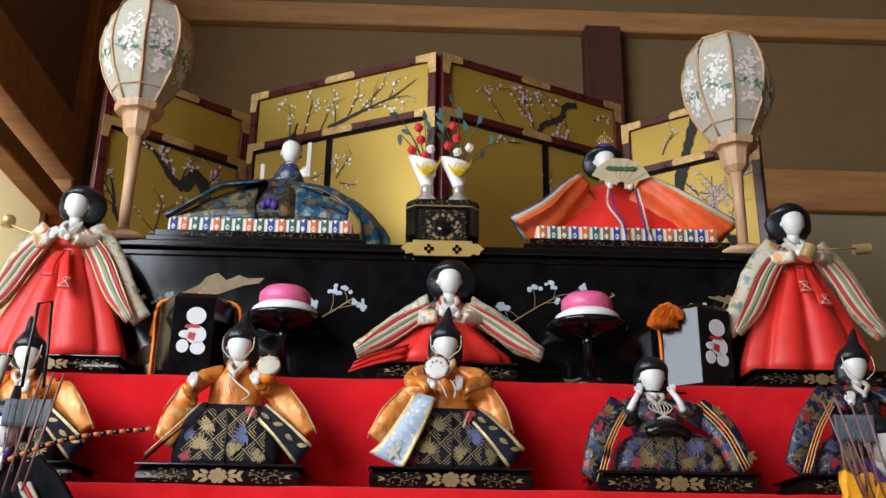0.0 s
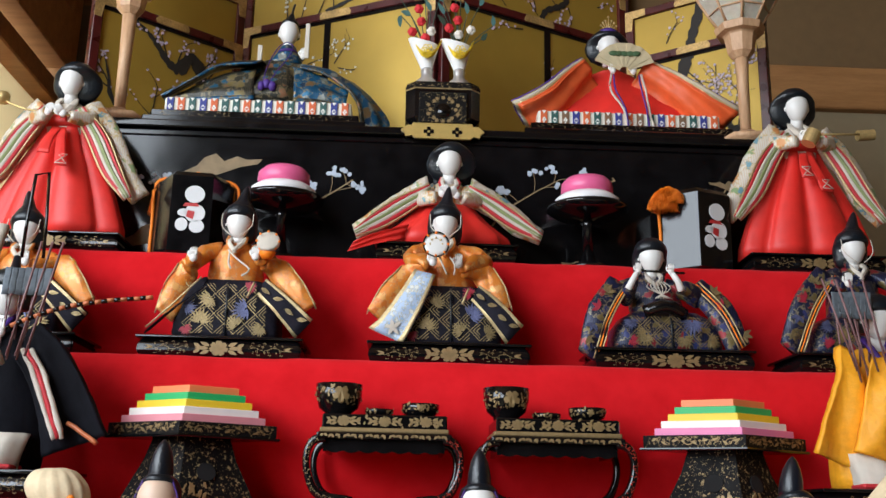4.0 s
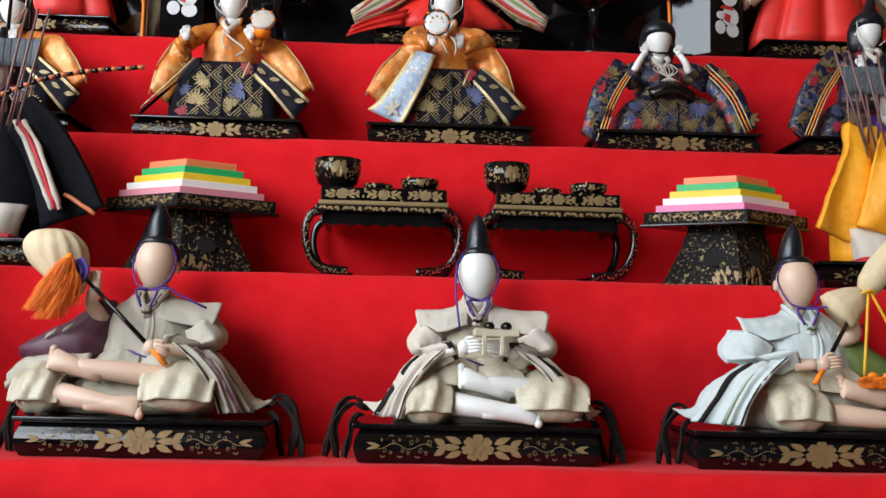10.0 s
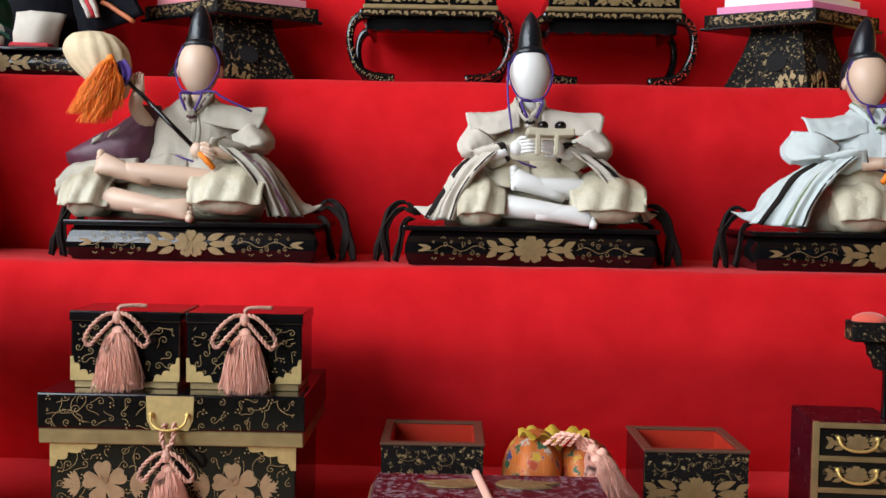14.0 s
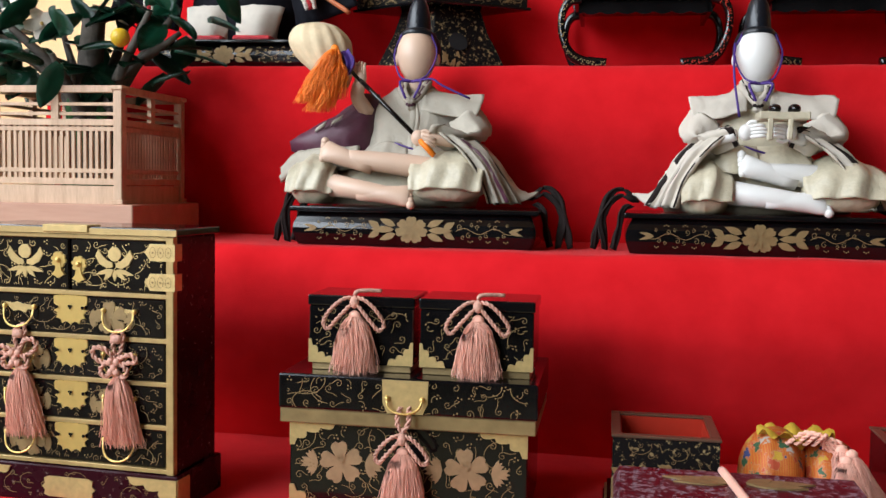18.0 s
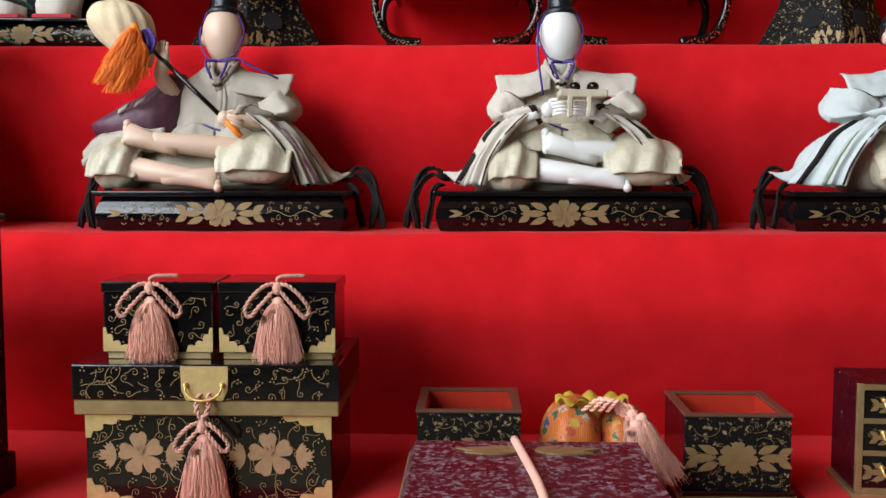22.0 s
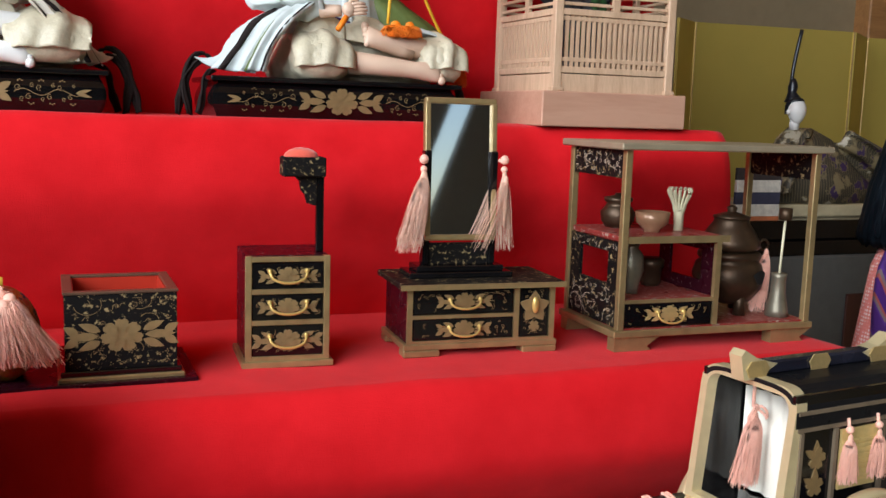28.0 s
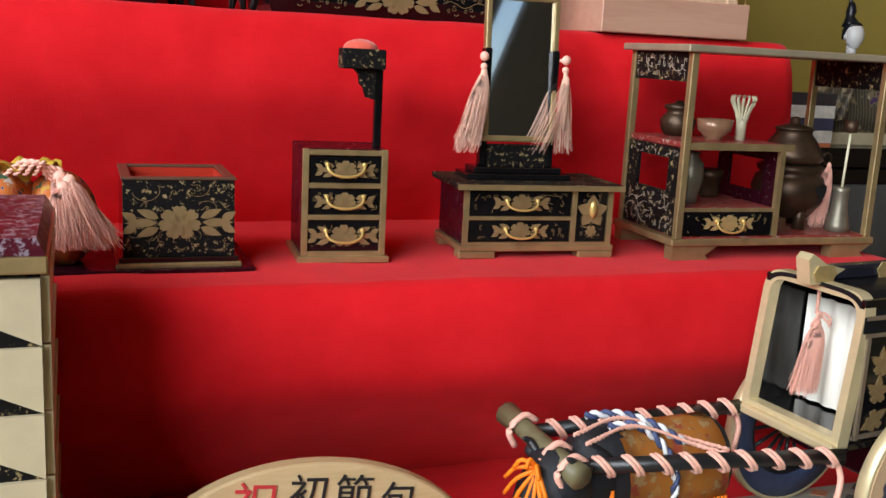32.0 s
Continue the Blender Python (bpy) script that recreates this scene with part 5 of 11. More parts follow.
# ---- the rest of the room ----
def room_details():
    def beam(name, a, mat, label):
        tagged(part(name, box(B(), *a, 0.004), mat), label, "beam", kind="structure")

    beam("trim_1", (-1.6, 3.4, 2.262, 2.3, 2.785, 2.86), WOODB, "pale wooden rail along the wall")
    beam("trim_2", (0.78, 3.4, 2.255, 2.3, 2.20, 2.33), WOODB, "wooden lintel rail on the wall")
    beam("post_1", (0.425, 0.535, 2.23, 2.3, 0.0, 2.785), WOODD, "dark red-brown wooden post")
    beam("post_2", (2.50, 2.60, 2.22, 2.3, 0.0, 2.2), WOODB, "wooden wall post")
    tagged(part("wall_panel", box(B(), 0.535, 2.50, 2.285, 2.299, 0.0, 2.20), PLASTER2), "pale grey plaster wall panel with small nail holes", "wall", kind="structure")
    tagged(part("alcove_wall", box(B(), -1.06, -0.2, 2.27, 2.299, 0.0, 2.44), plain("alcove_plaster", (0.085, 0.078, 0.055), 0.9, 0, 0.15, 30, 0.15)), "dark greenish grey plaster panel", "wall", kind="structure")
    # the left side: posts, rails and a paper window that lets the daylight in
    x = -1.06
    tagged(part("wall_left", box(B(), x - 0.06, x, 1.05, 2.3, 2.25, 3.3), PLASTER), "brown plaster wall", "wall", kind="structure")
    beam("post_3", (x - 0.06, x + 0.03, 2.2, 2.27, 0.0, 3.3), WOODB, "wooden corner post")
    beam("post_4", (x - 0.06, x + 0.02, 1.0, 1.07, 0.0, 3.3), WOODB, "wooden side post")
    beam("trim_3", (x - 0.06, x + 0.04, 0.9, 2.2, 2.21, 2.37), WOODB, "wide wooden lintel over the window")
    beam("trim_5", (x - 0.05, x + 0.025, 0.9, 2.2, 2.10, 2.16), WOODB, "grooved wooden rail over the window")
    
    m, t, b = nodes_of("window_paper")
    tl = t.nodes.new("ShaderNodeBsdfTranslucent")
    tl.inputs["Color"].default_value = (0.86, 0.78, 0.58, 1)
    ad = t.nodes.new("ShaderNodeMixShader")
    ad.inputs[0].default_value = 0.6
    setin(b, Base_Color=(0.80, 0.74, 0.60, 1), Roughness=0.9)
    t.links.new(b.outputs["BSDF"], ad.inputs[1])
    t.links.new(tl.outputs["BSDF"], ad.inputs[2])
    t.links.new(ad.outputs["Shader"], t.nodes["Material Output"].inputs["Surface"])
    W = tagged(part("window_1", box(B(), x - 0.031, x - 0.030, 1.07, 2.2, 0.0, 2.12), m), "paper window lit from outside by daylight", "window", kind="structure")
    for yy in (1.075, 1.62, 2.17):
        part("frame_bar", box(B(), x - 0.04, x - 0.015, yy, yy + 0.025, 0.0, 2.12, 0.001), WOODB, W)
    tagged(part("wall_left_low", box(B(), -1.95, -1.85, -3.2, 1.0, 0.0, 0.4), CREAM), "low wall under the window", "wall", kind="structure")


room_details()


# ---- the black stage with its screen, lanterns and what stands on it ----
PLUM_W = plain("pale_blue_paint", (0.46, 0.52, 0.60), 0.6, var=0.2, scale=100)
BARK_P = plain("painted_brown_branch", (0.24, 0.165, 0.085), 0.6, 0.2, 0.3, 60)
BARK_D = plain("dark_painted_branch", (0.014, 0.010, 0.007), 0.7, var=0.3, scale=60)


def brush(bm, pts, w0, w1, to3d, h=0.0008):
    """A painted stroke that follows a bent line and thins out."""
    pts = spline([Vector((u, v, 0)) for u, v in pts], 5)
    h += layer() * 0.5
    prev = None
    for i, p in enumerate(pts):
        d = (pts[min(i + 1, len(pts) - 1)] - pts[max(i - 1, 0)]).normalized()
        w = (w0 + (w1 - w0) * i / (len(pts) - 1)) * (0.5 + 0.10 * math.sin(i * 2.1))
        cur = [bm.verts.new(to3d(p.x - d.y * w * q, p.y + d.x * w * q, h)) for q in (1, -1)]
        if prev:
            bm.faces.new((prev[0], prev[1], cur[1], cur[0]))
        prev = cur


def twig(bm, rnd, u, v, a, L, w, to3d, lev, tips, kink=0.5, h=0.0008):
    n = max(3, int(L / 0.018))
    pts = [(u, v)]
    for i in range(n):
        a += rnd.uniform(-kink, kink) * 0.6
        u += L / n * math.cos(a)
        v += L / n * math.sin(a)
        pts.append((u, v))
        if lev and i > 0 and rnd.random() < 0.75:
            twig(bm, rnd, u, v, a + rnd.choice((-1, 1)) * rnd.uniform(0.5, 1.1), L * rnd.uniform(0.35, 0.6), w * 0.5, to3d, lev - 1, tips, kink, h)
    for i in range(len(pts) - 1):
        ribbon(bm, [pts[i], pts[i + 1]], w * (1 - 0.75 * i / len(pts)), to3d, h)
    tips += pts[1:]


def stage():
    x0, x1, y0, y1, z0, z1 = -0.585, 0.545, 1.205, 1.66, 1.42, 1.668
    T = thing("display_stage", "black lacquer stage painted with plum branches", "stage", ((x0 + x1) / 2, (y0 + y1) / 2, z0))
    cx, cy = (x0 + x1) / 2, (y0 + y1) / 2
    X0, X1, Y0, Y1, H = x0 - cx, x1 - cx, y0 - cy, y1 - cy, z1 - z0
    part("body", box(B(), X0, X1, Y0 + 0.006, Y1, 0, H - 0.014, 0.002), LACQ, T)
    part("top_board", box(B(), X0 - 0.012, X1 + 0.012, Y0 - 0.008, Y1, H - 0.014, H, 0.003, 2), LACQ, T)
    part("front_groove", box(B(), X0, X1, Y0 + 0.002, Y0 + 0.006, H - 0.024, H - 0.015, 0.001), LACQ, T)
    # gold mount that clasps the front edge below the offering stand
    bm = plate(B(), [(u - 0.007, H + v) for u, v in ((-0.058, 0.0015), (-0.068, -0.007), (-0.062, -0.012), (-0.060, -0.018), (-0.050, -0.016), (-0.045, -0.0205), (0.045, -0.0205), (0.050, -0.016), (0.060, -0.018), (0.062, -0.012), (0.068, -0.007), (0.058, 0.0015))], 0.006, front(Y0 - 0.0075))
    mount = part("gold_mount", bm, BRASS, T, "scalloped gold edge mount")
    for u in (-0.030, 0.016):
        bm = B()
        for q in range(4):
            flower(bm, u + 0.0050 * math.cos(q * math.pi / 2), H - 0.009 + 0.0050 * math.sin(q * math.pi / 2), 0.0036, front(Y0 - 0.0137), 4, 0, 0, 0, 0.0006, 0.25)
        part("dark_cross", bm, LACQ, mount)
    f = front(Y0 + 0.0055)
    rnd = random.Random(4)
    bb, fl = B(), B()
    # gold and pale blue plum branches, two mirrored groups
    def cluster(u, v, n, spread):
        for _ in range(n):
            flower(fl, u + rnd.gauss(0, spread), v + rnd.gauss(0, spread * 0.55), rnd.uniform(0.0026, 0.0044), f, 5, 0, rnd.random() * 3, 0, 0.0011, 0.3)

    for pts, twigs in (
            ([(-0.222, 0.098), (-0.200, 0.124), (-0.178, 0.138), (-0.150, 0.158)], ((-0.204, 0.120, 2.0, 0.030), (-0.186, 0.134, 1.5, 0.034), (-0.172, 0.140, 0.3, 0.030), (-0.160, 0.150, 1.9, 0.024), (-0.160, 0.150, -0.3, 0.026))),
            ([(0.076, 0.088), (0.098, 0.116), (0.122, 0.132), (0.150, 0.150), (0.186, 0.170), (0.226, 0.176)], ((0.092, 0.110, 2.4, 0.040), (0.104, 0.120, 2.0, 0.036), (0.118, 0.130, 2.5, 0.030), (0.144, 0.146, 1.6, 0.034), (0.160, 0.156, 0.1, 0.034), (0.176, 0.165, 1.5, 0.022), (0.200, 0.172, 0.5, 0.026), (0.214, 0.175, -0.4, 0.026))),
            ([(0.440, 0.104), (0.446, 0.140), (0.462, 0.168)], ((0.446, 0.138, 2.4, 0.024), (0.452, 0.150, 0.5, 0.026)))):
        for a, b, w in zip(pts, pts[1:], (0.0034, 0.0028, 0.0022, 0.0018, 0.0014)):
            ribbon(bb, [a, b], w, f, 0.0008)
        for u0, v0, a0, L in twigs:
            tip = (u0 + L * math.cos(a0), v0 + L * math.sin(a0))
            ribbon(bb, [(u0, v0), ((u0 + tip[0]) / 2 + 0.002, (v0 + tip[1]) / 2), tip], 0.0011, f, 0.0008)
            cluster(*tip, 6, 0.0062)
    ribbon(bb, [(0.268, 0.168), (0.276, 0.172), (0.272, 0.176)], 0.003, f, 0.0008)
    for u0, v0 in ((-0.505, 0.150), (-0.480, 0.148), (-0.458, 0.152), (-0.438, 0.150), (-0.50, 0.160)):
        cluster(u0, v0, 5, 0.007)
    # broad gold boughs
    for u0, v0, q, sz in ((-0.385, 0.156, 1, 0.9), (0.470, 0.160, -1, 0.4), (-0.475, 0.040, 1, 0.8), (0.245, 0.010, -1, 0.6)):
        pts = [(-0.055, -0.022), (-0.020, -0.004), (0.020, 0.004), (0.060, 0.020), (0.090, 0.026), (0.098, 0.036), (0.070, 0.034), (0.052, 0.040), (0.030, 0.030), (0.014, 0.044), (-0.006, 0.036), (-0.018, 0.020), (-0.045, 0.006), (-0.066, -0.010)]
        pts = [(u0 + q * x * sz, v0 + y * sz) for x, y in pts]
        plate(bb, pts if q > 0 else pts[::-1], 0.0006, f)
    part("painted_branch", bb, BARK_P, T, "dull gold painted branches")
    part("painted_blossom", fl, PLUM_W, T, "pale blue painted plum blossom")


stage()


SCREEN_GOLD = plain("chased_gold_plate", (0.50, 0.32, 0.12), 0.45, 0.5, 0.55, 260, 0.7)


def folding_screen():
    T = thing("folding_screen", "six-fold gold screen in dark red lacquer frames with painted plums", "folding screen", (-0.03, 1.5, 1.668))
    top, low = 0.488, 0.435
    pts = [(-0.655, -0.115, low), (-0.408, 0.098, low), (-0.003, -0.098, top), (0.400, 0.098, top), (0.640, -0.065, low)]
    # panels: outer left, two inner ones, outer right
    segs = [((-0.655, -0.105), (-0.412, 0.095), low, 7), ((-0.404, 0.098), (-0.006, -0.098), top, 8), ((0.000, -0.098), (0.398, 0.098), top, 9), ((0.406, 0.095), (0.640, -0.075), low, 10)]
    for (a, b, H, seed) in segs:
        A, Bv = Vector((*a, 0)), Vector((*b, 0))
        L = (Bv - A).length
        d = (Bv - A).normalized()
        nrm = Vector((d.y, -d.x, 0))
        M = Matrix.Translation(A) @ Matrix(((d.x, -nrm.x, 0, 0), (d.y, -nrm.y, 0, 0), (0, 0, 1, 0), (0, 0, 0, 1)))
        to3 = lambda u, v, h, M=M: M @ Vector((u, -0.0025 - h, v))
        fw = 0.018
        P = part("panel", box(B(), 0.004, L - 0.004, -0.002, 0.008, 0.006, H - 0.006, 0, 1, 0, M), GOLD_LEAF, T, "gold leaf panel")
        mid = H * 0.745
        rail = 0.014
        for nm, q in (("stile", (0, fw, 0, H)), ("stile", (L - fw, L, 0, H)), ("top_rail", (fw, L - fw, H - fw * 0.9, H)), ("middle_rail", (fw, L - fw, mid - rail, mid + rail * 0.2)), ("bottom_rail", (fw, L - fw, 0, fw))):
            part(nm, box(B(), q[0], q[1], -0.009, 0.010, q[2], q[3], 0.0015, 1, 0, M), LACQ_BROWN, P)
        part("black_rail", box(B(), fw, L - fw, -0.0045, -0.002, mid - rail - 0.007, mid - rail, 0, 1, 0, M), LACQ, P)
        if seed in (8, 9):
            u = L * 0.455 if seed == 8 else L * 0.55
            part("black_bar", box(B(), u - 0.007, u + 0.007, -0.0045, -0.002, fw, mid - rail - 0.007, 0, 1, 0, M), LACQ, P)
        g3 = lambda u, v, h, M=M: M @ Vector((u, -0.0092 - h, v))
        for u0, s in ((0, 1), (L, -1)):
            for v, dv in ((H, -1), (mid + 0.002, -1)):
                pts = [(u0, v), (u0, v + dv * 0.045), (u0 + s * fw * 0.8, v + dv * 0.045), (u0 + s * fw, v + dv * 0.018), (u0 + s * 0.045, v + dv * 0.016), (u0 + s * 0.045, v)]
                part("gold_fitting", plate(B(), pts if s > 0 else pts[::-1], 0.0012, g3), SCREEN_GOLD, P, "chased gold corner fitting")
        for v in (H - 0.008, mid - 0.006):
            part("gold_fitting", plate(B(), [(L / 2 - 0.034, v - 0.008), (L / 2 + 0.034, v - 0.008), (L / 2 + 0.036, v), (L / 2 + 0.030, v + 0.008), (L / 2 - 0.030, v + 0.008), (L / 2 - 0.036, v)], 0.0012, g3), SCREEN_GOLD, P, "chased gold edge fitting")
        rnd = random.Random(seed)
        bb, fl, tips = B(), B(), []

        def sprout(at, d, w=0.0034):
            for (u, v), a, LL in at:
                twig(bb, rnd, u, v, a, LL, w, to3, d, tips, 0.35)

        if seed == 7:
            # an old trunk that bends back on itself, and a low bough
            brush(bb, [(0.70 * L, 0.06), (0.70 * L, 0.14), (0.745 * L, 0.215), (0.66 * L, 0.262), (0.57 * L, 0.224)], 0.030, 0.024, to3)
            brush(bb, [(0.58 * L, 0.226), (0.50 * L, 0.238), (0.41 * L, 0.269), (0.34 * L, 0.288), (0.25 * L, 0.305)], 0.020, 0.003, to3)
            brush(bb, [(0.46 * L, 0.03), (0.375 * L, 0.058), (0.26 * L, 0.100), (0.16 * L, 0.135), (0.14 * L, 0.168), (0.10 * L, 0.21)], 0.015, 0.003, to3)
            sprout((((0.56 * L, 0.235), 1.5, 0.055), ((0.49 * L, 0.24), 1.7, 0.05), ((0.40 * L, 0.27), 1.3, 0.04), ((0.72 * L, 0.24), 1.1, 0.05), ((0.74 * L, 0.21), 0.9, 0.06), ((0.36 * L, 0.285), 3.0, 0.04), ((0.40 * L, 0.08), 1.5, 0.10), ((0.18 * L, 0.13), 1.9, 0.07), ((0.15 * L, 0.15), 2.9, 0.03), ((0.60 * L, 0.14), 1.5, 0.06)), 1)
        elif seed == 10:
            brush(bb, [(0.28 * L, 0.15), (0.37 * L, 0.216), (0.43 * L, 0.29), (0.46 * L, mid - 0.012)], 0.020, 0.028, to3)
            brush(bb, [(0.47 * L, mid + 0.004), (0.51 * L, mid + 0.04), (0.57 * L, H - 0.018)], 0.018, 0.022, to3)
            brush(bb, [(0.82 * L, 0.02), (0.79 * L, 0.08), (0.80 * L, 0.135)], 0.036, 0.026, to3)
            brush(bb, [(0.79 * L, 0.10), (0.71 * L, 0.145), (0.64 * L, 0.195)], 0.014, 0.003, to3)
            brush(bb, [(0.80 * L, 0.13), (0.83 * L, 0.20), (0.79 * L, 0.265)], 0.014, 0.003, to3)
            sprout((((0.45 * L, 0.27), -0.9, 0.08), ((0.66 * L, 0.18), 1.7, 0.09), ((0.73 * L, 0.14), 1.2, 0.08), ((0.82 * L, 0.19), 2.2, 0.06), ((0.81 * L, 0.24), 1.0, 0.05), ((0.30 * L, mid + 0.02), 1.2, 0.05), ((0.5 * L, 0.25), -0.5, 0.05)), 1, 0.0028)
        elif seed == 8:
            brush(bb, [(0.44 * L, mid + 0.006), (0.55 * L, mid + 0.020), (0.66 * L, mid + 0.034), (0.78 * L, mid + 0.048), (0.90 * L, mid + 0.076)], 0.010, 0.0014, to3)
            brush(bb, [(0.26 * L, 0.245), (0.31 * L, 0.268), (0.36 * L, 0.285)], 0.016, 0.008, to3)
            sprout((((0.23 * L, mid + 0.004), 1.6, 0.075), ((0.31 * L, mid + 0.004), 1.5, 0.08), ((0.40 * L, mid + 0.004), 1.3, 0.07), ((0.48 * L, mid + 0.012), 1.6, 0.07), ((0.54 * L, mid + 0.02), 1.2, 0.06), ((0.60 * L, mid + 0.026), 0.9, 0.07), ((0.66 * L, mid + 0.034), 1.1, 0.045), ((0.62 * L, mid + 0.028), 0.1, 0.06), ((0.72 * L, mid + 0.04), 0.2, 0.06), ((0.76 * L, mid + 0.045), 1.0, 0.04), ((0.36 * L, 0.26), 0.3, 0.06), ((0.50 * L, 0.25), 0.9, 0.06), ((0.52 * L, 0.24), -0.2, 0.04)), 1, 0.0026)
        else:
            brush(bb, [(0.52 * L, mid + 0.004), (0.545 * L, mid + 0.026), (0.61 * L, mid + 0.042), (0.655 * L, mid + 0.058), (0.675 * L, mid + 0.085), (0.74 * L, mid + 0.094)], 0.012, 0.014, to3)
            sprout((((0.50 * L, mid + 0.01), 2.3, 0.10), ((0.49 * L, mid + 0.02), 2.0, 0.08), ((0.60 * L, mid + 0.045), 2.4, 0.06), ((0.66 * L, mid + 0.08), 2.7, 0.06), ((0.67 * L, mid + 0.05), -1.2, 0.04), ((0.33 * L, mid + 0.01), 2.4, 0.07), ((0.62 * L, mid + 0.04), -1.4, 0.03), ((0.42 * L, mid - 0.03), 3.4, 0.05), ((0.62 * L, 0.19), 2.0, 0.08), ((0.84 * L, mid + 0.07), 0.6, 0.03)), 1, 0.0022)
        part("painted_branch", bb, BARK_D, P, "dark painted plum branches")
        for _ in range(130):
            u, v = rnd.choice(tips)
            u, v = u + rnd.uniform(-0.008, 0.008), v + rnd.uniform(-0.008, 0.008)
            if 0.02 < u < L - 0.02 and 0.02 < v < H - 0.02:
                flower(fl, u, v, rnd.uniform(0.0016, 0.0034), to3, 5, 0, rnd.random() * 3, 0, 0.0010, 0.3)
        part("painted_blossom", fl, plain("white_plum_paint", (0.72, 0.70, 0.62), 0.6, var=0.1) if seed == 8 else plain("lilac_plum_paint_%d" % seed, (0.50, 0.40, 0.48), 0.6, var=0.2), P)


folding_screen()

PAPER, _t, _b = nodes_of("lantern_paper")
setin(_b, Base_Color=(0.72, 0.68, 0.62, 1), Roughness=0.85)
_b.inputs["Transmission Weight"].default_value = 0.0
_b.inputs["Subsurface Weight"].default_value = 0.2
_v = coords(_t)
_t.links.new(ramp(_t, noise_tex(_t, _v, 140, 5), [(0.3, (0.46, 0.41, 0.33)), (0.7, (0.55, 0.50, 0.42))]), _b.inputs["Base Color"])
WOODL = wood("lantern_wood", (0.62, 0.38, 0.22), (0.44, 0.24, 0.12), 16, axis="Z")


def lantern(cx, cy, seed, drop):
    T = thing("paper_lantern", "six-sided paper lantern with painted cherry blossom on a wooden pole", "lantern", (cx, cy, 1.668), 12 if seed == 1 else -12, "paper lanterns")
    part("base", lathe(B(), [(0.050, 0), (0.050, 0.008), (0.030, 0.014), (0.014, 0.024)], 6), WOODL, T)
    part("pole", tube(B(), [(0, 0, 0.02), (0, 0, 0.12), (0, 0, 0.22 - drop)], 0.0125, 8, taper=[0.72, 0.8, 1.0]), WOODL, T)
    part("cup", lathe(B(), [(r, z - drop) for r, z in ((0.013, 0.205), (0.022, 0.215), (0.027, 0.245), (0.030, 0.248), (0.040, 0.250), (0.043, 0.262), (0.036, 0.266))], 8, smooth=False), WOODL, T, "turned wooden cup")
    prof = [(r, z - drop) for r, z in ((0.036, 0.266), (0.050, 0.288), (0.066, 0.318), (0.076, 0.350), (0.079, 0.382), (0.075, 0.412), (0.066, 0.440), (0.056, 0.456))]
    n = 8
    for k in range(n):
        bm = B()
        a0, a1 = 2 * math.pi * k / n, 2 * math.pi * (k + 1) / n
        rows = []
        for r, z in prof:
            rows.append([Vector((r * math.cos(a), r * math.sin(a), z)) for a in (a0, (a0 + a1) / 2, a1)])
            m = (rows[-1][0] + rows[-1][2]) / 2
            rows[-1][1] = m * 1.01 if False else Vector((m.x, m.y, z))
        loft(bm, rows, False, False, 0, False)
        P = part("paper_panel", bm, PAPER, T)
        am = (a0 + a1) / 2
        rnd = random.Random(seed * 50 + k)
        fl, gr = B(), B()

        def to3(u, v, h, am=am):
            r = 0.05
            v -= drop
            for (ra, za), (rb, zb) in zip(prof, prof[1:]):
                if za <= v <= zb:
                    r = ra + (rb - ra) * (v - za) / (zb - za)
            r = r * math.cos(math.pi / n) + 0.0007 + h
            return Vector((r * math.cos(am) - u * math.sin(am), r * math.sin(am) + u * math.cos(am), v))

        ribbon(gr, [(-0.026, 0.352), (-0.014, 0.346), (-0.004, 0.352), (0.008, 0.341), (0.018, 0.343), (0.027, 0.334)], 0.0022, to3)
        ribbon(gr, [(-0.020, 0.348), (-0.012, 0.362), (-0.010, 0.384)], 0.0012, to3)
        ribbon(gr, [(0.006, 0.343), (0.010, 0.362), (0.016, 0.380)], 0.0012, to3)
        for _ in range(7):
            u = rnd.uniform(-0.022, 0.022)
            leaf(gr, u, 0.348 - 0.2 * u + rnd.uniform(-0.004, 0.004), rnd.uniform(0, 6.28), 0.009, 0.0045, to3)
        for _ in range(100):
            u, v = rnd.gauss(0, 0.011), rnd.gauss(0.376, 0.018)
            if rnd.random() < 0.3:
                u, v = rnd.gauss(0.004, 0.008), rnd.gauss(0.326, 0.008)
            if abs(u) < 0.024 and 0.305 < v < 0.42:
                flower(fl, u, v, rnd.uniform(0.0024, 0.0040), to3, 5, 0.3, rnd.random() * 3, 0, 0.0003, 0.5)
        part("painted_blossom", fl, plain("blossom_white_%d_%d" % (seed, k), (0.86, 0.84, 0.80) if k % 3 else (0.82, 0.68, 0.66), 0.7, var=0.08), P)
        part("painted_stem", gr, plain("leaf_green_paint_%d_%d" % (seed, k), (0.10, 0.22, 0.14), 0.7, var=0.3), P)
        rib = [(r * 1.01 * math.cos(a0), r * 1.01 * math.sin(a0), z) for r, z in prof]
        part("rib", tube(B(), rib, 0.0026, 5), WOODL, T)
    for r, z in ((0.0575, 0.456 - drop), (0.0515, 0.288 - drop)):
        bm = B()
        tube(bm, [(r * math.cos(2 * math.pi * k / n), r * math.sin(2 * math.pi * k / n), z) for k in range(n + 1)], 0.0028 if z > 0.36 else 0.0015, 5)
        part("ring", bm, WOODL, T)
    return T


lantern(-0.560, 1.225, 1, 0.010)
lantern(0.484, 1.225, 2, 0.048)


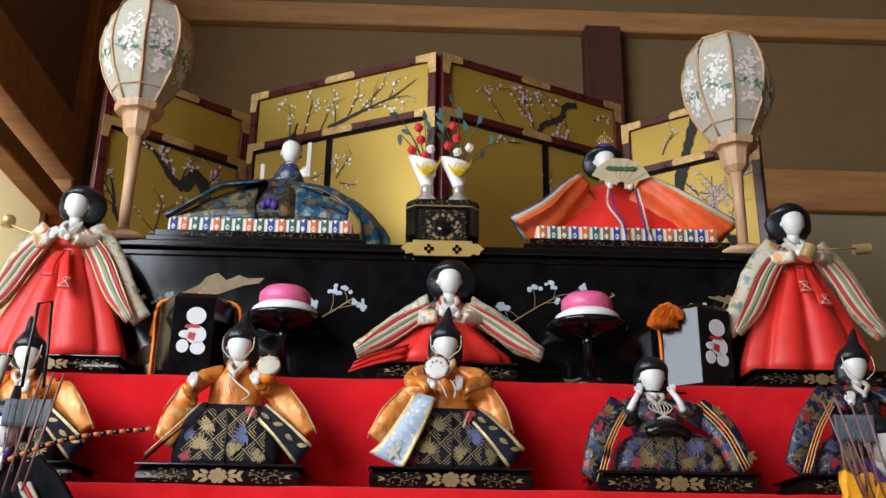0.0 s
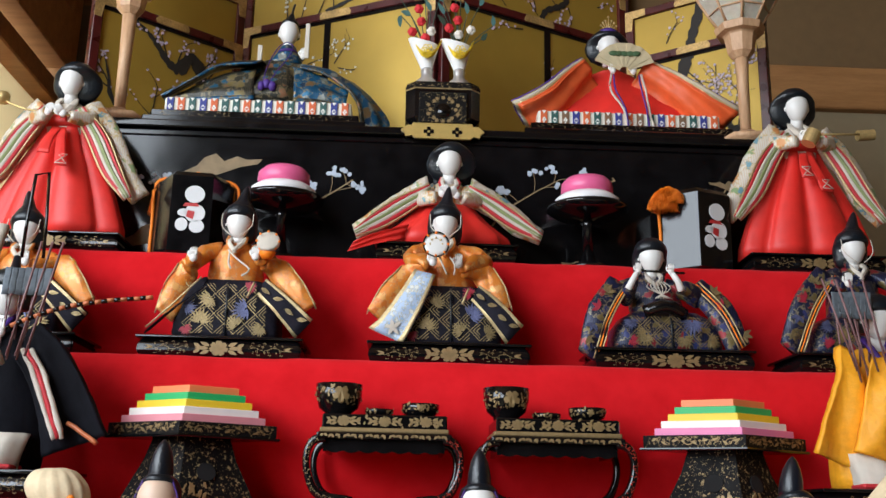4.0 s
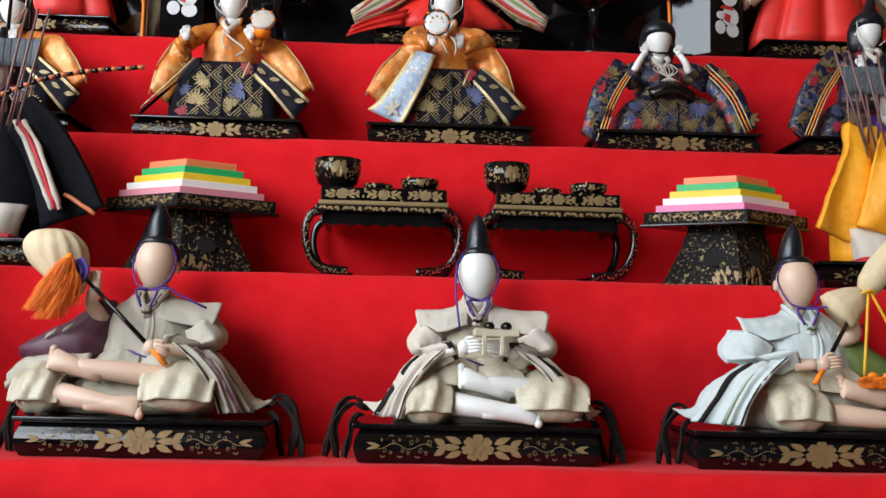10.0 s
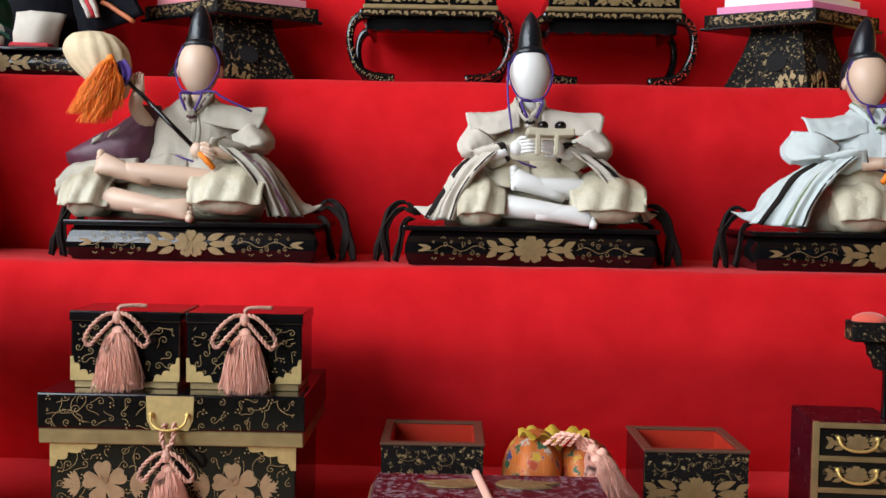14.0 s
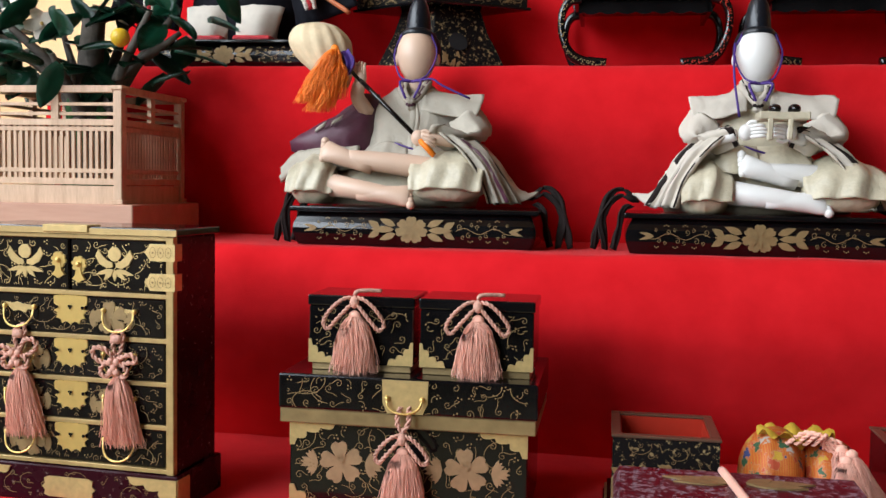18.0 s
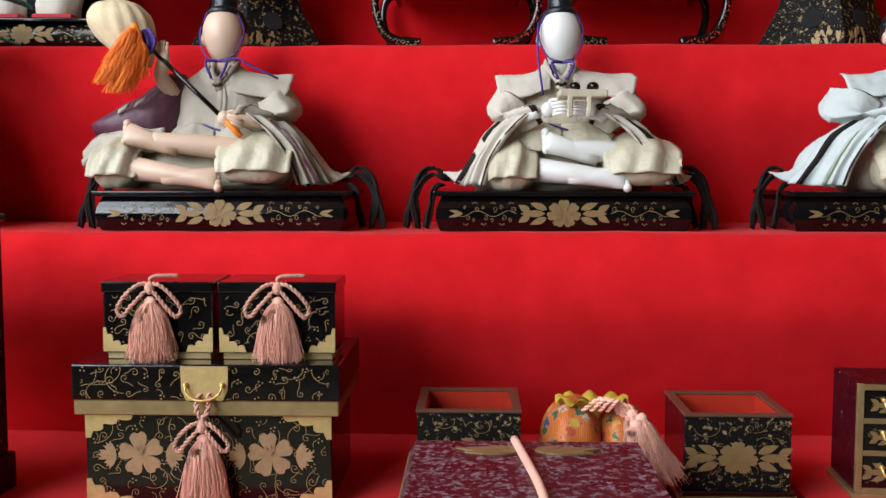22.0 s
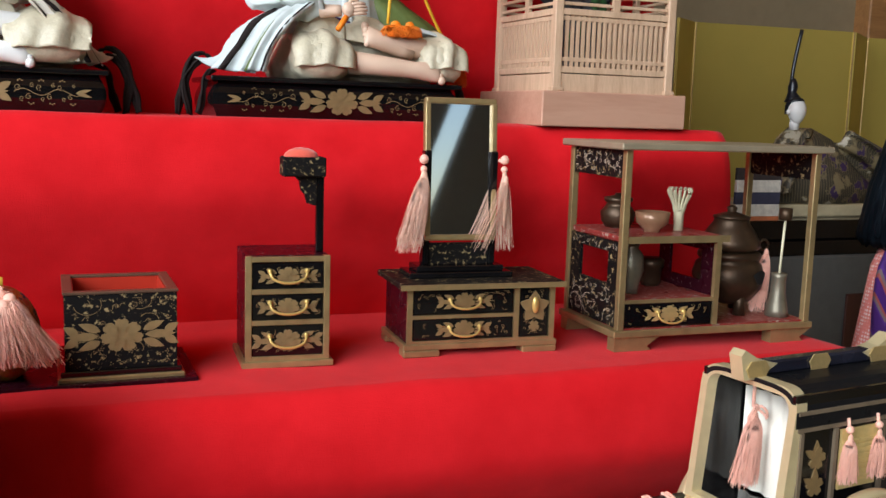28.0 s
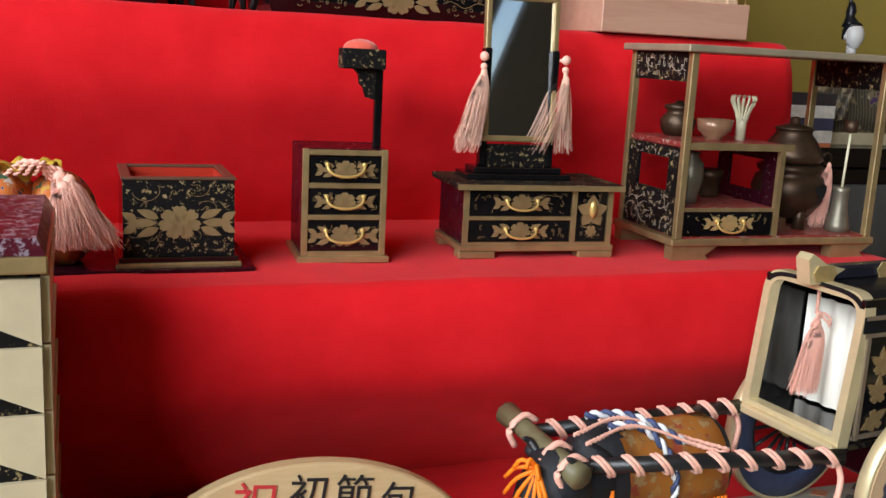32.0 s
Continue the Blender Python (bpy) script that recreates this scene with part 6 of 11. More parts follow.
def throne(cx, seed):
    T = thing("tatami_dais", "striped tatami dais on a black lacquer base", "dais", (cx, 1.305, 1.668), 0, "tatami daises")
    part("base_plate", box(B(), -0.182, 0.182, -0.093, 0.09, 0, 0.013, 0.0015), LACQ, T)
    part("base_board", box(B(), -0.170, 0.170, -0.085, 0.085, 0.013, 0.026, 0.0015), LACQ, T)
    bm = scrolls(B(), -0.16, 0.16, 0.015, 0.024, 40, front(-0.085), seed, 0.006, 0.0006)
    part("gold_vine", bm, GOLD_DULL, T)
    part("cushion", box(B(), -0.156, 0.156, -0.062, 0.08, 0.026, 0.058, 0.004, 2), plain("ivory_silk_%d" % seed, (0.74, 0.70, 0.60), 0.6, var=0.08, scale=300), T, "ivory silk tatami")
    dyes = {"O": (0.66, 0.13, 0.04), "B": (0.035, 0.045, 0.24), "G": (0.03, 0.10, 0.09), "N": (0.20, 0.11, 0.06)}
    mats = {q: plain("band_dye_%d_%s" % (seed, q), c, 0.65, var=0.15, scale=300) for q, c in dyes.items()}
    white = plain("band_white_%d" % seed, (0.80, 0.78, 0.72), 0.6, var=0.06)
    for k, q in enumerate("BOGBOGGOGBOGBOGBO" if seed == 11 else "OGNBOGNBONGBONGBO"):
        u = -0.1456 + 0.0182 * k
        P = part("dyed_stripe", box(B(), u - 0.0056, u + 0.0056, -0.0642, -0.0610, 0.0275, 0.0565), mats[q], T)
        b2, f2 = B(), front(-0.0642)
        plate(b2, [(u - 0.0036, 0.0562), (u, 0.0505), (u + 0.0036, 0.0562)], 0.0006, f2)
        if k % 2:
            for v0, v1 in ((0.0340, 0.0375), (0.0415, 0.0450)):
                plate(b2, [(u - 0.0042, 0.0395), (u, v0 if v0 < 0.038 else v1), (u + 0.0042, 0.0395), (u, v1 if v0 < 0.038 else v0)], 0.0006, f2)
        else:
            for du, dv in ((-0.0021, 0), (0.0021, 0), (0, -0.0030), (0, 0.0030)):
                plate(b2, [(u + du - 0.0018, 0.0395 + dv), (u + du, 0.0395 + dv - 0.0025), (u + du + 0.0018, 0.0395 + dv), (u + du, 0.0395 + dv + 0.0025)], 0.0006 + layer(), f2)
        part("white_diamond", b2, white, P)


throne(-0.3365, 11)
throne(0.291, 12)


def pedestal():
    T = thing("offering_stand", "black lacquer offering stand with gold feet and a round hole", "offering stand", (-0.027, 1.262, 1.668))
    part("foot", box(B(), -0.050, 0.050, -0.058, 0.046, 0.0, 0.012, 0.002), BRASS, T, "gold foot")
    part("body", box(B(), -0.040, 0.040, -0.056, 0.040, 0.012, 0.068, 0.002), LACQ_SPECK, T)
    # flat black disc drawn in place of the shaded inside of the hole
    part("hole_rim", lathe(B(), [(0.013, 0), (0.013, 0.001)], 20), LACQ, T)
    T.children[-1].matrix_basis = pose(0.0, -0.0561, 0.034, 90)
    bm = B()
    for q in range(16):
        a = 2 * math.pi * q / 16
        flower(bm, 0.021 * math.cos(a) * (1.25 if q % 2 else 1), 0.036 + 0.021 * math.sin(a), 0.0034, front(-0.0562), 5, 0, a, 0, 0.0004, 0.4)
    part("gold_flower_ring", bm, GOLD_DULL, T)
    for nm, rows, mat in (("tray", ((0.052, 0.015), (0.062, 0.025), (0.062, 0.075)), LACQ), ("tray_edge", ((0.0625, 0.075), (0.0625, 0.0775)), GOLD_TRIM), ("tray_rim", ((0.062, 0.0775), (0.063, 0.081), (0.060, 0.089)), LACQ_SPECK)):
        part(nm, loft(B(), [[Vector((q * a, q * b * 0.82, z)) for a, b in ((-1, -0.7), (-0.75, -1), (0.75, -1), (1, -0.7), (1, 0.7), (0.75, 1), (-0.75, 1), (-1, 0.7))] for q, z in rows], True, True, 0, False), mat, T)
    SILVER = plain("bright_silver", (0.78, 0.78, 0.78), 0.28, 0.75, 0.08)
    WPAPER = plain("white_fold_paper", (0.84, 0.82, 0.80), 0.7, var=0.06, scale=60)
    MIZU = plain("gold_paper_cord", (0.85, 0.58, 0.03), 0.32, 0.4, 0.25, 500, 0.4)
    for k, s in enumerate((-1, 1)):
        V = thing("sake_vase", "silver vase in a white paper cone with gold cord and flowers", "vase", (-0.027 + s * 0.028, 1.262, 1.757), 0, "flower vases", 0, 0)
        V.scale = (1, 1, 1.2)
        part("body", lathe(B(), [(0.014, 0), (0.0185, 0.004), (0.0197, 0.011), (0.0170, 0.018), (0.0105, 0.0225), (0.0095, 0.028), (0.0105, 0.034), (0.0080, 0.038)], 26), SILVER, V, "polished silver body")
        rings = [[Vector((r * math.cos(a) - 0.0022 * j, r * math.sin(a) * 0.7, z + dz * math.cos(a - math.pi) * (1 if math.cos(a) < 0 else 0.4))) for a in [2 * math.pi * i / 26 for i in range(26)]] for j, (r, z, dz) in enumerate(((0.0085, 0.034, 0), (0.0150, 0.050, 0.001), (0.0215, 0.064, 0.003), (0.0275, 0.076, 0.008)))]
        part("paper_cone", loft(B(), rings, True, False), WPAPER, V, "folded white paper cone")
        bm = B()
        for j in range(4):
            w, z = 0.0215 - 0.0022 * j, 0.072 - 0.003 * j
            twist(bm, spline([(-w - 0.004, -0.006, z + 0.010), (-w * 0.72, -0.015, z - 0.008), (0.0, -0.020 - 0.0012 * j, z - 0.016), (w * 0.80, -0.016, z - 0.008), (w + 0.003, -0.006, z + 0.010)], 12), 0.0013)
        for q in range(6):
            a = q * math.pi / 3
            twist(bm, [(0.0058 * math.cos(a) + 0.0045 * math.cos(a + t), -0.0245, 0.0575 + 0.0050 * math.sin(a) + 0.0045 * math.sin(a + t)) for t in [2 * math.pi * i / 14 for i in range(15)]], 0.0010)
        part("gold_cord", bm, MIZU, V, "gold paper cord knotted in a rosette")
        rnd = random.Random(k + 3)
        RED, WHT, GRN, TEAL = (plain("%s_paper_%d" % (nm, k), c, 0.7, var=0.2, scale=200) for nm, c in (("red", (0.60, 0.02, 0.03)), ("white", (0.74, 0.68, 0.60)), ("green", (0.03, 0.06, 0.04)), ("teal", (0.07, 0.17, 0.16))))
        blooms = ((-0.0165, 0.130, 0), (-0.012, 0.110, 0), (-0.027, 0.093, 0), (0.006, 0.095, 1), (-0.004, 0.084, 0)) if s < 0 else ((-0.010, 0.134, 0), (-0.004, 0.114, 0), (-0.019, 0.101, 0), (-0.002, 0.091, 1), (0.019, 0.099, 1))
        for q, (x, z, wh) in enumerate(blooms):
            bm = B()
            for p in range(6):
                an = 2 * math.pi * p / 6 + q
                ball(bm, (x + 0.0042 * math.cos(an), -0.008 + 0.0014 * (p % 2), z + 0.0036 * math.sin(an)), (0.0044, 0.0036, 0.0040), 8, 6)
            ball(bm, (x, -0.010, z), (0.0046, 0.0036, 0.0042), 8, 6)
            part("paper_flower", bm, WHT if wh else RED, V)
            part("stem", tube(B(), spline([(0, 0, 0.06), (x * 0.6, -0.002, 0.06 + (z - 0.06) * 0.6), (x, -0.006, z)], 4), 0.0009, 4), GRN, V)
        tips = ((-0.052, 0.148, 2.8), (-0.048, 0.118, 4.4), (-0.030, 0.118, 2.6), (0.004, 0.126, 1.8), (-0.006, 0.140, 1.4), (0.020, 0.148, 1.2)) if s < 0 else ((-0.012, 0.170, 1.6), (0.000, 0.150, 1.3), (0.034, 0.138, 1.0), (0.057, 0.106, 1.3), (0.036, 0.084, 0.5), (-0.030, 0.142, 2.2), (-0.028, 0.122, 1.9), (0.012, 0.124, 1.5), (-0.026, 0.104, 2.0))
        for q, (x, z, a) in enumerate(tips):
            st = part("stem", tube(B(), spline([(0, 0, 0.06), (x * 0.55, -0.004, 0.06 + (z - 0.06) * 0.65), (x, -0.008, z)], 4), 0.0009, 4), GRN, V)
            part("paper_leaf", leaf(B(), x, z, a, rnd.uniform(0.017, 0.022), 0.0085, lambda u, v, h, x=x: Vector((u, -0.008 - h + 0.25 * (u - x), v)), 0, 0.0010, 0.3), TEAL if q % 4 else GRN, st)


pedestal()


# ---- second row: boxes and rice-cake stands ----
def hex_box(cx, cy, rz, seed):
    T = thing("hexagonal_box", "tall hexagonal black lacquer box with an orange cord", "box", (cx, cy, 1.42), rz, "hexagonal boxes")
    h = 0.116
    part("body", lathe(B(), [(0.056, 0), (0.060, 0.004), (0.060, h)], 6, smooth=False), LACQ, T)
    part("lid", lathe(B(), [(0.060, h), (0.060, h + 0.004), (0.052, h + 0.012), (0.010, h + 0.016)], 6, smooth=False), LACQ, T)
    f = front(-0.060 * math.cos(math.pi / 6) - 0.0003)
    bm = B()
    for (u, v, a, b) in ((0.004, 0.091, 0.0145, 0.0135), (0.006, 0.062, 0.015, 0.014), (-0.012, 0.044, 0.009, 0.010), (0.010, 0.042, 0.011, 0.010), (-0.010, 0.062, 0.009, 0.006)):
        plate(bm, [(u + a * math.cos(t), v + b * math.sin(t)) for t in [2 * math.pi * i / 20 for i in range(20)]], 0.0008, f)
    part("painted_figure", bm, plain("white_relief_%d" % seed, (0.70, 0.70, 0.70), 0.5, var=0.08), T, "plain rounded white painted shapes")
    bm = B()
    plate(bm, [(-0.012, 0.072), (0.012, 0.072), (0.009, 0.077), (-0.009, 0.077)], 0.0012, f)
    plate(bm, [(-0.006, 0.056), (0.004, 0.052), (0.006, 0.064), (-0.004, 0.066)], 0.0012, f)
    part("painted_scarf", bm, plain("red_paint_%d" % seed, (0.5, 0.03, 0.03), 0.5, var=0.1), T)
    bm = B()
    for a in (0.0, math.pi):
        x, y = 0.062 * math.cos(a), 0.062 * math.sin(a)
        tube(bm, spline([(x, y, 0), (x, y, h * 0.5), (x, y, h + 0.004), (x * 0.5, y * 0.5, h + 0.016), (0, 0, h + 0.018)], 4), 0.0026, 7)
    part("orange_cord", bm, ORANGE_SILK, T, "orange braided cord")
    bm = B()
    sx = -1 if seed == 2 else 1
    bow_cord(bm, 0, 0, h + 0.020, 0.018, 0.003)
    [tassel(bm, sx * 0.066, -0.016, h + 0.010, 0.034, 0.026, 90, seed), tassel(bm, sx * 0.060, -0.022, h + 0.012, 0.026, 0.028, 70, 8), tassel(bm, 0.062, 0.0, h + 0.012, 0.026, 0.022, 50, 9)] if seed == 2 else tassel(bm, -0.062, 0.006, h - 0.004, 0.04, 0.008, 30, seed)
    part("orange_tassel", bm, ORANGE_SILK, T)


hex_box(-0.405, 1.155, 6, 1)
hex_box(0.365, 1.155, 22, 2)


def rice_cake_stand(cx, cy):
    T = thing("rice_cake_stand", "black lacquer pedestal stand with a pink and white rice cake", "cake stand", (cx, cy, 1.42), 0, "rice cake stands")
    part("foot", lathe(B(), [(0.034, 0), (0.034, 0.004), (0.012, 0.014), (0.008, 0.030)], 24), LACQ, T)
    part("stem", lathe(B(), [(0.008, 0.030), (0.0075, 0.070), (0.012, 0.078)], 16), LACQ, T)
    part("plate", lathe(B(), [(0.012, 0.076), (0.050, 0.086), (0.062, 0.094), (0.062, 0.099), (0.050, 0.099)], 36), LACQ, T)
    C = thing("rice_cake", "round rice cake, glossy pink over white, on the stand", "rice cake", (cx, cy, 1.42 + 0.099), 0, "rice cakes")
    part("white_layer", lathe(B(), [(0.046, 0), (0.051, 0.004), (0.049, 0.012), (0.040, 0.019)], 32), plain("white_plaster_cake", (0.82, 0.80, 0.80), 0.4, var=0.04) if cx < 0 else bpy.data.materials["white_plaster_cake"], C)
    part("pink_layer", lathe(B(), [(0.036, 0.019), (0.040, 0.026), (0.039, 0.038), (0.031, 0.046), (0.014, 0.048)], 32), plain("pink_cake", (0.78, 0.13, 0.30), 0.35, var=0.05) if cx < 0 else bpy.data.materials["pink_cake"], C, "glossy pink layer")


rice_cake_stand(-0.270, 1.135)
rice_cake_stand(0.196, 1.135)


# ---- fourth row: diamond cakes and dining tables ----
def diamond_cakes(cx, shift, first):
    cy = 0.868
    T = thing("diamond_stand", "black lacquer diamond tray on a flared foot with round holes", "cake stand", (cx, cy, 1.068), 0, "diamond cake stands")
    W, D = 0.097, 0.056
    s = shift

    def ring(k, z):
        return [Vector((-W * k, 0, z)), Vector((s * k, -D * k, z)), Vector((W * k, 0, z)), Vector((s * k, D * k, z))]

    part("flared_foot", loft(B(), [ring(k, z) for k, z in ((0.80, 0.0), (0.67, 0.024), (0.55, 0.046), (0.46, 0.071))], True, True, 0, False), LACQ_SPECK, T)
    for sg in (-1, 1):
        # on each front face: a round hole and a patch of gold cloud with leaves
        def face(u, v, h, sg=sg):
            k = 0.80 - 0.34 * (v / 0.071) * (1.12 - 0.12 * v / 0.071)
            a, b = Vector((sg * W * k, 0, v)), Vector((s * k, -D * k, v))
            d = b - a
            nr = Vector((d.y, -d.x, 0)).normalized()
            nr = nr if nr.y < 0 else -nr
            return a + d * u + nr * (0.0012 + h)

        # the hole's shaded inside is put on as a dark plate
        bm = B()
        plate(bm, [(0.60 + 0.150 * math.cos(t), 0.034 + 0.0098 * math.sin(t)) for t in [2 * math.pi * i / 20 for i in range(20)]], 0.0010, face)
        part("round_hole", bm, bpy.data.materials["hole_shade_black"], T)
        bm = B()
        rnd = random.Random(31 + sg + first)
        for _ in range(16):
            leaf(bm, rnd.uniform(0.62, 0.95), rnd.uniform(0.002, 0.018), 1.57 + rnd.uniform(-0.2, 0.2), rnd.uniform(0.004, 0.009), 0.05, lambda u, v, h: face(u, v, h + 0.0002))
        for _ in range(46):
            u, v = rnd.uniform(0.12, 0.95), rnd.uniform(0.003, 0.060)
            if math.hypot((u - 0.60) / 0.16, (v - 0.034) / 0.0105) > 1.1:
                for q in range(3):
                    dot(bm, min(0.97, max(0.04, u + rnd.uniform(-0.04, 0.04))), v + rnd.uniform(-0.002, 0.002), rnd.uniform(0.0006, 0.0014), lambda a, b, h, u=u: face(u + (a - u) * 12 if abs(a - u) < 0.004 else a, b, h), 0.0003)
        part("gold_leaf_spray", bm, GOLD_DULL, T)
    part("tray_flange", loft(B(), [ring(k, z) for k, z in ((1.035, 0.0705), (1.05, 0.0718), (1.04, 0.0735))], True, True, 0, False), LACQ, T)
    part("tray", loft(B(), [ring(k, z) for k, z in ((0.985, 0.0735), (1.0, 0.0745), (1.0, 0.0875), (0.97, 0.088))], True, True, 0, False), LACQ_SPECK, T)
    bm = B()
    for sg in (-1, 1):
        a, b = Vector((sg * W, 0, 0)), Vector((s, -D, 0))

        def to3(u, v, h, a=a, b=b):
            d = (b - a)
            nr = Vector((d.y, -d.x, 0)).normalized()
            nr = nr if nr.y < 0 else -nr
            return a + d.normalized() * u + nr * (0.0003 + h) + Vector((0, 0, v))

        ln = (b - a).length
        scrolls(bm, 0.006, ln - 0.006, 0.0762, 0.0862, 34, to3, 77 + sg, 0.0055, 0.0010)
        for q in range(9):
            leaf(bm, 0.010 + (ln - 0.024) * q / 8, 0.081, (0.5, -0.6, 0.2)[q % 3], 0.008, 0.0026, to3)
    part("gold_vine", bm, GOLD_DULL, T)
    cols = [("pink", (0.80, 0.22, 0.42) if not first else (0.72, 0.26, 0.30)), ("white", (0.86, 0.80, 0.76)), ("yellow", (0.86, 0.58, 0.03)), ("green", (0.02, 0.42, 0.13)), ("orange", (0.88, 0.23, 0.08))]
    C = thing("diamond_cake", "stack of five diamond rice cakes in pink, white, yellow, green, orange", "rice cake", (cx, cy, 1.068 + 0.088), 0, "diamond rice cakes")
    for i, (nm, c) in enumerate(cols):
        k = 0.86 - 0.085 * i
        z0, z1 = 0.0085 * i, 0.0085 * (i + 1)
        bm = B()
        loft(bm, [[Vector((-W * k, 0, z)), Vector((s * k, -D * k, z)), Vector((W * k, 0, z)), Vector((s * k, D * k, z))] for z in (z0, z1)], True, True, 0, False)
        bmesh.ops.bevel(bm, geom=bm.edges[:], offset=0.0005, segments=1, affect="EDGES")
        part(nm + "_layer", bm, plain(nm + "_cake_%d" % first, c, 0.5, var=0.05, scale=80), C)


diamond_cakes(-0.319, -0.003, 1)
diamond_cakes(0.304, 0.006, 0)

def dining_table(cx):
    cy = 0.868
    T = thing("dining_table", "small black lacquer table with gold strewn edge and bowed legs", "table", (cx, cy, 1.068), 0, "small dining tables")
    w, d = 0.140, 0.100
    part("upper_tray", box(B(), -w / 2, w / 2, -d / 2, d / 2, 0.084, 0.100, 0.0015), LACQ, T)
    part("gold_moulding", box(B(), -w / 2 - 0.002, w / 2 + 0.002, -d / 2 - 0.002, d / 2 + 0.002, 0.080, 0.0850, 0.0012, 2), GOLD_DULL, T, "worn gold moulding")
    part("top_board", box(B(), -w / 2 - 0.006, w / 2 + 0.006, -d / 2 - 0.005, d / 2 + 0.005, 0.072, 0.080, 0.0030, 2), LACQ, T)
    f = front(-d / 2)
    rnd = random.Random(int(cx * 1000))
    bm = B()
    for k in range(3):
        peony(bm, -0.046 + 0.046 * k, 0.0925, 0.0105, f)
    for _ in range(34):
        leaf(bm, rnd.uniform(-w / 2 + 0.003, w / 2 - 0.008), rnd.uniform(0.0865, 0.0985), rnd.uniform(0, 6.28), rnd.uniform(0.003, 0.006), 0.0024, f)
    part("gold_flower_spray", bm, GOLD_DULL, T)
    bm = B()
    f2 = front(-d / 2 - 0.005)
    for k in range(17):
        u = -w / 2 + 0.003 + (w - 0.006) * k / 16
        leaf(bm, u, 0.0775, -0.5 - 0.5 * (k % 3), 0.0055, 0.0030, f2)
        leaf(bm, u, 0.0772, 3.6 + 0.4 * (k % 2), 0.0050, 0.0028, f2)
    part("gold_edge_leaves", bm, GOLD_DULL, T)
    bm = B()
    n = 60
    low = [(-w / 2 + 0.006 + (w - 0.012) * i / n, 0.0600 - 0.0026 * abs(math.sin(math.pi * i / 8.6))) for i in range(n + 1)]
    plate(bm, low + [(w / 2 - 0.006, 0.0725), (-w / 2 + 0.006, 0.0725)], 0.0035, front(-d / 2 + 0.008))
    part("apron", bm, LACQ, T, "scalloped black apron")
    for sx in (-1, 1):
        part("side_apron", box(B(), sx * (w / 2 - 0.004) - 0.002, sx * (w / 2 - 0.004) + 0.002, -d / 2 + 0.006, d / 2 - 0.006, 0.059, 0.0725), LACQ, T)
        for sy in (-1, 1):
            # flat bowed leg: thick at the shoulder, thin at the ankle, with a foot turned inwards
            cen = spline([(0.066, 0.074), (0.078, 0.0705), (0.0845, 0.060), (0.0855, 0.044), (0.0815, 0.028), (0.074, 0.015), (0.062, 0.0085), (0.050, 0.0062), (0.038, 0.0050)], 4)
            cen = [(p.x, p.y) for p in [Vector((a[0], a[1], 0)) for a in cen]]
            m = len(cen)
            rings = []
            for i, (u, v) in enumerate(cen):
                a, b = cen[max(i - 1, 0)], cen[min(i + 1, m - 1)]
                L = math.hypot(b[0] - a[0], b[1] - a[1])
                nx, nz = -(b[1] - a[1]) / L, (b[0] - a[0]) / L
                t = i / (m - 1)
                hw = 0.0052 - 0.0016 * math.sin(math.pi * min(1, t * 1.5)) + (0.0010 if t > 0.8 else 0)
                dp = 0.0056
                rings.append([Vector((sx * (u + nx * hw * c), sy * (d / 2 - 0.003) + dp * e, max(0.0004, v + nz * hw * c))) for c, e in ((-1, -0.7), (-0.6, -1), (0.6, -1), (1, -0.7), (1, 0.7), (0.6, 1), (-0.6, 1), (-1, 0.7))])
            G = part("leg", loft(B(), rings, True, True, 0, True), LACQ, T)
            if sy < 0:
                bm = B()
                fl = front(-d / 2 + 0.003 - 0.0056)
                for i in range(2, m - 1):
                    u, v = cen[i]
                    for _ in range(3):
                        leaf(bm, sx * (u + rnd.uniform(-0.0025, 0.0025)), v + rnd.uniform(-0.0025, 0.0025), rnd.uniform(0, 6.28), rnd.uniform(0.0012, 0.0026), 0.0010, fl)
                part("leaf_sprinkle", bm, GOLD_DULL if sx < 0 else RED_LAC, G)
    for nm, x, r, h, lab in (("soup_bowl", -0.055, 0.0265, 0.037, "deep black lacquer bowl with gold flowers"), ("small_dish", -0.008, 0.0165, 0.009, "shallow black lacquer dish"), ("lidded_bowl", 0.040, 0.0215, 0.016, "low black lacquer bowl with a gold crest")):
        b = thing(nm, lab + ", on the small table", "bowl", (cx + x, cy - 0.012, 1.068 + 0.100), 0, nm + "s")
        part("bowl", lathe(B(), [(r * 0.55, 0), (r * 0.58, h * 0.1), (r * 0.85, h * 0.25), (r, h * 0.6), (r * 1.02, h), (r * 0.96, h), (r * 0.90, h * 0.6), (r * 0.3, h * 0.3)], 26), LACQ, b)
        bm = B()

        def wall(u, v, q, r=r, h=h):
            t = v / h
            k = 0.60 + 1.0 * (t - 0.1) if t < 0.35 else 0.85 + 0.6 * (t - 0.25) if t < 0.5 else 1.0 + 0.02 * (t - 0.5)
            a = u / r
            return Vector((math.sin(a), -math.cos(a), 0)) * (r * min(k, 1.02) + 0.0004 + q) + Vector((0, 0, v))

        if h > 0.012:
            flower(bm, 0.004 if h > 0.03 else 0.0, h * 0.62, h * 0.27, wall, 5)
        for q in range(int(60 * h / 0.037)):
            leaf(bm, rnd.uniform(-1.3, 1.3) * r, rnd.uniform(0.30, 0.88) * h, rnd.uniform(0, 6.28), rnd.uniform(0.003, 0.0055), 0.0020, wall, 0, 0.0002)
        part("gold_flower", bm, GOLD_DULL, b)


dining_table(-0.096)
dining_table(0.099)


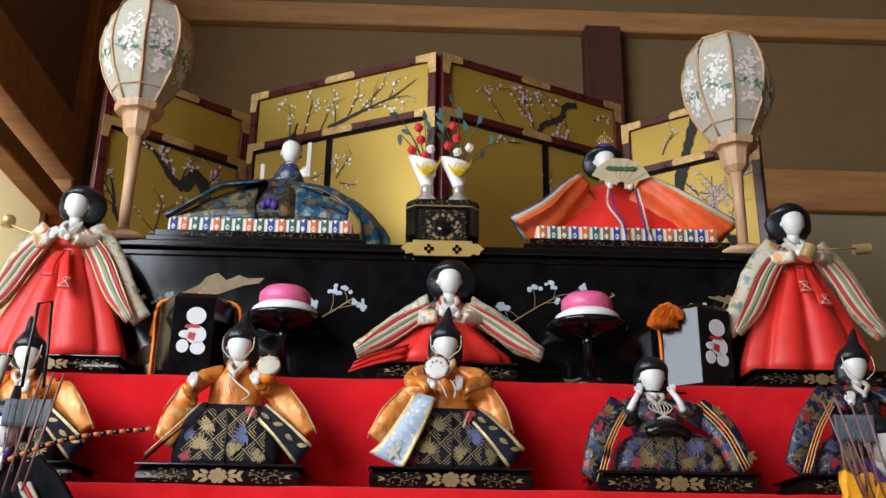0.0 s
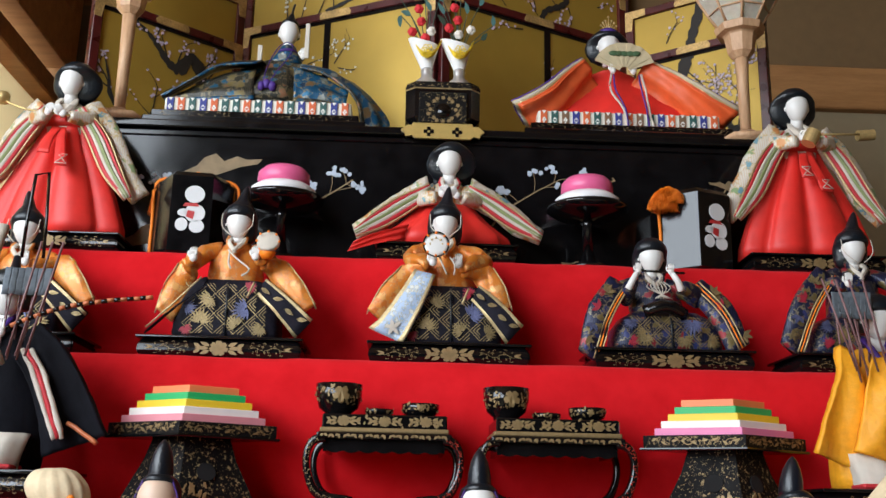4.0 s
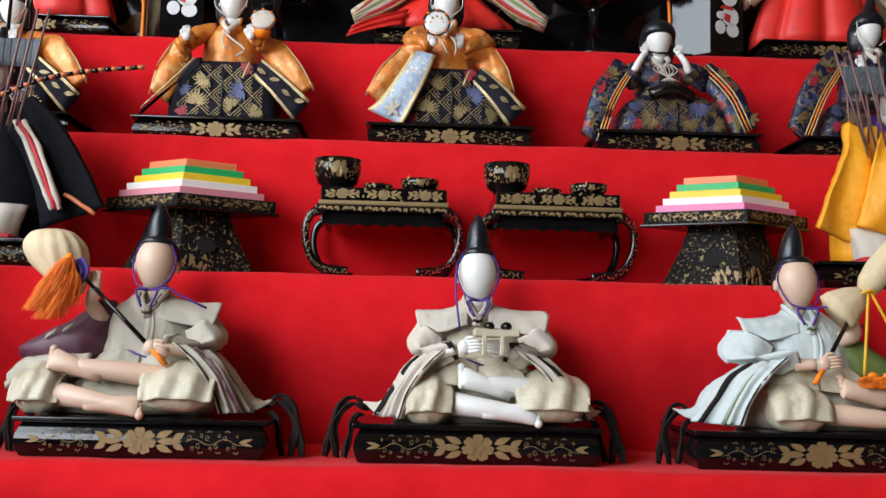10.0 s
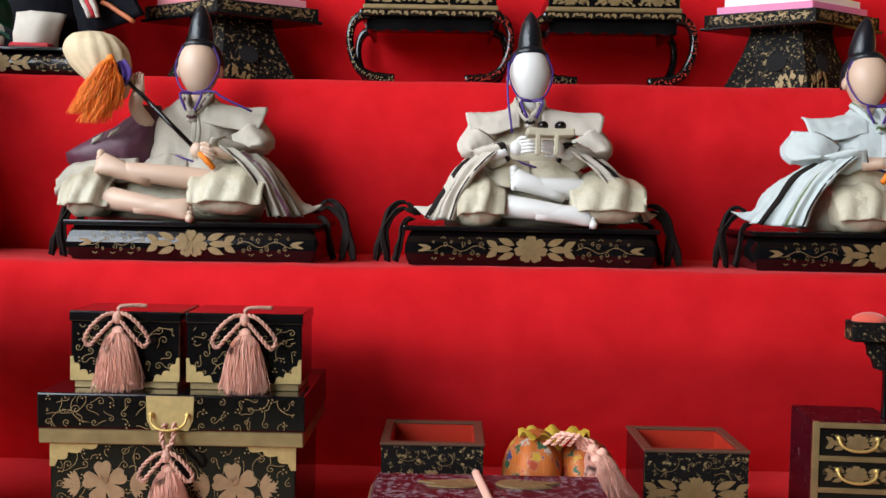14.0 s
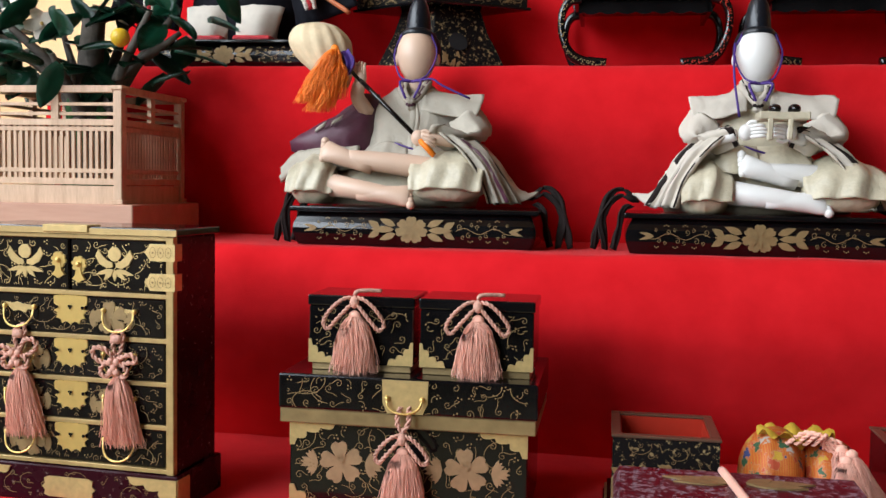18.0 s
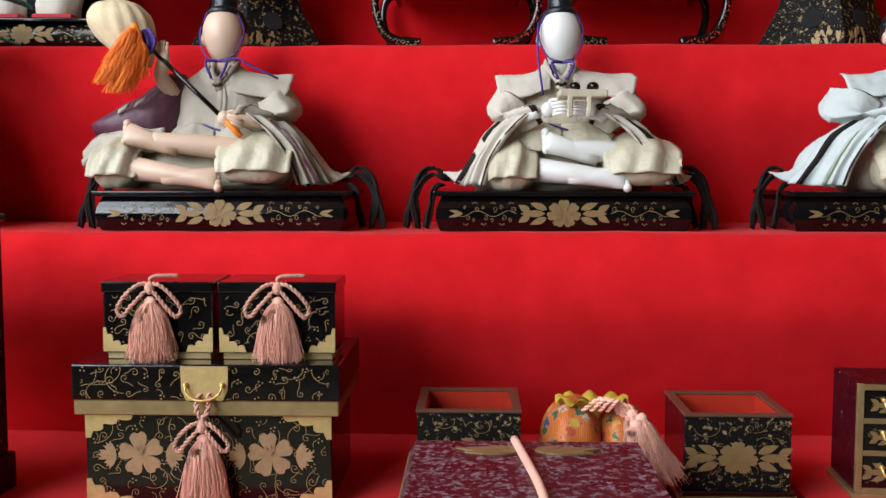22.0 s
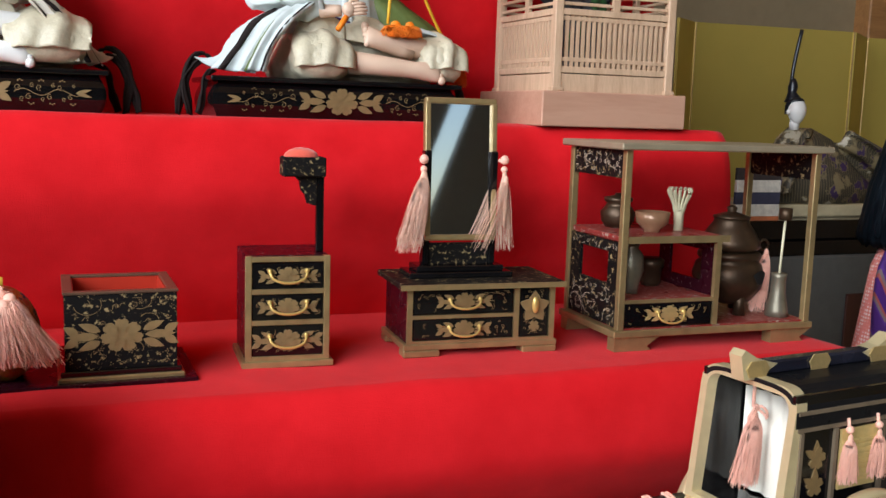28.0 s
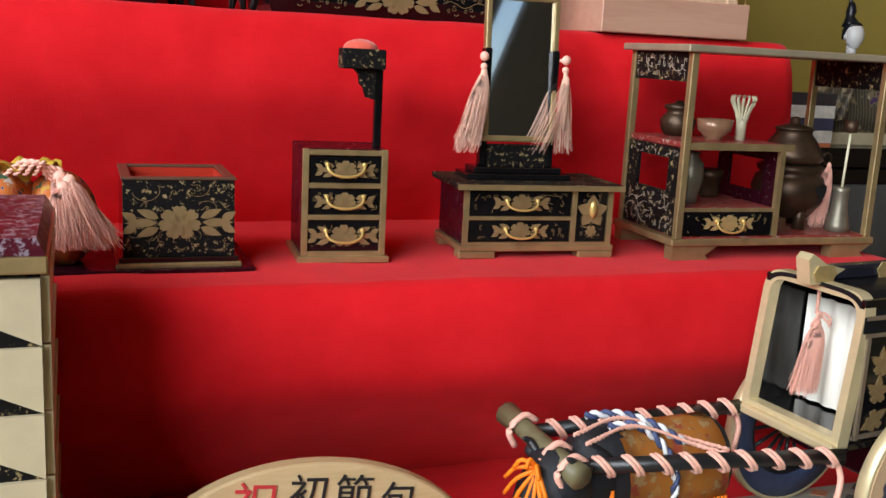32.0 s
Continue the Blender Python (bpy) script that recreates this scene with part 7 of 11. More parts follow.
# ---- fifth row: the two potted trees ----
def planter(cx, cy, kind):
    z0 = 0.887
    T = thing("planter_base", "low plain wooden block under the fenced tree", "plinth", (cx, cy, z0), 0, "tree plinths")
    part("block", box(B(), -0.082, 0.082, -0.074, 0.074, 0, 0.034, 0.001), wood("pinkish_board_%d" % kind, (0.55, 0.31, 0.21), (0.45, 0.23, 0.15), 5, axis="X"), T)
    F = thing("tree_fence", "square pale wooden lattice fence with corner posts", "fence", (cx, cy, z0 + 0.034), 0, "tree fences")
    w, h = 0.064, 0.106
    for sx in (-1, 1):
        for sy in (-1, 1):
            part("post", box(B(), sx * w - 0.0042, sx * w + 0.0042, sy * w - 0.0042, sy * w + 0.0042, 0.003, h, 0.0006), WOODP, F)
            part("post_foot", box(B(), sx * w - 0.006, sx * w + 0.006, sy * w - 0.006, sy * w + 0.006, 0, 0.004, 0.0006), WOODP, F)
            part("post_cap", box(B(), sx * w - 0.0058, sx * w + 0.0058, sy * w - 0.0058, sy * w + 0.0058, h, h + 0.004, 0.0006), WOODP, F)
    slat = None
    for side in range(4):
        R = Matrix.Rotation(math.pi / 2 * side, 4, "Z")
        for z, t, dp in ((0.0085, 0.0085, 0.0022), (0.021, 0.003, 0.003), (0.031, 0.002, 0.0015), (0.070, 0.002, 0.0015), (0.076, 0.003, 0.003), (0.084, 0.0015, 0.0015), (0.093, 0.0015, 0.0015), (h + 0.0008, 0.0032, 0.0042)):
            part("rail", box(B(), -w + 0.0044, w - 0.0044, -w - dp, -w + dp, z - t, z + t, 0.0003, 1, 0, R), WOODP, F)
        part("short_post", box(B(), -0.004, 0.004, -w - 0.0022, -w + 0.0022, 0.079, h - 0.003, 0.0003, 1, 0, R), WOODP, F)
        for k in range(19):
            u = -w + 0.0105 + (2 * w - 0.021) * k / 18
            if slat is None:
                slat = part("slat", box(B(), -0.0015, 0.0015, -0.0013, 0.0013, 0.0235, 0.0735), WOODP, F)
                slat.matrix_basis = R @ pose(u, -w, 0)
            else:
                s2 = slat.copy()
                scene.collection.objects.link(s2)
                s2.parent = F
                s2.matrix_basis = R @ pose(u, -w, 0)
    BARK = plain("mossy_bark_%d" % kind, (0.10, 0.085, 0.07) if kind == 1 else (0.060, 0.058, 0.066), 0.85, var=0.6, scale=90, bmp=0.6)
    MOSS = plain("green_moss_%d" % kind, (0.03, 0.11, 0.03), 0.9, var=0.5, scale=200, bmp=0.5)
    tr = thing("orange_tree" if kind == 1 else "cherry_tree", "small artificial orange tree with glossy leaves and yellow fruit" if kind == 1 else "small artificial cherry tree with pale pink silk blossom", "tree", (cx, cy, z0 + 0.034))
    rnd = random.Random(kind * 5 + 1)
    part("soil", lathe(B(), [(0.05, 0.001), (0.045, 0.012), (0.02, 0.02)], 18), MOSS, tr)
    part("trunk", tube(B(), spline([(0, 0, 0.01), (0.004, 0, 0.06), (-0.004, 0.004, 0.12), (0.004, 0.0, 0.19)], 6), 0.0165, 11, taper=[1.15 - 0.5 * i / 18 for i in range(19)]), BARK, tr)
    ends = []
    limbs = []
    for k in range(9):
        a = 2 * math.pi * k / 9 + rnd.uniform(-0.3, 0.3)
        z1 = rnd.uniform(0.06, 0.11)
        L = rnd.uniform(0.07, 0.115)
        e = Vector((L * math.cos(a), L * 0.6 * math.sin(a), z1 + rnd.uniform(0.05, 0.12)))
        limbs.append(part("limb", tube(B(), spline([(0.008 * math.cos(a), 0.008 * math.sin(a), z1 - 0.05), (0.03 * math.cos(a), 0.02 * math.sin(a), z1 + 0.02), tuple(e)], 5), 0.0088, 8, taper=[1.15 - 0.085 * i for i in range(11)]), BARK, tr))
        ends += [e, e * 0.75 + Vector((0, 0, 0.03)), e * 0.5 + Vector((0, 0, 0.05))]
        bm = B()
        ball(bm, (0.018 * math.cos(a), 0.014 * math.sin(a) - 0.004, z1 - 0.005), (0.006, 0.005, 0.016), 8, 5)
        part("moss_patch", bm, MOSS, limbs[-1])
    if kind == 1:
        LEAF = plain("glossy_leaf", (0.006, 0.060, 0.030), 0.28, var=0.45, scale=60)
        for k in range(96):
            e = rnd.choice(ends)
            p = e + Vector((rnd.gauss(0, 0.030), rnd.gauss(0, 0.024), rnd.gauss(0.0, 0.030)))
            p.z = max(p.z, 0.128)
            bm = B()
            L, wd = rnd.uniform(0.040, 0.056), rnd.uniform(0.021, 0.028)
            rows = []
            for i in range(6):
                t = i / 5
                ww = wd * 0.5 * math.sin(math.pi * min(0.97, 0.06 + t * 0.93)) ** 0.7
                dz = -0.006 * t * t
                rows.append([Vector((-ww, L * t, dz + 0.003)), Vector((0, L * t, dz)), Vector((ww, L * t, dz + 0.003))])
            loft(bm, rows, False, False)
            bm.transform(Matrix.Translation(p) @ Euler((rnd.uniform(-1.0, 0.6), rnd.uniform(-0.6, 0.6), rnd.uniform(0, 6.28))).to_matrix().to_4x4())
            bmesh.ops.solidify(bm, geom=bm.faces[:], thickness=0.0004)
            part("leaf", bm, LEAF, tr)
        for k, p in enumerate(((0.062, -0.058, 0.155), (-0.03, -0.05, 0.20), (0.02, -0.06, 0.225), (0.05, 0.03, 0.21))):
            part("fruit", ball(B(), p, 0.0088, 16, 10), plain("yellow_fruit_%d" % k, (0.78, 0.50, 0.03), 0.4, var=0.12, scale=200, bmp=0.1), tr, "small yellow orange")
        pet, pc = plain("cream_petal", (0.80, 0.72, 0.62), 0.6, var=0.08), [(-0.012, -0.066, 0.168), (-0.07, -0.04, 0.150), (0.0, -0.05, 0.24), (-0.04, -0.06, 0.185)]
    else:
        pet = plain("pale_pink_petal", (0.86, 0.50, 0.50), 0.6, var=0.28, scale=50)
        pc = []
        for k in range(120):
            e = rnd.choice(ends)
            p = e + Vector((rnd.gauss(0, 0.024), rnd.gauss(0, 0.022), rnd.gauss(0.012, 0.028)))
            pc.append((p.x, p.y, max(0.115, p.z)))
    STAM = plain("stamen_gold_%d" % kind, (0.70, 0.48, 0.15), 0.6)
    for p in pc:
        bm = B()
        n = 5 if kind == 1 else 6
        M = Matrix.Translation(p) @ Euler((rnd.uniform(0.6, 2.2), rnd.uniform(-0.5, 0.5), rnd.uniform(-0.9, 0.9))).to_matrix().to_4x4()
        for q in range(n):
            a = 2 * math.pi * q / n
            rows = []
            R = 0.0150 if kind == 1 else rnd.uniform(0.011, 0.016)
            for i in range(4):
                t = i / 3
                ww = R * (0.42 if kind == 1 else 0.34) * math.sin(math.pi * (0.12 + 0.72 * t))
                c = Vector((math.cos(a), math.sin(a), 0)) * R * t
                sd = Vector((-math.sin(a), math.cos(a), 0)) * ww
                up = Vector((0, 0, (0.007 if kind == 1 else 0.012) * t * t + (0.0025 if q % 2 else 0)))
                rows.append([c - sd + up, c + up * 0.8, c + sd + up])
            loft(bm, rows, False, False)
        bm.transform(M)
        fl = part("blossom", bm, pet, tr, smooth=True)
        part("stamen", ball(B(), M @ Vector((0, 0, 0.003)), 0.0018 if kind == 1 else 0.0012, 6, 4), STAM, fl)


planter(-0.641, 0.686, 1)
planter(0.590, 0.686, 2)


# ---- the dolls: each one plain mesh ----
def sheet(bm, cs, sv, th=0.0016, folds=2.0, amp=0.002, mi=0, n=12, edge=None):
    """A hanging strip of cloth: centres along its length and half-width vectors across it."""
    cs, sv = [Vector(c) for c in cs], [Vector(s) for s in sv]
    rings = []
    for i, (c, s) in enumerate(zip(cs, sv)):
        d = cs[min(i + 1, len(cs) - 1)] - cs[max(i - 1, 0)]
        nr = s.cross(d)
        nr = nr.normalized() if nr.length > 1e-9 else Vector((0, -1, 0))
        if nr.y > 0:
            nr = -nr
        up, dn = [], []
        for k in range(n + 1):
            t = -1 + 2 * k / n
            o = amp * math.sin(folds * math.pi * t + i * 0.35)
            up.append(c + s * t + nr * (o + th))
            dn.append(c + s * t + nr * (o - th))
        rings.append(up + dn[::-1])
    start = len(bm.faces)
    loft(bm, rings, True, True, mi)
    if edge is not None:
        bm.faces.ensure_lookup_table()
        per = 2 * n + 2
        for i in range(len(rings) - 1):
            for k in (0, 1, n - 2, n - 1):
                bm.faces[start + i * per + k].material_index = edge
    return bm


def drape(bm, rows, mi=0, th=0.0009, fold=0.0, waves=2.0, phase=0.0, n=5):
    """A draped cloth through a net of points; gives back its upper face for hems to follow."""
    net = [spline(r, n) for r in rows]
    cols = [spline([r[j] for r in net], n) for j in range(len(net[0]))]
    nu, nv = len(cols[0]), len(cols)
    P = [[cols[j][i].copy() for j in range(nv)] for i in range(nu)]
    N = []
    for i in range(nu):
        N.append([])
        for j in range(nv):
            a = P[min(i + 1, nu - 1)][j] - P[max(i - 1, 0)][j]
            b = P[i][min(j + 1, nv - 1)] - P[i][max(j - 1, 0)]
            c = a.cross(b)
            c = c.normalized() if c.length > 1e-12 else Vector((0, -1, 0))
            N[-1].append(-c if c.y > 0.02 else c)
    for i in range(nu):
        for j in range(nv):
            t = j / (nv - 1)
            P[i][j] += N[i][j] * fold * (0.35 + 0.65 * i / (nu - 1)) * math.sin(2 * math.pi * waves * t + phase + 0.8 * i / nu)
    loft(bm, [[p + q * th for p, q in zip(P[i], N[i])] + [p - q * th for p, q in zip(P[i], N[i])][::-1] for i in range(nu)], True, True, mi)
    return P, N, th


def hem(bm, face, j0, j1, mi, lift=0.0005, across=False):
    """A band sewn on a draped cloth, over a run of its columns (or rows)."""
    P, N, th = face
    if across:
        P, N = [list(r) for r in zip(*P)], [list(r) for r in zip(*N)]
    m = len(P[0])
    j0, j1 = int(j0 * (m - 1) + 0.5), max(int(j0 * (m - 1) + 0.5) + 1, int(j1 * (m - 1) + 0.5))
    loft(bm, [[p + q * (th + lift) for p, q in zip(P[i][j0:j1 + 1], N[i][j0:j1 + 1])] + [p - q * (th + lift) for p, q in zip(P[i][j0:j1 + 1], N[i][j0:j1 + 1])][::-1] for i in range(len(P))], True, True, mi)


def path(pts, n=4):
    return spline(pts, n)


def lerp_sides(a, b, n):
    a, b = Vector(a), Vector(b)
    return [a.lerp(b, i / (n - 1)) for i in range(n)]


def flap(bm, pts, s0, s1, mi=0, th=0.0016, folds=2.0, amp=0.002, edge=None, n=12):
    cs = path(pts, 4)
    return sheet(bm, cs, lerp_sides(s0, s1, len(cs)), th, folds, amp, mi, n, edge)


def mound(bm, secs, mi=0, n=30, pleats=0, depth=0.0, sq=1.0):
    """Body of cloth: (z, cx, cy, rx, ry) sections, with pleats round it."""
    rings = []
    for z, cx, cy, rx, ry in secs:
        ring = []
        for i in range(n):
            a = 2 * math.pi * i / n
            k = 1 + depth * math.cos(pleats * a) if pleats else 1
            ca, sa = math.cos(a), math.sin(a)
            ca, sa = math.copysign(abs(ca) ** sq, ca), math.copysign(abs(sa) ** sq, sa)
            ring.append(Vector((cx + rx * k * ca, cy + ry * k * sa, z)))
        rings.append(ring)
    return loft(bm, rings, True, True, mi)


def head(bm, c, rx, rz, mi=0):
    rings = []
    for j in range(11):
        a = -1.48 + 2.96 * j / 10
        w = math.cos(a) ** 0.88 * (1.0 if a > 0 else 1.0 - 0.22 * math.sin(-a))
        rings.append([Vector((c[0] + rx * w * math.cos(t), c[1] + rx * 0.96 * w * math.sin(t) - 0.10 * rx * (a < 0) * math.sin(-a), c[2] + rz * math.sin(a))) for t in [2 * math.pi * i / 18 for i in range(18)]])
    loft(bm, rings, True, True, mi)
    for s in (-1, 1):
        ball(bm, (c[0] + s * rx * 0.98, c[1] + rx * 0.15, c[2] - rz * 0.08), (rx * 0.14, rx * 0.25, rz * 0.22), 8, 6, mi)
    tube(bm, [(c[0], c[1] + rx * 0.15, c[2] - rz * 0.6), (c[0], c[1] + rx * 0.25, c[2] - rz * 1.45)], rx * 0.52, 12, mi)


def hair_mass(bm, c, rx, rz, secs, mi=0, n=32):
    """Dressed hair round a head: rows of (height, half-width, front, back) in head radii."""
    rings = []
    for zz, w, f, b in secs:
        mid, half = (b + f) / 2, (b - f) / 2
        ring = []
        for i in range(n):
            a = 2 * math.pi * i / n
            k = 1 + 0.012 * math.sin(9 * a + zz * 5)
            ring.append(Vector((c[0] + rx * w * k * math.cos(a), c[1] + rx * (mid + half * k * math.sin(a)), c[2] + rz * zz)))
        rings.append(ring)
    return loft(bm, rings, True, True, mi)


WIDE_HAIR = [(-1.15, 0.8, 0.45, 1.2), (-0.95, 1.5, 0.22, 1.2), (-0.55, 1.9, 0.05, 1.2), (-0.1, 2.05, -0.08, 1.25), (0.22, 1.98, -0.30, 1.25), (0.42, 1.85, -0.70, 1.25), (0.56, 1.65, -0.98, 1.22), (0.74, 1.45, -0.98, 1.2), (0.95, 1.15, -0.85, 1.1), (1.14, 0.8, -0.6, 0.9), (1.24, 0.35, -0.2, 0.5)]
BOB_HAIR = [(-1.15, 0.9, 0.05, 1.0), (-1.0, 1.22, -0.12, 1.15), (-0.6, 1.36, -0.22, 1.25), (-0.1, 1.40, -0.30, 1.28), (0.16, 1.38, -0.44, 1.28), (0.32, 1.36, -0.95, 1.26), (0.48, 1.32, -1.04, 1.25), (0.7, 1.22, -1.0, 1.2), (0.95, 0.95, -0.82, 1.0), (1.12, 0.6, -0.5, 0.7), (1.2, 0.2, -0.1, 0.3)]
SHORT_HAIR = [(-0.25, 0.98, 0.30, 1.0), (0.0, 1.04, 0.05, 1.06), (0.4, 1.05, -0.10, 1.1), (0.62, 0.98, -0.25, 1.05), (0.8, 0.88, -0.66, 1.0), (0.98, 0.62, -0.55, 0.8), (1.08, 0.3, -0.2, 0.4)]


def peaked_cap(bm, c, rx, rz, mi, lean, tall=2.35, wide=1.12, fold=0.5):
    """Soft black court cap that rises to a bent point."""
    rings = []
    for zz, w, d in ((0.52, 1.0, 0.92), (0.66, 1.03, 0.95), (0.9, 0.98, 0.9), (1.12, 0.78, 0.72), (1.35, 0.52, 0.5), (1.35 + (tall - 1.35) * 0.5, 0.34, 0.40), (1.35 + (tall - 1.35) * 0.85, 0.18, 0.26), (tall, 0.05, 0.10)):
        t = max(0.0, zz - 0.7)
        rings.append([Vector((c[0] + lean * rx * t + rx * w * wide * math.cos(a), c[1] + rx * (0.10 + fold * 0.25 * t) + rx * d * wide * math.sin(a), c[2] + rz * zz)) for a in [2 * math.pi * i / 20 for i in range(20)]])
    return loft(bm, rings, True, True, mi)


def fold_sleeve(bm, pts, sides, thick, mi=0, lining=None, folds=3.0, amp=0.12, n=20):
    """A soft flat sleeve: an oval section carried along a line, creased lengthwise."""
    cs = path(pts, 4)
    k = len(cs)
    m = len(sides) - 1
    rings = []
    for i, c in enumerate(cs):
        u = i / (k - 1) * m
        j = min(int(u), m - 1)
        s = Vector(sides[j]).lerp(Vector(sides[j + 1]), u - j)
        th = thick[j] + (thick[j + 1] - thick[j]) * (u - j)
        d = Vector(cs[min(i + 1, k - 1)]) - Vector(cs[max(i - 1, 0)])
        nr = s.cross(d)
        nr = nr.normalized() if nr.length > 1e-9 else Vector((0, -1, 0))
        ring = []
        for q in range(n):
            a = 2 * math.pi * q / n
            w = 1 + amp * math.sin(folds * a + i * 0.5)
            ring.append(Vector(c) + s * math.cos(a) * w + nr * th * math.sin(a) * w)
        rings.append(ring)
    loft(bm, rings, True, True, mi)
    return bm


def limb(bm, pts, r, mi=0, taper=None, n=9):
    sp = path(pts, 4)
    k = len(sp)
    tp = [taper[0] + (taper[1] - taper[0]) * i / (k - 1) for i in range(k)] if taper else None
    tube(bm, sp, r, n, mi, tp)


def hand(bm, c, mi=0, s=1.0, d=(0, 0, 1)):
    d = Vector(d).normalized()
    c = Vector(c)
    ball(bm, c, (0.0058 * s, 0.0042 * s, 0.0066 * s), 12, 8, mi)
    w = d.cross(Vector((0, -1, 0)))
    w = w.normalized() if w.length > 1e-6 else Vector((1, 0, 0))
    for k in range(4):
        a = c + w * (k - 1.5) * 0.0027 * s + d * 0.003 * s + Vector((0, -0.0012, 0))
        tube(bm, path([a, a + d * 0.007 * s + Vector((0, -0.0012, 0)), a + d * (0.0135 - 0.0012 * abs(k - 1.5)) * s + Vector((0, 0.0008, -0.001))], 3), 0.00165 * s, 6, mi, [1.0] * 4 + [0.9, 0.8, 0.6])
    tube(bm, path([c - w * 0.004 * s, c - w * 0.0075 * s + d * 0.004 * s, c - w * 0.0068 * s + d * 0.009 * s], 3), 0.0017 * s, 6, mi)


def foot(bm, c, direction, mi=0, s=1.0):
    d = Vector(direction).normalized()
    up = Vector((0, -0.85, 0.5))
    up -= d * d.dot(up)
    up.normalize()
    rings = []
    side = d.cross(up)
    for t, w, h in ((-1.0, 0.0070, 0.0070), (-0.5, 0.0074, 0.0076), (-0.1, 0.0078, 0.0080), (0.2, 0.0084, 0.0086), (0.5, 0.0092, 0.0078), (0.8, 0.0106, 0.0064), (1.0, 0.0108, 0.0050), (1.08, 0.0088, 0.0032)):
        rings.append([Vector(c) + d * 0.024 * t * s + (side * math.cos(a) * w + up * math.sin(a) * h) * s for a in [2 * math.pi * i / 16 for i in range(16)]])
    loft(bm, rings, True, True, mi)
    for k in range(5):
        ball(bm, Vector(c) + d * (0.0272 - 0.0011 * (4 - k)) * s + side * (k - 2) * 0.0046 * s, (0.0029 + 0.00028 * k) * s, 10, 8, mi)


def finish(name, bm, mats, label, category, loc, rz=0.0, group="", wr=0.0010, skip=(), fine=()):
    """Adds small creases to the cloth and stands the doll at its place."""
    if fine:
        ed = {e for f in bm.faces if f.material_index in fine for e in f.edges}
        bmesh.ops.subdivide_edges(bm, edges=list(ed), cuts=1, use_grid_fill=True)
        bm.normal_update()
        cloth = {v for f in bm.faces if f.material_index in fine for v in f.verts}
        for v in cloth:
            p = Vector((v.co.x * 46 + v.co.z * 12, v.co.y * 40, v.co.z * 17))
            a = 1 - abs(noise.noise(p + Vector((3, 8, 1)))) * 2.2
            b = 1 - abs(noise.noise(p * 2.3 + Vector((6, 2, 9)))) * 2.2
            v.co += v.normal * (0.0010 * max(0.0, a) ** 3 + 0.0006 * max(0.0, b) ** 2 - 0.0004)
    done = set()
    for f in bm.faces:
        if f.material_index in skip:
            done.update(f.verts)
    for v in bm.verts:
        if v not in done:
            p = v.co * 60
            v.co += Vector((noise.noise(p), noise.noise(p + Vector((7, 1, 3))), noise.noise(p + Vector((2, 9, 4))))) * wr
    ob = part(name, bm, mats)
    ob.matrix_basis = pose(*loc, 0, 0, rz)
    return tagged(ob, label, category, group)


SKIN = plain("flesh_lacquer", (0.66, 0.46, 0.34), 0.42, var=0.06, scale=30)
HAIR = plain("black_silk_hair", (0.005, 0.008, 0.012), 0.33, var=0.5, scale=250, bmp=0.4)
BLACKC = plain("black_cap_cloth", (0.007, 0.009, 0.014), 0.30, var=0.4, scale=300, bmp=0.25)
PURPLE = plain("purple_cord", (0.06, 0.02, 0.20), 0.6, var=0.25, scale=300)
IVORY = plain("ivory_robe_cloth", (0.44, 0.395, 0.32), 0.8, var=0.10, scale=120, bmp=0.25)
WHITEC = plain("white_robe_cloth", (0.59, 0.53, 0.45), 0.8, var=0.08, scale=120, bmp=0.25)
BLUEW = plain("bluish_robe_cloth", (0.56, 0.61, 0.60), 0.8, var=0.08, scale=120, bmp=0.25)
CREAMC = plain("cream_brocade_cloth", (0.54, 0.48, 0.35), 0.45, var=0.14, scale=260, bmp=0.3)
DARKB = plain("dark_brown_braid", (0.018, 0.012, 0.011), 0.8, var=0.4, scale=300, bmp=0.5, spec=0.2)
PLUMC = plain("plum_silk", (0.09, 0.025, 0.045), 0.5, var=0.3, scale=120, bmp=0.3)
GREENC = plain("olive_silk", (0.12, 0.16, 0.04), 0.6, var=0.3, scale=120, bmp=0.3)
ORANGE_B = brocade("orange_silk_brocade", (0.66, 0.20, 0.025), [(0.74, 0.27, 0.04), (0.70, 0.34, 0.10), (0.58, 0.15, 0.02)], 90, 0.32, 0.2)
NAVY_B = plain("navy_black_silk", (0.010, 0.009, 0.016), 0.75, var=0.5, scale=220, bmp=0.3, spec=0.2)
BLUE_B = brocade("blue_flower_brocade", (0.008, 0.010, 0.030), [(0.03, 0.04, 0.14), (0.15, 0.11, 0.04), (0.008, 0.010, 0.030), (0.26, 0.02, 0.03)], 75, 0.38, 0.25)
PALE_B = brocade("pale_blue_brocade", (0.36, 0.46, 0.62), [(0.50, 0.58, 0.68), (0.60, 0.60, 0.55), (0.28, 0.40, 0.58)], 160, 0.5, 0.1)
GOLDTH = plain("gold_thread_edge", (0.55, 0.42, 0.22), 0.45, 0.5, 0.35, 300, 0.4)
REDSILK = plain("red_hakama_silk", (0.72, 0.025, 0.018), 0.5, var=0.15, scale=40, bmp=0.15)
WHITE_B = brocade("white_gold_brocade", (0.62, 0.58, 0.50), [(0.55, 0.24, 0.08), (0.16, 0.32, 0.38), (0.66, 0.62, 0.54), (0.24, 0.34, 0.16), (0.66, 0.56, 0.40)], 62, 0.42, 0.15)
EMP_B = brocade("black_gold_brocade", (0.020, 0.022, 0.020), [(0.17, 0.13, 0.05), (0.015, 0.09, 0.16), (0.26, 0.12, 0.06), (0.03, 0.03, 0.025)], 60, 0.42, 0.25)
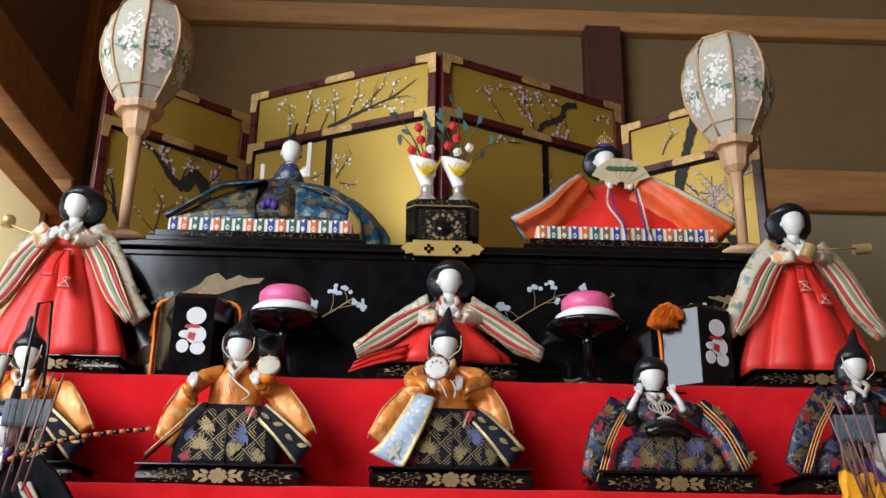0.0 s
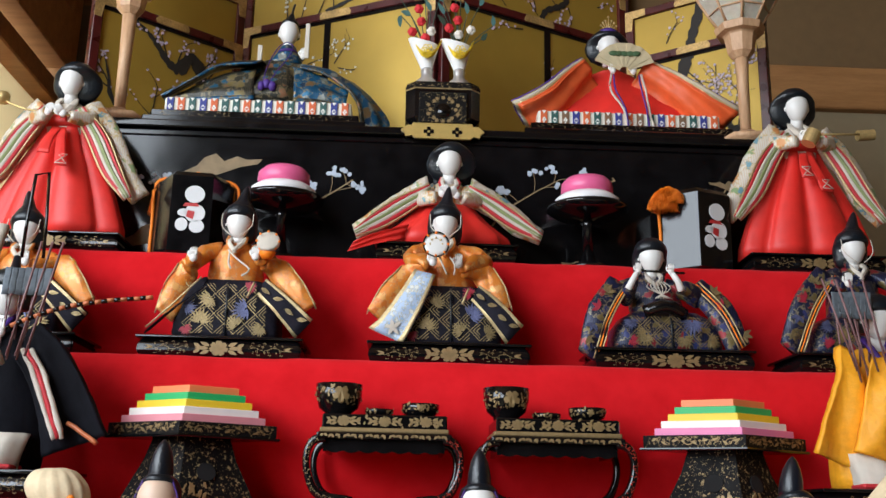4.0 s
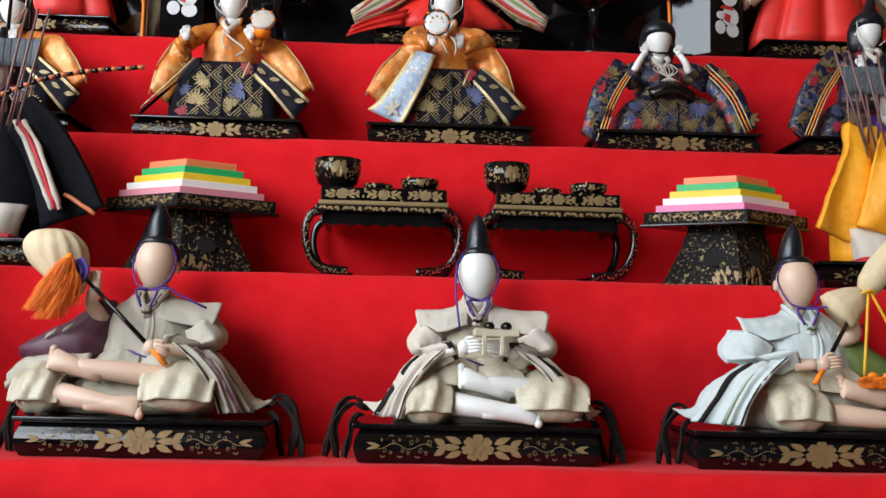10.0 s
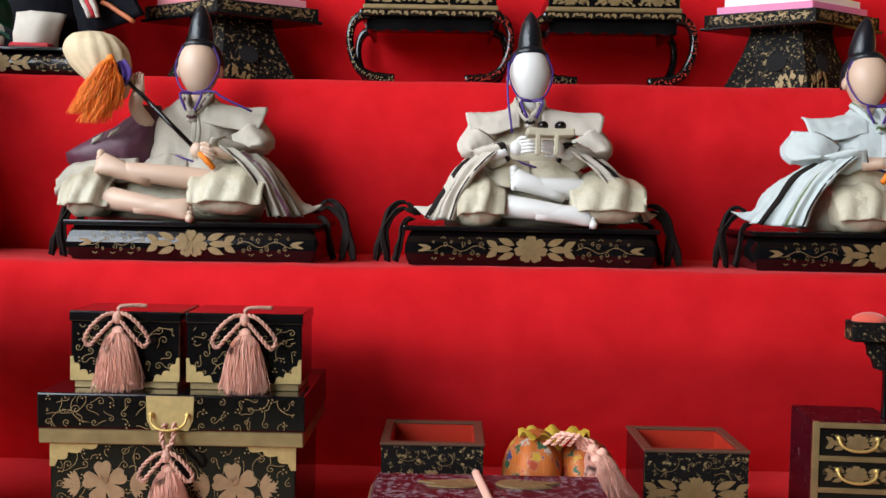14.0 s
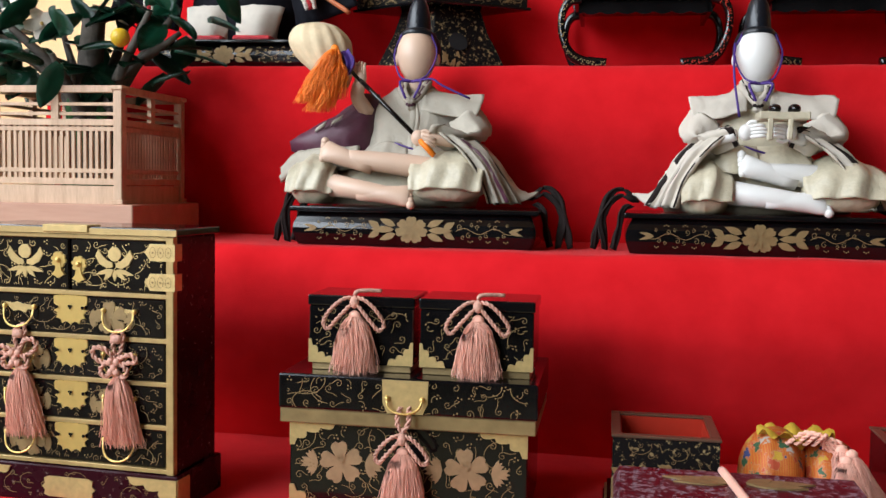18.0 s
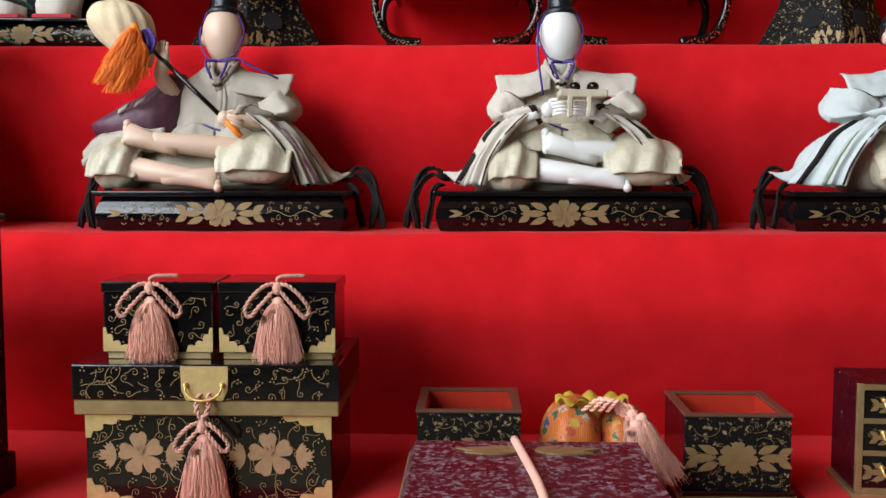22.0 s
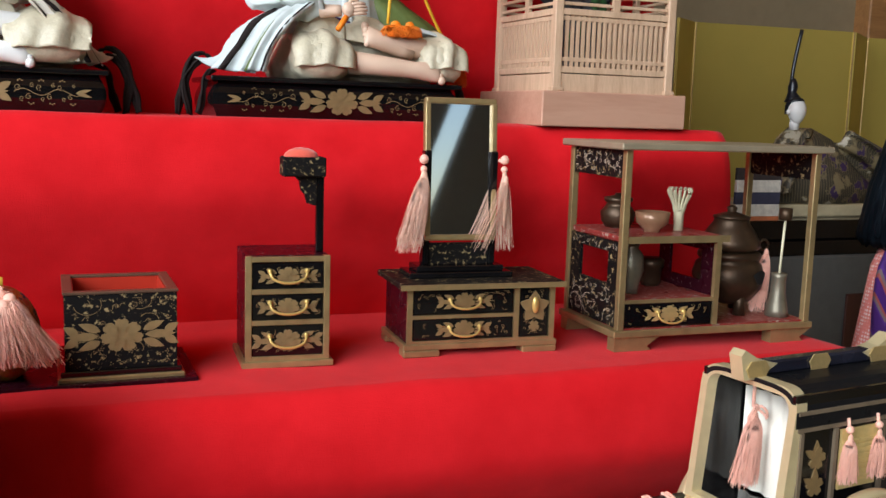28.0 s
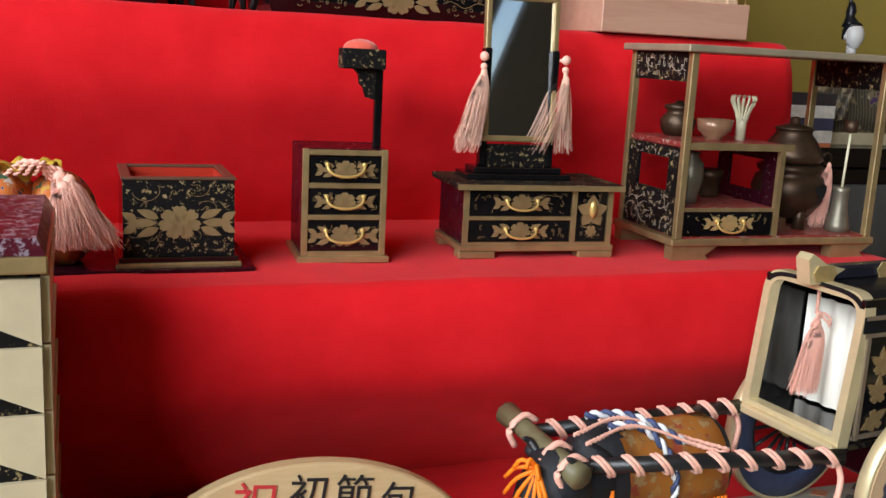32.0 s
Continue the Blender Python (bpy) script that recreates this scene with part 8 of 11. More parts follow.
TEAL_B = brocade("teal_brocade", (0.004, 0.060, 0.13), [(0.008, 0.11, 0.22), (0.17, 0.10, 0.045), (0.006, 0.03, 0.07), (0.22, 0.24, 0.22)], 62, 0.35, 0.25)
QUEEN = plain("orange_red_silk", (0.78, 0.12, 0.03), 0.5, var=0.18, scale=50, bmp=0.15)
STRIPE_R = plain("crimson_trim", (0.50, 0.02, 0.03), 0.6, var=0.2)
STRIPE_G = plain("moss_trim", (0.22, 0.26, 0.10), 0.6, var=0.2)


def ribbons(bm, s, mi, dx=0.0):
    """Flat dark braids that rise in a loop and fall over the side of the stand."""
    for pts, w in (
            ([(0.104, -0.004, 0.010), (0.114, -0.006, 0.020), (0.126, -0.010, 0.016), (0.134, -0.016, -0.006), (0.131, -0.020, -0.035)], 0.0044),
            ([(0.106, -0.010, 0.010), (0.118, -0.012, 0.014), (0.130, -0.014, 0.003), (0.138, -0.018, -0.016), (0.142, -0.022, -0.0345)], 0.0036),
            ([(0.108, -0.012, 0.006), (0.116, -0.018, 0.000), (0.119, -0.022, -0.016), (0.124, -0.024, -0.034)], 0.0034)):
        cs = path([(s * x - dx, y, z) for x, y, z in pts], 6)
        sheet(bm, cs, [Vector((s * w * 0.72, -w * 0.55, w * 0.30)) * (1 + 0.15 * math.sin(i)) for i in range(len(cs))], 0.0011, 1.5, 0.0007, mi, 8)


def servant(cx, kind):
    """Seated footman with bare crossed legs: 0 umbrella bearer, 1 shoe bearer, 2 parasol bearer."""
    main = (IVORY, WHITEC, BLUEW)[kind]
    under = (PLUMC, CREAMC, GREENC)[kind]
    mats = [main, CREAMC, SKIN if kind != 1 else WHITE, WHITE if kind == 1 else SKIN, BLACKC, DARKB, PURPLE, under, ORANGE_SILK, LACQ, HAIR, plain("pale_bag_cloth_%d" % kind, (0.66, 0.52, 0.33), 0.75, var=0.15, scale=120, bmp=0.3), plain("yellow_cord_%d" % kind, (0.75, 0.42, 0.02), 0.6), main, under]
    bm = B()
    # seat and trousers, gathered below the knees
    sx = (-0.022, 0.004, 0.018)[kind]
    mound(bm, [(0.001, sx, 0.006, 0.080, 0.034), (0.012, sx, 0.006, 0.084, 0.038), (0.028, sx, 0.008, 0.074, 0.036), (0.044, sx * 0.6, 0.010, 0.058, 0.031), (0.058, 0, 0.012, 0.046, 0.026)], 1, 40, 13, 0.035, 0.85)
    lp, rp = (((-0.087, -0.038, 0.022), (0.042, -0.046, 0.026)), ((-0.046, -0.042, 0.020), (0.068, -0.044, 0.024)), ((-0.026, -0.044, 0.020), (0.092, -0.040, 0.022)))[kind]
    for (x, y, z), q in ((lp, 0), (rp, 1)):
        wd = (0.021, 0.032)[q] if kind != 2 else (0.027, 0.022)[q]
        mound(bm, [(z - 0.019, x, y, wd * 0.7, 0.016), (z - 0.012, x, y, wd * 1.0, 0.022), (z, x, y, wd * 1.04, 0.024), (z + 0.011, x, y + 0.002, wd * 0.92, 0.021), (z + 0.019, x, y + 0.006, wd * 0.55, 0.013)], 1, 48, 7, 0.018)
        drape(bm, [[(x - wd * 0.90, y + 0.022, z + 0.020), (x, y + 0.016, z + 0.030), (x + wd * 0.90, y + 0.022, z + 0.020)], [(x - wd * 1.06, y - 0.010, z + 0.009), (x + 0.003, y - 0.017, z + 0.016), (x + wd * 1.06, y - 0.010, z + 0.009)], [(x - wd * 1.02, y - 0.021, z - 0.010), (x - 0.002, y - 0.0275, z - 0.007), (x + wd * 1.02, y - 0.021, z - 0.010)]], 1, 0.0008, 0.0026, 2.6, x * 50)
    sh = (((0.036, 0.034), (-0.058, 0.045), (-0.078, 0.021), (-0.010, 0.0115)), ((0.066, 0.031), (0.002, 0.037), (-0.034, 0.020), (0.034, 0.012)), ((0.088, 0.030), (0.034, 0.036), (-0.010, 0.018), (0.066, 0.012)))[kind]
    limb(bm, [(sh[0][0], -0.034, sh[0][1]), ((sh[0][0] + sh[1][0]) / 2, -0.043, (sh[0][1] + sh[1][1]) / 2 + 0.001), (sh[1][0], -0.047, sh[1][1])], 0.0104, 2, (1.16, 0.76), 16)
    foot(bm, (sh[1][0] + 0.006, -0.047, sh[1][1] - 0.001), (-0.85, -0.05, 0.28), 2)
    limb(bm, [(sh[2][0], -0.042, sh[2][1]), ((sh[2][0] + sh[3][0]) / 2, -0.054, (sh[2][1] + sh[3][1]) / 2), (sh[3][0], -0.058, sh[3][1])], 0.0100, 2, (1.16, 0.76), 16)
    foot(bm, (sh[3][0] - 0.006, -0.058, sh[3][1] + 0.0002), (1, -0.06, -0.04), 2)
    # jacket with stiff pointed shoulders
    xl, xr = ((-0.040, 0.066), (-0.058, 0.068), (-0.066, 0.040))[kind]
    cm = (xl + xr) / 2
    mound(bm, [(0.044, 0.0, 0.010, 0.050, 0.030), (0.062, cm * 0.4, 0.010, 0.048, 0.028), (0.080, cm * 0.6, 0.010, 0.044, 0.023), (0.096, cm * 0.6, 0.011, 0.040, 0.019), (0.105, cm * 0.4, 0.012, 0.030, 0.016), (0.112, 0.0, 0.013, 0.020, 0.014), (0.119, 0.0, 0.013, 0.013, 0.012)], 0 if kind != 1 else 1, 40, 0, 0, 0.8)
    # breast panels meeting at a seam, and the skirt of the robe below the sash
    for s in (-1, 1):
        if kind == 1:
            continue
        f0 = drape(bm, [[(s * 0.017, 0.0, 0.114), (s * 0.010, -0.012, 0.107), (0.004, -0.016, 0.100)], [(s * 0.038, -0.004, 0.096), (s * 0.020, -0.018, 0.090), (0.006, -0.021, 0.086)], [(s * 0.040, -0.010, 0.070), (s * 0.022, -0.023, 0.068), (0.006, -0.026, 0.066)], [(s * 0.040, -0.016, 0.054), (s * 0.024, -0.029, 0.050), (0.006, -0.032, 0.048)]], 0, 0.0007, 0.0006, 1.0, s)
        hem(bm, f0, 0.86, 1.0, 0, 0.0008)
    for x0, x1 in ((-0.040, 0.000), (-0.002, 0.038)):
        drape(bm, [[(x0 * 0.9, -0.016, 0.060), ((x0 + x1) * 0.45, -0.030, 0.061), (x1 * 0.9, -0.024, 0.060)], [(x0 * 1.1, -0.030, 0.050), ((x0 + x1) * 0.55, -0.038, 0.050), (x1 * 1.1, -0.034, 0.050)], [(x0 * 1.25, -0.036, 0.038), ((x0 + x1) * 0.62, -0.042, 0.036), (x1 * 1.25, -0.038, 0.038)]], 1 if kind else 0, 0.0008, 0.0009, 1.3, x0 * 60)
    for s in (-1, 1):
        if (kind == 0 and s < 0) or (kind == 2 and s > 0):
            continue
        k = (xr if s > 0 else -xl) / 0.067
        full = (0.0, 0.0, 1.0)[kind]

        def at(x, y, z):
            return (s * x * k, y, z)

        # stiff shoulder wing with a square corner
        drape(bm, [[at(0.013, 0.012, 0.114), at(0.012, -0.011, 0.108), at(0.011, -0.019, 0.092)], [at(0.040, 0.008, 0.107), at(0.039, -0.013, 0.102), at(0.036, -0.021, 0.086)], [at(0.068, 0.003, 0.107), at(0.069, -0.012, 0.101), at(0.063, -0.019, 0.083)]], 0, 0.0008, 0.0011, 0.9, s)
        # full upper sleeve that swings round to the wrist
        b = 0.012 * full
        f1 = drape(bm, [[at(0.050, 0.016, 0.094), at(0.064 + b, 0.000, 0.094), at(0.056, -0.019, 0.090), at(0.038, -0.020, 0.080)], [at(0.058 + b, 0.014, 0.076), at(0.076 + b, -0.008, 0.075), at(0.066, -0.030, 0.073), at(0.046, -0.030, 0.058)], [at(0.056, -0.002, 0.058), at(0.069 + b, -0.026, 0.064), at(0.054, -0.044, 0.068), at(0.038, -0.038, 0.052)], [at(0.036, -0.028, 0.056), at(0.040, -0.046, 0.071), at(0.029, -0.055, 0.076), at(0.022, -0.048, 0.060)]], 0, 0.0009, 0.0018, 1.6, s + kind)
        hem(bm, f1, 0.95, 1.0, 5 if kind == 1 else 0, 0.0006, True)
        # hanging sleeves: an inner, a middle and an outer fall of cloth with dark bands
        falls = (
            ([[at(0.034, -0.052, 0.068), at(0.046, -0.050, 0.066), at(0.056, -0.044, 0.062)], [at(0.056, -0.056, 0.050), at(0.064, -0.054, 0.052), at(0.074, -0.048, 0.049)], [at(0.072, -0.057, 0.028), at(0.080, -0.054, 0.030), at(0.088, -0.049, 0.029)], [at(0.080, -0.056, 0.005), at(0.090, -0.053, 0.006), at(0.100, -0.047, 0.006)]], 0.0034, 2.1),
            ([[at(0.042, -0.046, 0.066), at(0.056, -0.040, 0.064), at(0.068, -0.030, 0.060)], [at(0.060, -0.049, 0.048), at(0.070, -0.044, 0.050), at(0.082 + b, -0.030, 0.046)], [at(0.074, -0.047, 0.027), at(0.084, -0.041, 0.030), at(0.094 + b, -0.030, 0.026)], [at(0.086, -0.043, 0.004), at(0.098, -0.038, 0.005), at(0.112 + b, -0.032, 0.006)]], 0.0036, 2.3),
            ([[at(0.058, -0.034, 0.060), at(0.066, -0.022, 0.062), at(0.070, -0.006, 0.058)], [at(0.074, -0.034, 0.040), at(0.084 + b, -0.022, 0.042), at(0.088 + b, -0.006, 0.038)], [at(0.090, -0.030, 0.016), at(0.100 + b, -0.020, 0.020), at(0.104 + b, -0.006, 0.016)], [at(0.100, -0.028, 0.004), at(0.114 + b, -0.020, 0.009), at(0.124 + b, -0.010, 0.017)]], 0.0018, 1.2))
        for q, (rows, amp, wv) in enumerate(falls):
            f2 = drape(bm, rows, 0, 0.0009, amp, wv, q * 1.3 + s)
            hem(bm, f2, 0.0, 0.05, 0, 0.0010)
            if q < 2:
                hem(bm, f2, 0.10, 0.18, 5, 0.0006)
                hem(bm, f2, 0.80, 0.88, 5 if kind == 1 or q else 7, 0.0006)
    for s in (-1, 1):
        ribbons(bm, s, 5, (-0.011, 0.0, 0.009)[kind])
    tube(bm, path([(-0.012, -0.030, 0.060), (0.0, -0.031, 0.056), (0.014, -0.030, 0.052)], 3), 0.0009, 5, 6)
    if kind == 0:
        # bared arm side: plum under-robe and a wrapped umbrella with orange tassels
        mound(bm, [(0.046, -0.074, -0.004, 0.034, 0.014), (0.052, -0.078, -0.006, 0.042, 0.020), (0.062, -0.080, -0.006, 0.042, 0.022), (0.072, -0.070, -0.006, 0.034, 0.021), (0.086, -0.056, -0.002, 0.022, 0.018), (0.098, -0.046, 0.000, 0.014, 0.013), (0.108, -0.043, 0.000, 0.008, 0.009)], 7, 36, 0, 0, 0.9)
        for q in range(2):
            flap(bm, [(-0.090 + 0.016 * q, -0.0275, 0.072 + 0.006 * q), (-0.080 + 0.016 * q, -0.0275, 0.078 + 0.006 * q)], (0.001, 0, 0.0022), (0.001, 0, 0.0022), 13, 0.0012, 1, 0, None, 4)
        f3 = drape(bm, [[(-0.046, -0.030, 0.056), (-0.048, -0.036, 0.046), (-0.050, -0.030, 0.036)], [(-0.080, -0.026, 0.054), (-0.082, -0.034, 0.044), (-0.084, -0.026, 0.032)], [(-0.108, -0.020, 0.050), (-0.110, -0.028, 0.038), (-0.112, -0.020, 0.028)], [(-0.126, -0.014, 0.034), (-0.128, -0.022, 0.028), (-0.128, -0.014, 0.022)]], 0, 0.0009, 0.0024, 1.4)
        hem(bm, f3, 0.0, 0.10, 0, 0.001)
        limb(bm, [(-0.044, -0.010, 0.090), (-0.050, -0.026, 0.104), (-0.045, -0.032, 0.117)], 0.0075, 3, (1.0, 0.8))
        hand(bm, (-0.045, -0.033, 0.120), 3)
        hand(bm, (0.014, -0.052, 0.064), 3, 1.1, (0.9, 0, -0.3))
        limb(bm, [(0.046, -0.040, 0.062), (0.026, -0.048, 0.064), (0.016, -0.051, 0.065)], 0.0065, 3, (1.0, 0.8))
        tube(bm, [(-0.058, -0.032, 0.130), (0.018, -0.054, 0.060)], 0.0022, 7, 9)
        tube(bm, [(0.014, -0.0530, 0.064), (0.030, -0.057, 0.048)], 0.0027, 7, 8)
        secs = [Vector(q) for q in ((0.112, -0.066, -0.026), (0.124, -0.074, -0.022), (0.140, -0.084, -0.018), (0.156, -0.090, -0.016), (0.170, -0.094, -0.014), (0.1745, -0.095, -0.014))]
        wid = [Vector(q) for q in ((0.007, 0.008, 0), (0.017, 0.014, 0), (0.026, 0.021, 0), (0.029, 0.023, 0), (0.021, 0.016, 0), (0.009, 0.007, 0))]
        mound(bm, [(*a, b.x, b.y) for a, b in zip(spline(secs, 4), spline(wid, 4))], 11, 54, 13, 0.045)
        for k, (x, z, ln) in enumerate(((-0.066, 0.146, -0.45), (-0.074, 0.130, -0.5), (-0.062, 0.134, -0.25), (-0.068, 0.122, -0.4), (-0.078, 0.132, -0.3))):
            tassel(bm, x, -0.048, z, 0.034, 0.014, 34, 70 + k, 8, ln)
        flap(bm, [(-0.062, -0.040, 0.142), (-0.055, -0.042, 0.130), (-0.060, -0.042, 0.118)], (0.007, 0, 0.004), (0.007, 0, 0.004), 6, 0.002)
    elif kind == 1:
        for s in (-1, 1):
            limb(bm, [(s * 0.036, -0.044, 0.066), (s * 0.022, -0.052, 0.069)], 0.0065, 3, (1.0, 0.8))
            hand(bm, (0.004 + s * 0.018, -0.055, 0.071), 3, 1.1, (-s * 0.8, -0.2, 0.1))
        box(bm, -0.006, 0.036, -0.072, -0.046, 0.081, 0.088, 0.001, 1, 1)
        for x in (0.008, 0.024):
            ball(bm, (x, -0.060, 0.0905), (0.0055, 0.009, 0.0045), 12, 7, 9)
            box(bm, x - 0.007, x - 0.002, -0.073, -0.070, 0.064, 0.082, 0.001, 1, 1)
    else:
        mound(bm, [(0.044, 0.074, 0.000, 0.040, 0.018), (0.058, 0.064, 0.000, 0.036, 0.021), (0.076, 0.048, 0.002, 0.024, 0.018), (0.096, 0.036, 0.006, 0.010, 0.010)], 7, 28, 6, 0.06)
        flap(bm, [(0.060, -0.030, 0.046), (0.090, -0.026, 0.044), (0.120, -0.018, 0.026)], (0.002, -0.010, 0.004), (0.004, -0.010, 0.006), 0, 0.001, 2.0, 0.003, None, 16)
        limb(bm, [(0.030, -0.006, 0.086), (0.040, -0.022, 0.092), (0.034, -0.032, 0.104)], 0.0085, 3, (1.0, 0.75))
        hand(bm, (0.033, -0.033, 0.108), 3)
        limb(bm, [(-0.026, -0.042, 0.062), (-0.008, -0.050, 0.063)], 0.0065, 3, (1.0, 0.8))
        hand(bm, (-0.002, -0.053, 0.064), 3, 1.1, (0.9, 0, 0.15))
        tube(bm, [(-0.012, -0.056, 0.046), (0.036, -0.036, 0.118)], 0.0022, 7, 9)
        tube(bm, [(-0.013, -0.0565, 0.045), (-0.004, -0.053, 0.058)], 0.0027, 7, 8)
        rot = Matrix.Rotation(radians(36), 3, "Y")
        rings = []
        for r, q in ((0.006, 0.0), (0.0125, 0.012), (0.0145, 0.028), (0.012, 0.05), (0.0085, 0.078), (0.006, 0.084), (0.012, 0.094)):
            rings.append([rot @ Vector((r * (1 + 0.06 * math.sin(6 * a)) * math.cos(a), r * math.sin(a), q)) + Vector((0.046, -0.030, 0.132)) for a in [2 * math.pi * i / 18 for i in range(18)]])
        loft(bm, rings, True, True, 11)
        rot = Matrix.Rotation(radians(52), 3, "Y")
        rings = []
        for r, q in ((0.0200, -0.034), (0.0195, -0.026), (0.013, -0.010), (0.006, 0.002)):
            rings.append([rot @ Vector((r * (1 + 0.12 * math.sin(7 * a)) * math.cos(a), r * 0.8 * math.sin(a), q)) + Vector((0.046, -0.030, 0.132)) for a in [2 * math.pi * i / 28 for i in range(28)]])
        loft(bm, rings, True, True, 11)
        for pts in ([(0.046, -0.042, 0.133), (0.040, -0.050, 0.096), (0.036, -0.052, 0.054)], [(0.048, -0.042, 0.133), (0.066, -0.044, 0.098), (0.094, -0.030, 0.056), (0.122, -0.016, 0.024)], [(0.038, -0.044, 0.131), (0.046, -0.046, 0.134), (0.054, -0.042, 0.131)]):
            tube(bm, path(pts, 5), 0.0015, 6, 12)
        tassel(bm, 0.044, -0.052, 0.054, 0.012, 0.018, 60, 5, 8, 0.4)
        tassel(bm, 0.058, -0.052, 0.054, 0.012, 0.016, 50, 15, 8, -0.4)
        tassel(bm, 0.122, -0.018, 0.028, 0.028, 0.010, 40, 6, 8)
    # collar, head, cap and chin cord
    hc = ((0.001, 0.004, 0.144), (0.001, 0.004, 0.142), (-0.006, 0.002, 0.142))[kind]
    for s in (-1, 1):
        for j, mi in enumerate((13, 14 if kind != 1 else 5, 13)):
            tube(bm, path([(hc[0] + s * (0.0125 - 0.001 * j), 0.006, 0.120 + 0.001 * j), (hc[0] * 0.5 + s * (0.011 - 0.002 * j), -0.012 - 0.001 * j, 0.110 - 0.001 * j), (-s * 0.003, -0.020 - 0.001 * j, 0.092 + 0.003 * j)], 4), 0.0030, 6, mi)
    rx, rz = 0.0200, 0.0265
    head(bm, hc, rx, rz, 3)
    hair_mass(bm, hc, rx, rz, SHORT_HAIR, 10)
    lx = (0.001, 0.0, 0.004)[kind]
    rings = []
    hb = hc[2] + rz * 0.80
    for r, q, dx in ((0.0118, 0.0, 0), (0.0120, 0.006, 0), (0.0112, 0.016, lx * 0.3), (0.0088, 0.027, lx * 0.6), (0.0046, 0.036, lx * 0.9), (0.0012, 0.040, lx)):
        rings.append([Vector((hc[0] + (-0.004 if kind == 2 else 0) + dx + r * math.cos(a), hc[1] + 0.005 + r * 1.05 * math.sin(a), hb + q)) for a in [2 * math.pi * i / 20 for i in range(20)]])
    loft(bm, rings, True, True, 4)
    cz = hc[2]
    for s in (-1, 1):
        tube(bm, path([(hc[0] + s * 0.014, 0.0, cz + 0.022), (hc[0] + s * 0.0208, -0.003, cz + 0.002), (hc[0] + s * 0.013, -0.014, cz - 0.020), (hc[0], -0.020, cz - 0.0255)], 4), 0.0009, 5, 6)
        tube(bm, path([(hc[0], -0.021, cz - 0.026), (hc[0] + s * 0.010, -0.026, cz - 0.027), (hc[0] + s * 0.004, -0.028, cz - 0.042)], 4), 0.0013, 5, 6)
    sd = -1 if kind == 1 else 1
    tube(bm, path([(hc[0] + 0.002 * sd, -0.021, cz - 0.026), (hc[0] + 0.020 * sd, -0.024, cz - 0.024), (hc[0] + 0.030 * sd, -0.024, cz - 0.030), (hc[0] + 0.056 * sd, -0.022, cz - 0.042)] if kind != 1 else [(hc[0] - 0.021, -0.004, cz + 0.012), (hc[0] - 0.022, -0.018, cz - 0.020), (hc[0] - 0.018, -0.030, cz - 0.056)], 4), 0.0011, 5, 6)
    names = ("seated footman doll in ivory robes holding a wrapped umbrella", "seated footman doll in white robes holding a small shoe tray", "seated footman doll in pale robes holding a covered parasol")
    finish("footman_doll", bm, mats, names[kind], "doll", (cx + (-0.011, 0.0, 0.009)[kind], 0.640 + 0.062, 0.887 + 0.036), 0, "footman dolls", 0.0009, (2, 3, 4, 6, 8, 9, 10, 12), (0, 1, 7))


for k, cx in enumerate((-0.303, 0.0015, 0.318)):
    doll_stand(cx, 0.640, 0.887, 0.230 if k < 2 else 0.236, 0.125, 0.036, 16, 0, 20 + k)
    servant(cx, k)


LEAF_DARK = plain("dark_gold_leaf_weave", (0.24, 0.175, 0.08), 0.40, 0.5, 0.6, 420, 0.5)
LEAF_BLUE = plain("slate_blue_leaf_weave", (0.085, 0.095, 0.19), 0.45, 0.3, 0.6, 420, 0.5)
LEAF_RED = plain("crimson_leaf_weave", (0.35, 0.02, 0.04), 0.5, 0.1, 0.3, 300, 0.3)


def woven_front(bm, w, z0, z1, fy, seed, mis, fret):
    """Fret lines and leaf sprays woven on a flat cloth front."""
    rnd = random.Random(seed)
    to3d = lambda u, v, h: Vector((u, fy(u, v) - h - 0.0010, v))
    c = 0.0135
    for i in range(-7, 7):
        for j in range(0, 7):
            u, v = i * c, z0 + 0.002 + j * c
            if -w < u and u + c < w and v + c < z1:
                for k in range(3):
                    o = k * c / 3
                    if (i + j) % 2:
                        ribbon(bm, [(u + o, v), (u + c, v + c - o)], 0.0011, to3d, 0.0002, fret)
                    else:
                        ribbon(bm, [(u + o, v + c), (u + c, v + o)], 0.0011, to3d, 0.0002, fret)
    up = lambda u, v, h: Vector((u, fy(u, v) - h - 0.0015, v))
    for cu, cv, r, mi in ((-w * 0.55, z0 + 0.018, 0.019, 0), (w * 0.50, z0 + 0.036, 0.020, 1), (w * 0.30, z0 + 0.014, 0.016, 0), (-w * 0.35, z0 + 0.050, 0.017, 0), (w * 0.88, z0 + 0.012, 0.015, 0), (w * 0.5, z0 + 0.064, 0.013, 2), (-w * 0.90, z0 + 0.036, 0.014, 1), (-w * 0.9, z0 + 0.010, 0.012, 2)):
        if cv + r * 0.6 > z1:
            continue
        a0 = rnd.uniform(0, 6.28)
        for k in range(5):
            an, L = a0 + (k - 2) * 0.66, r * (1.05 - 0.14 * abs(k - 2))
            for t in (-1, 1):
                leaf(bm, cu - t * math.sin(an) * r * 0.07, cv + t * math.cos(an) * r * 0.07, an + t * 0.05, L, r * 0.19, up, mis[mi])
    return bm


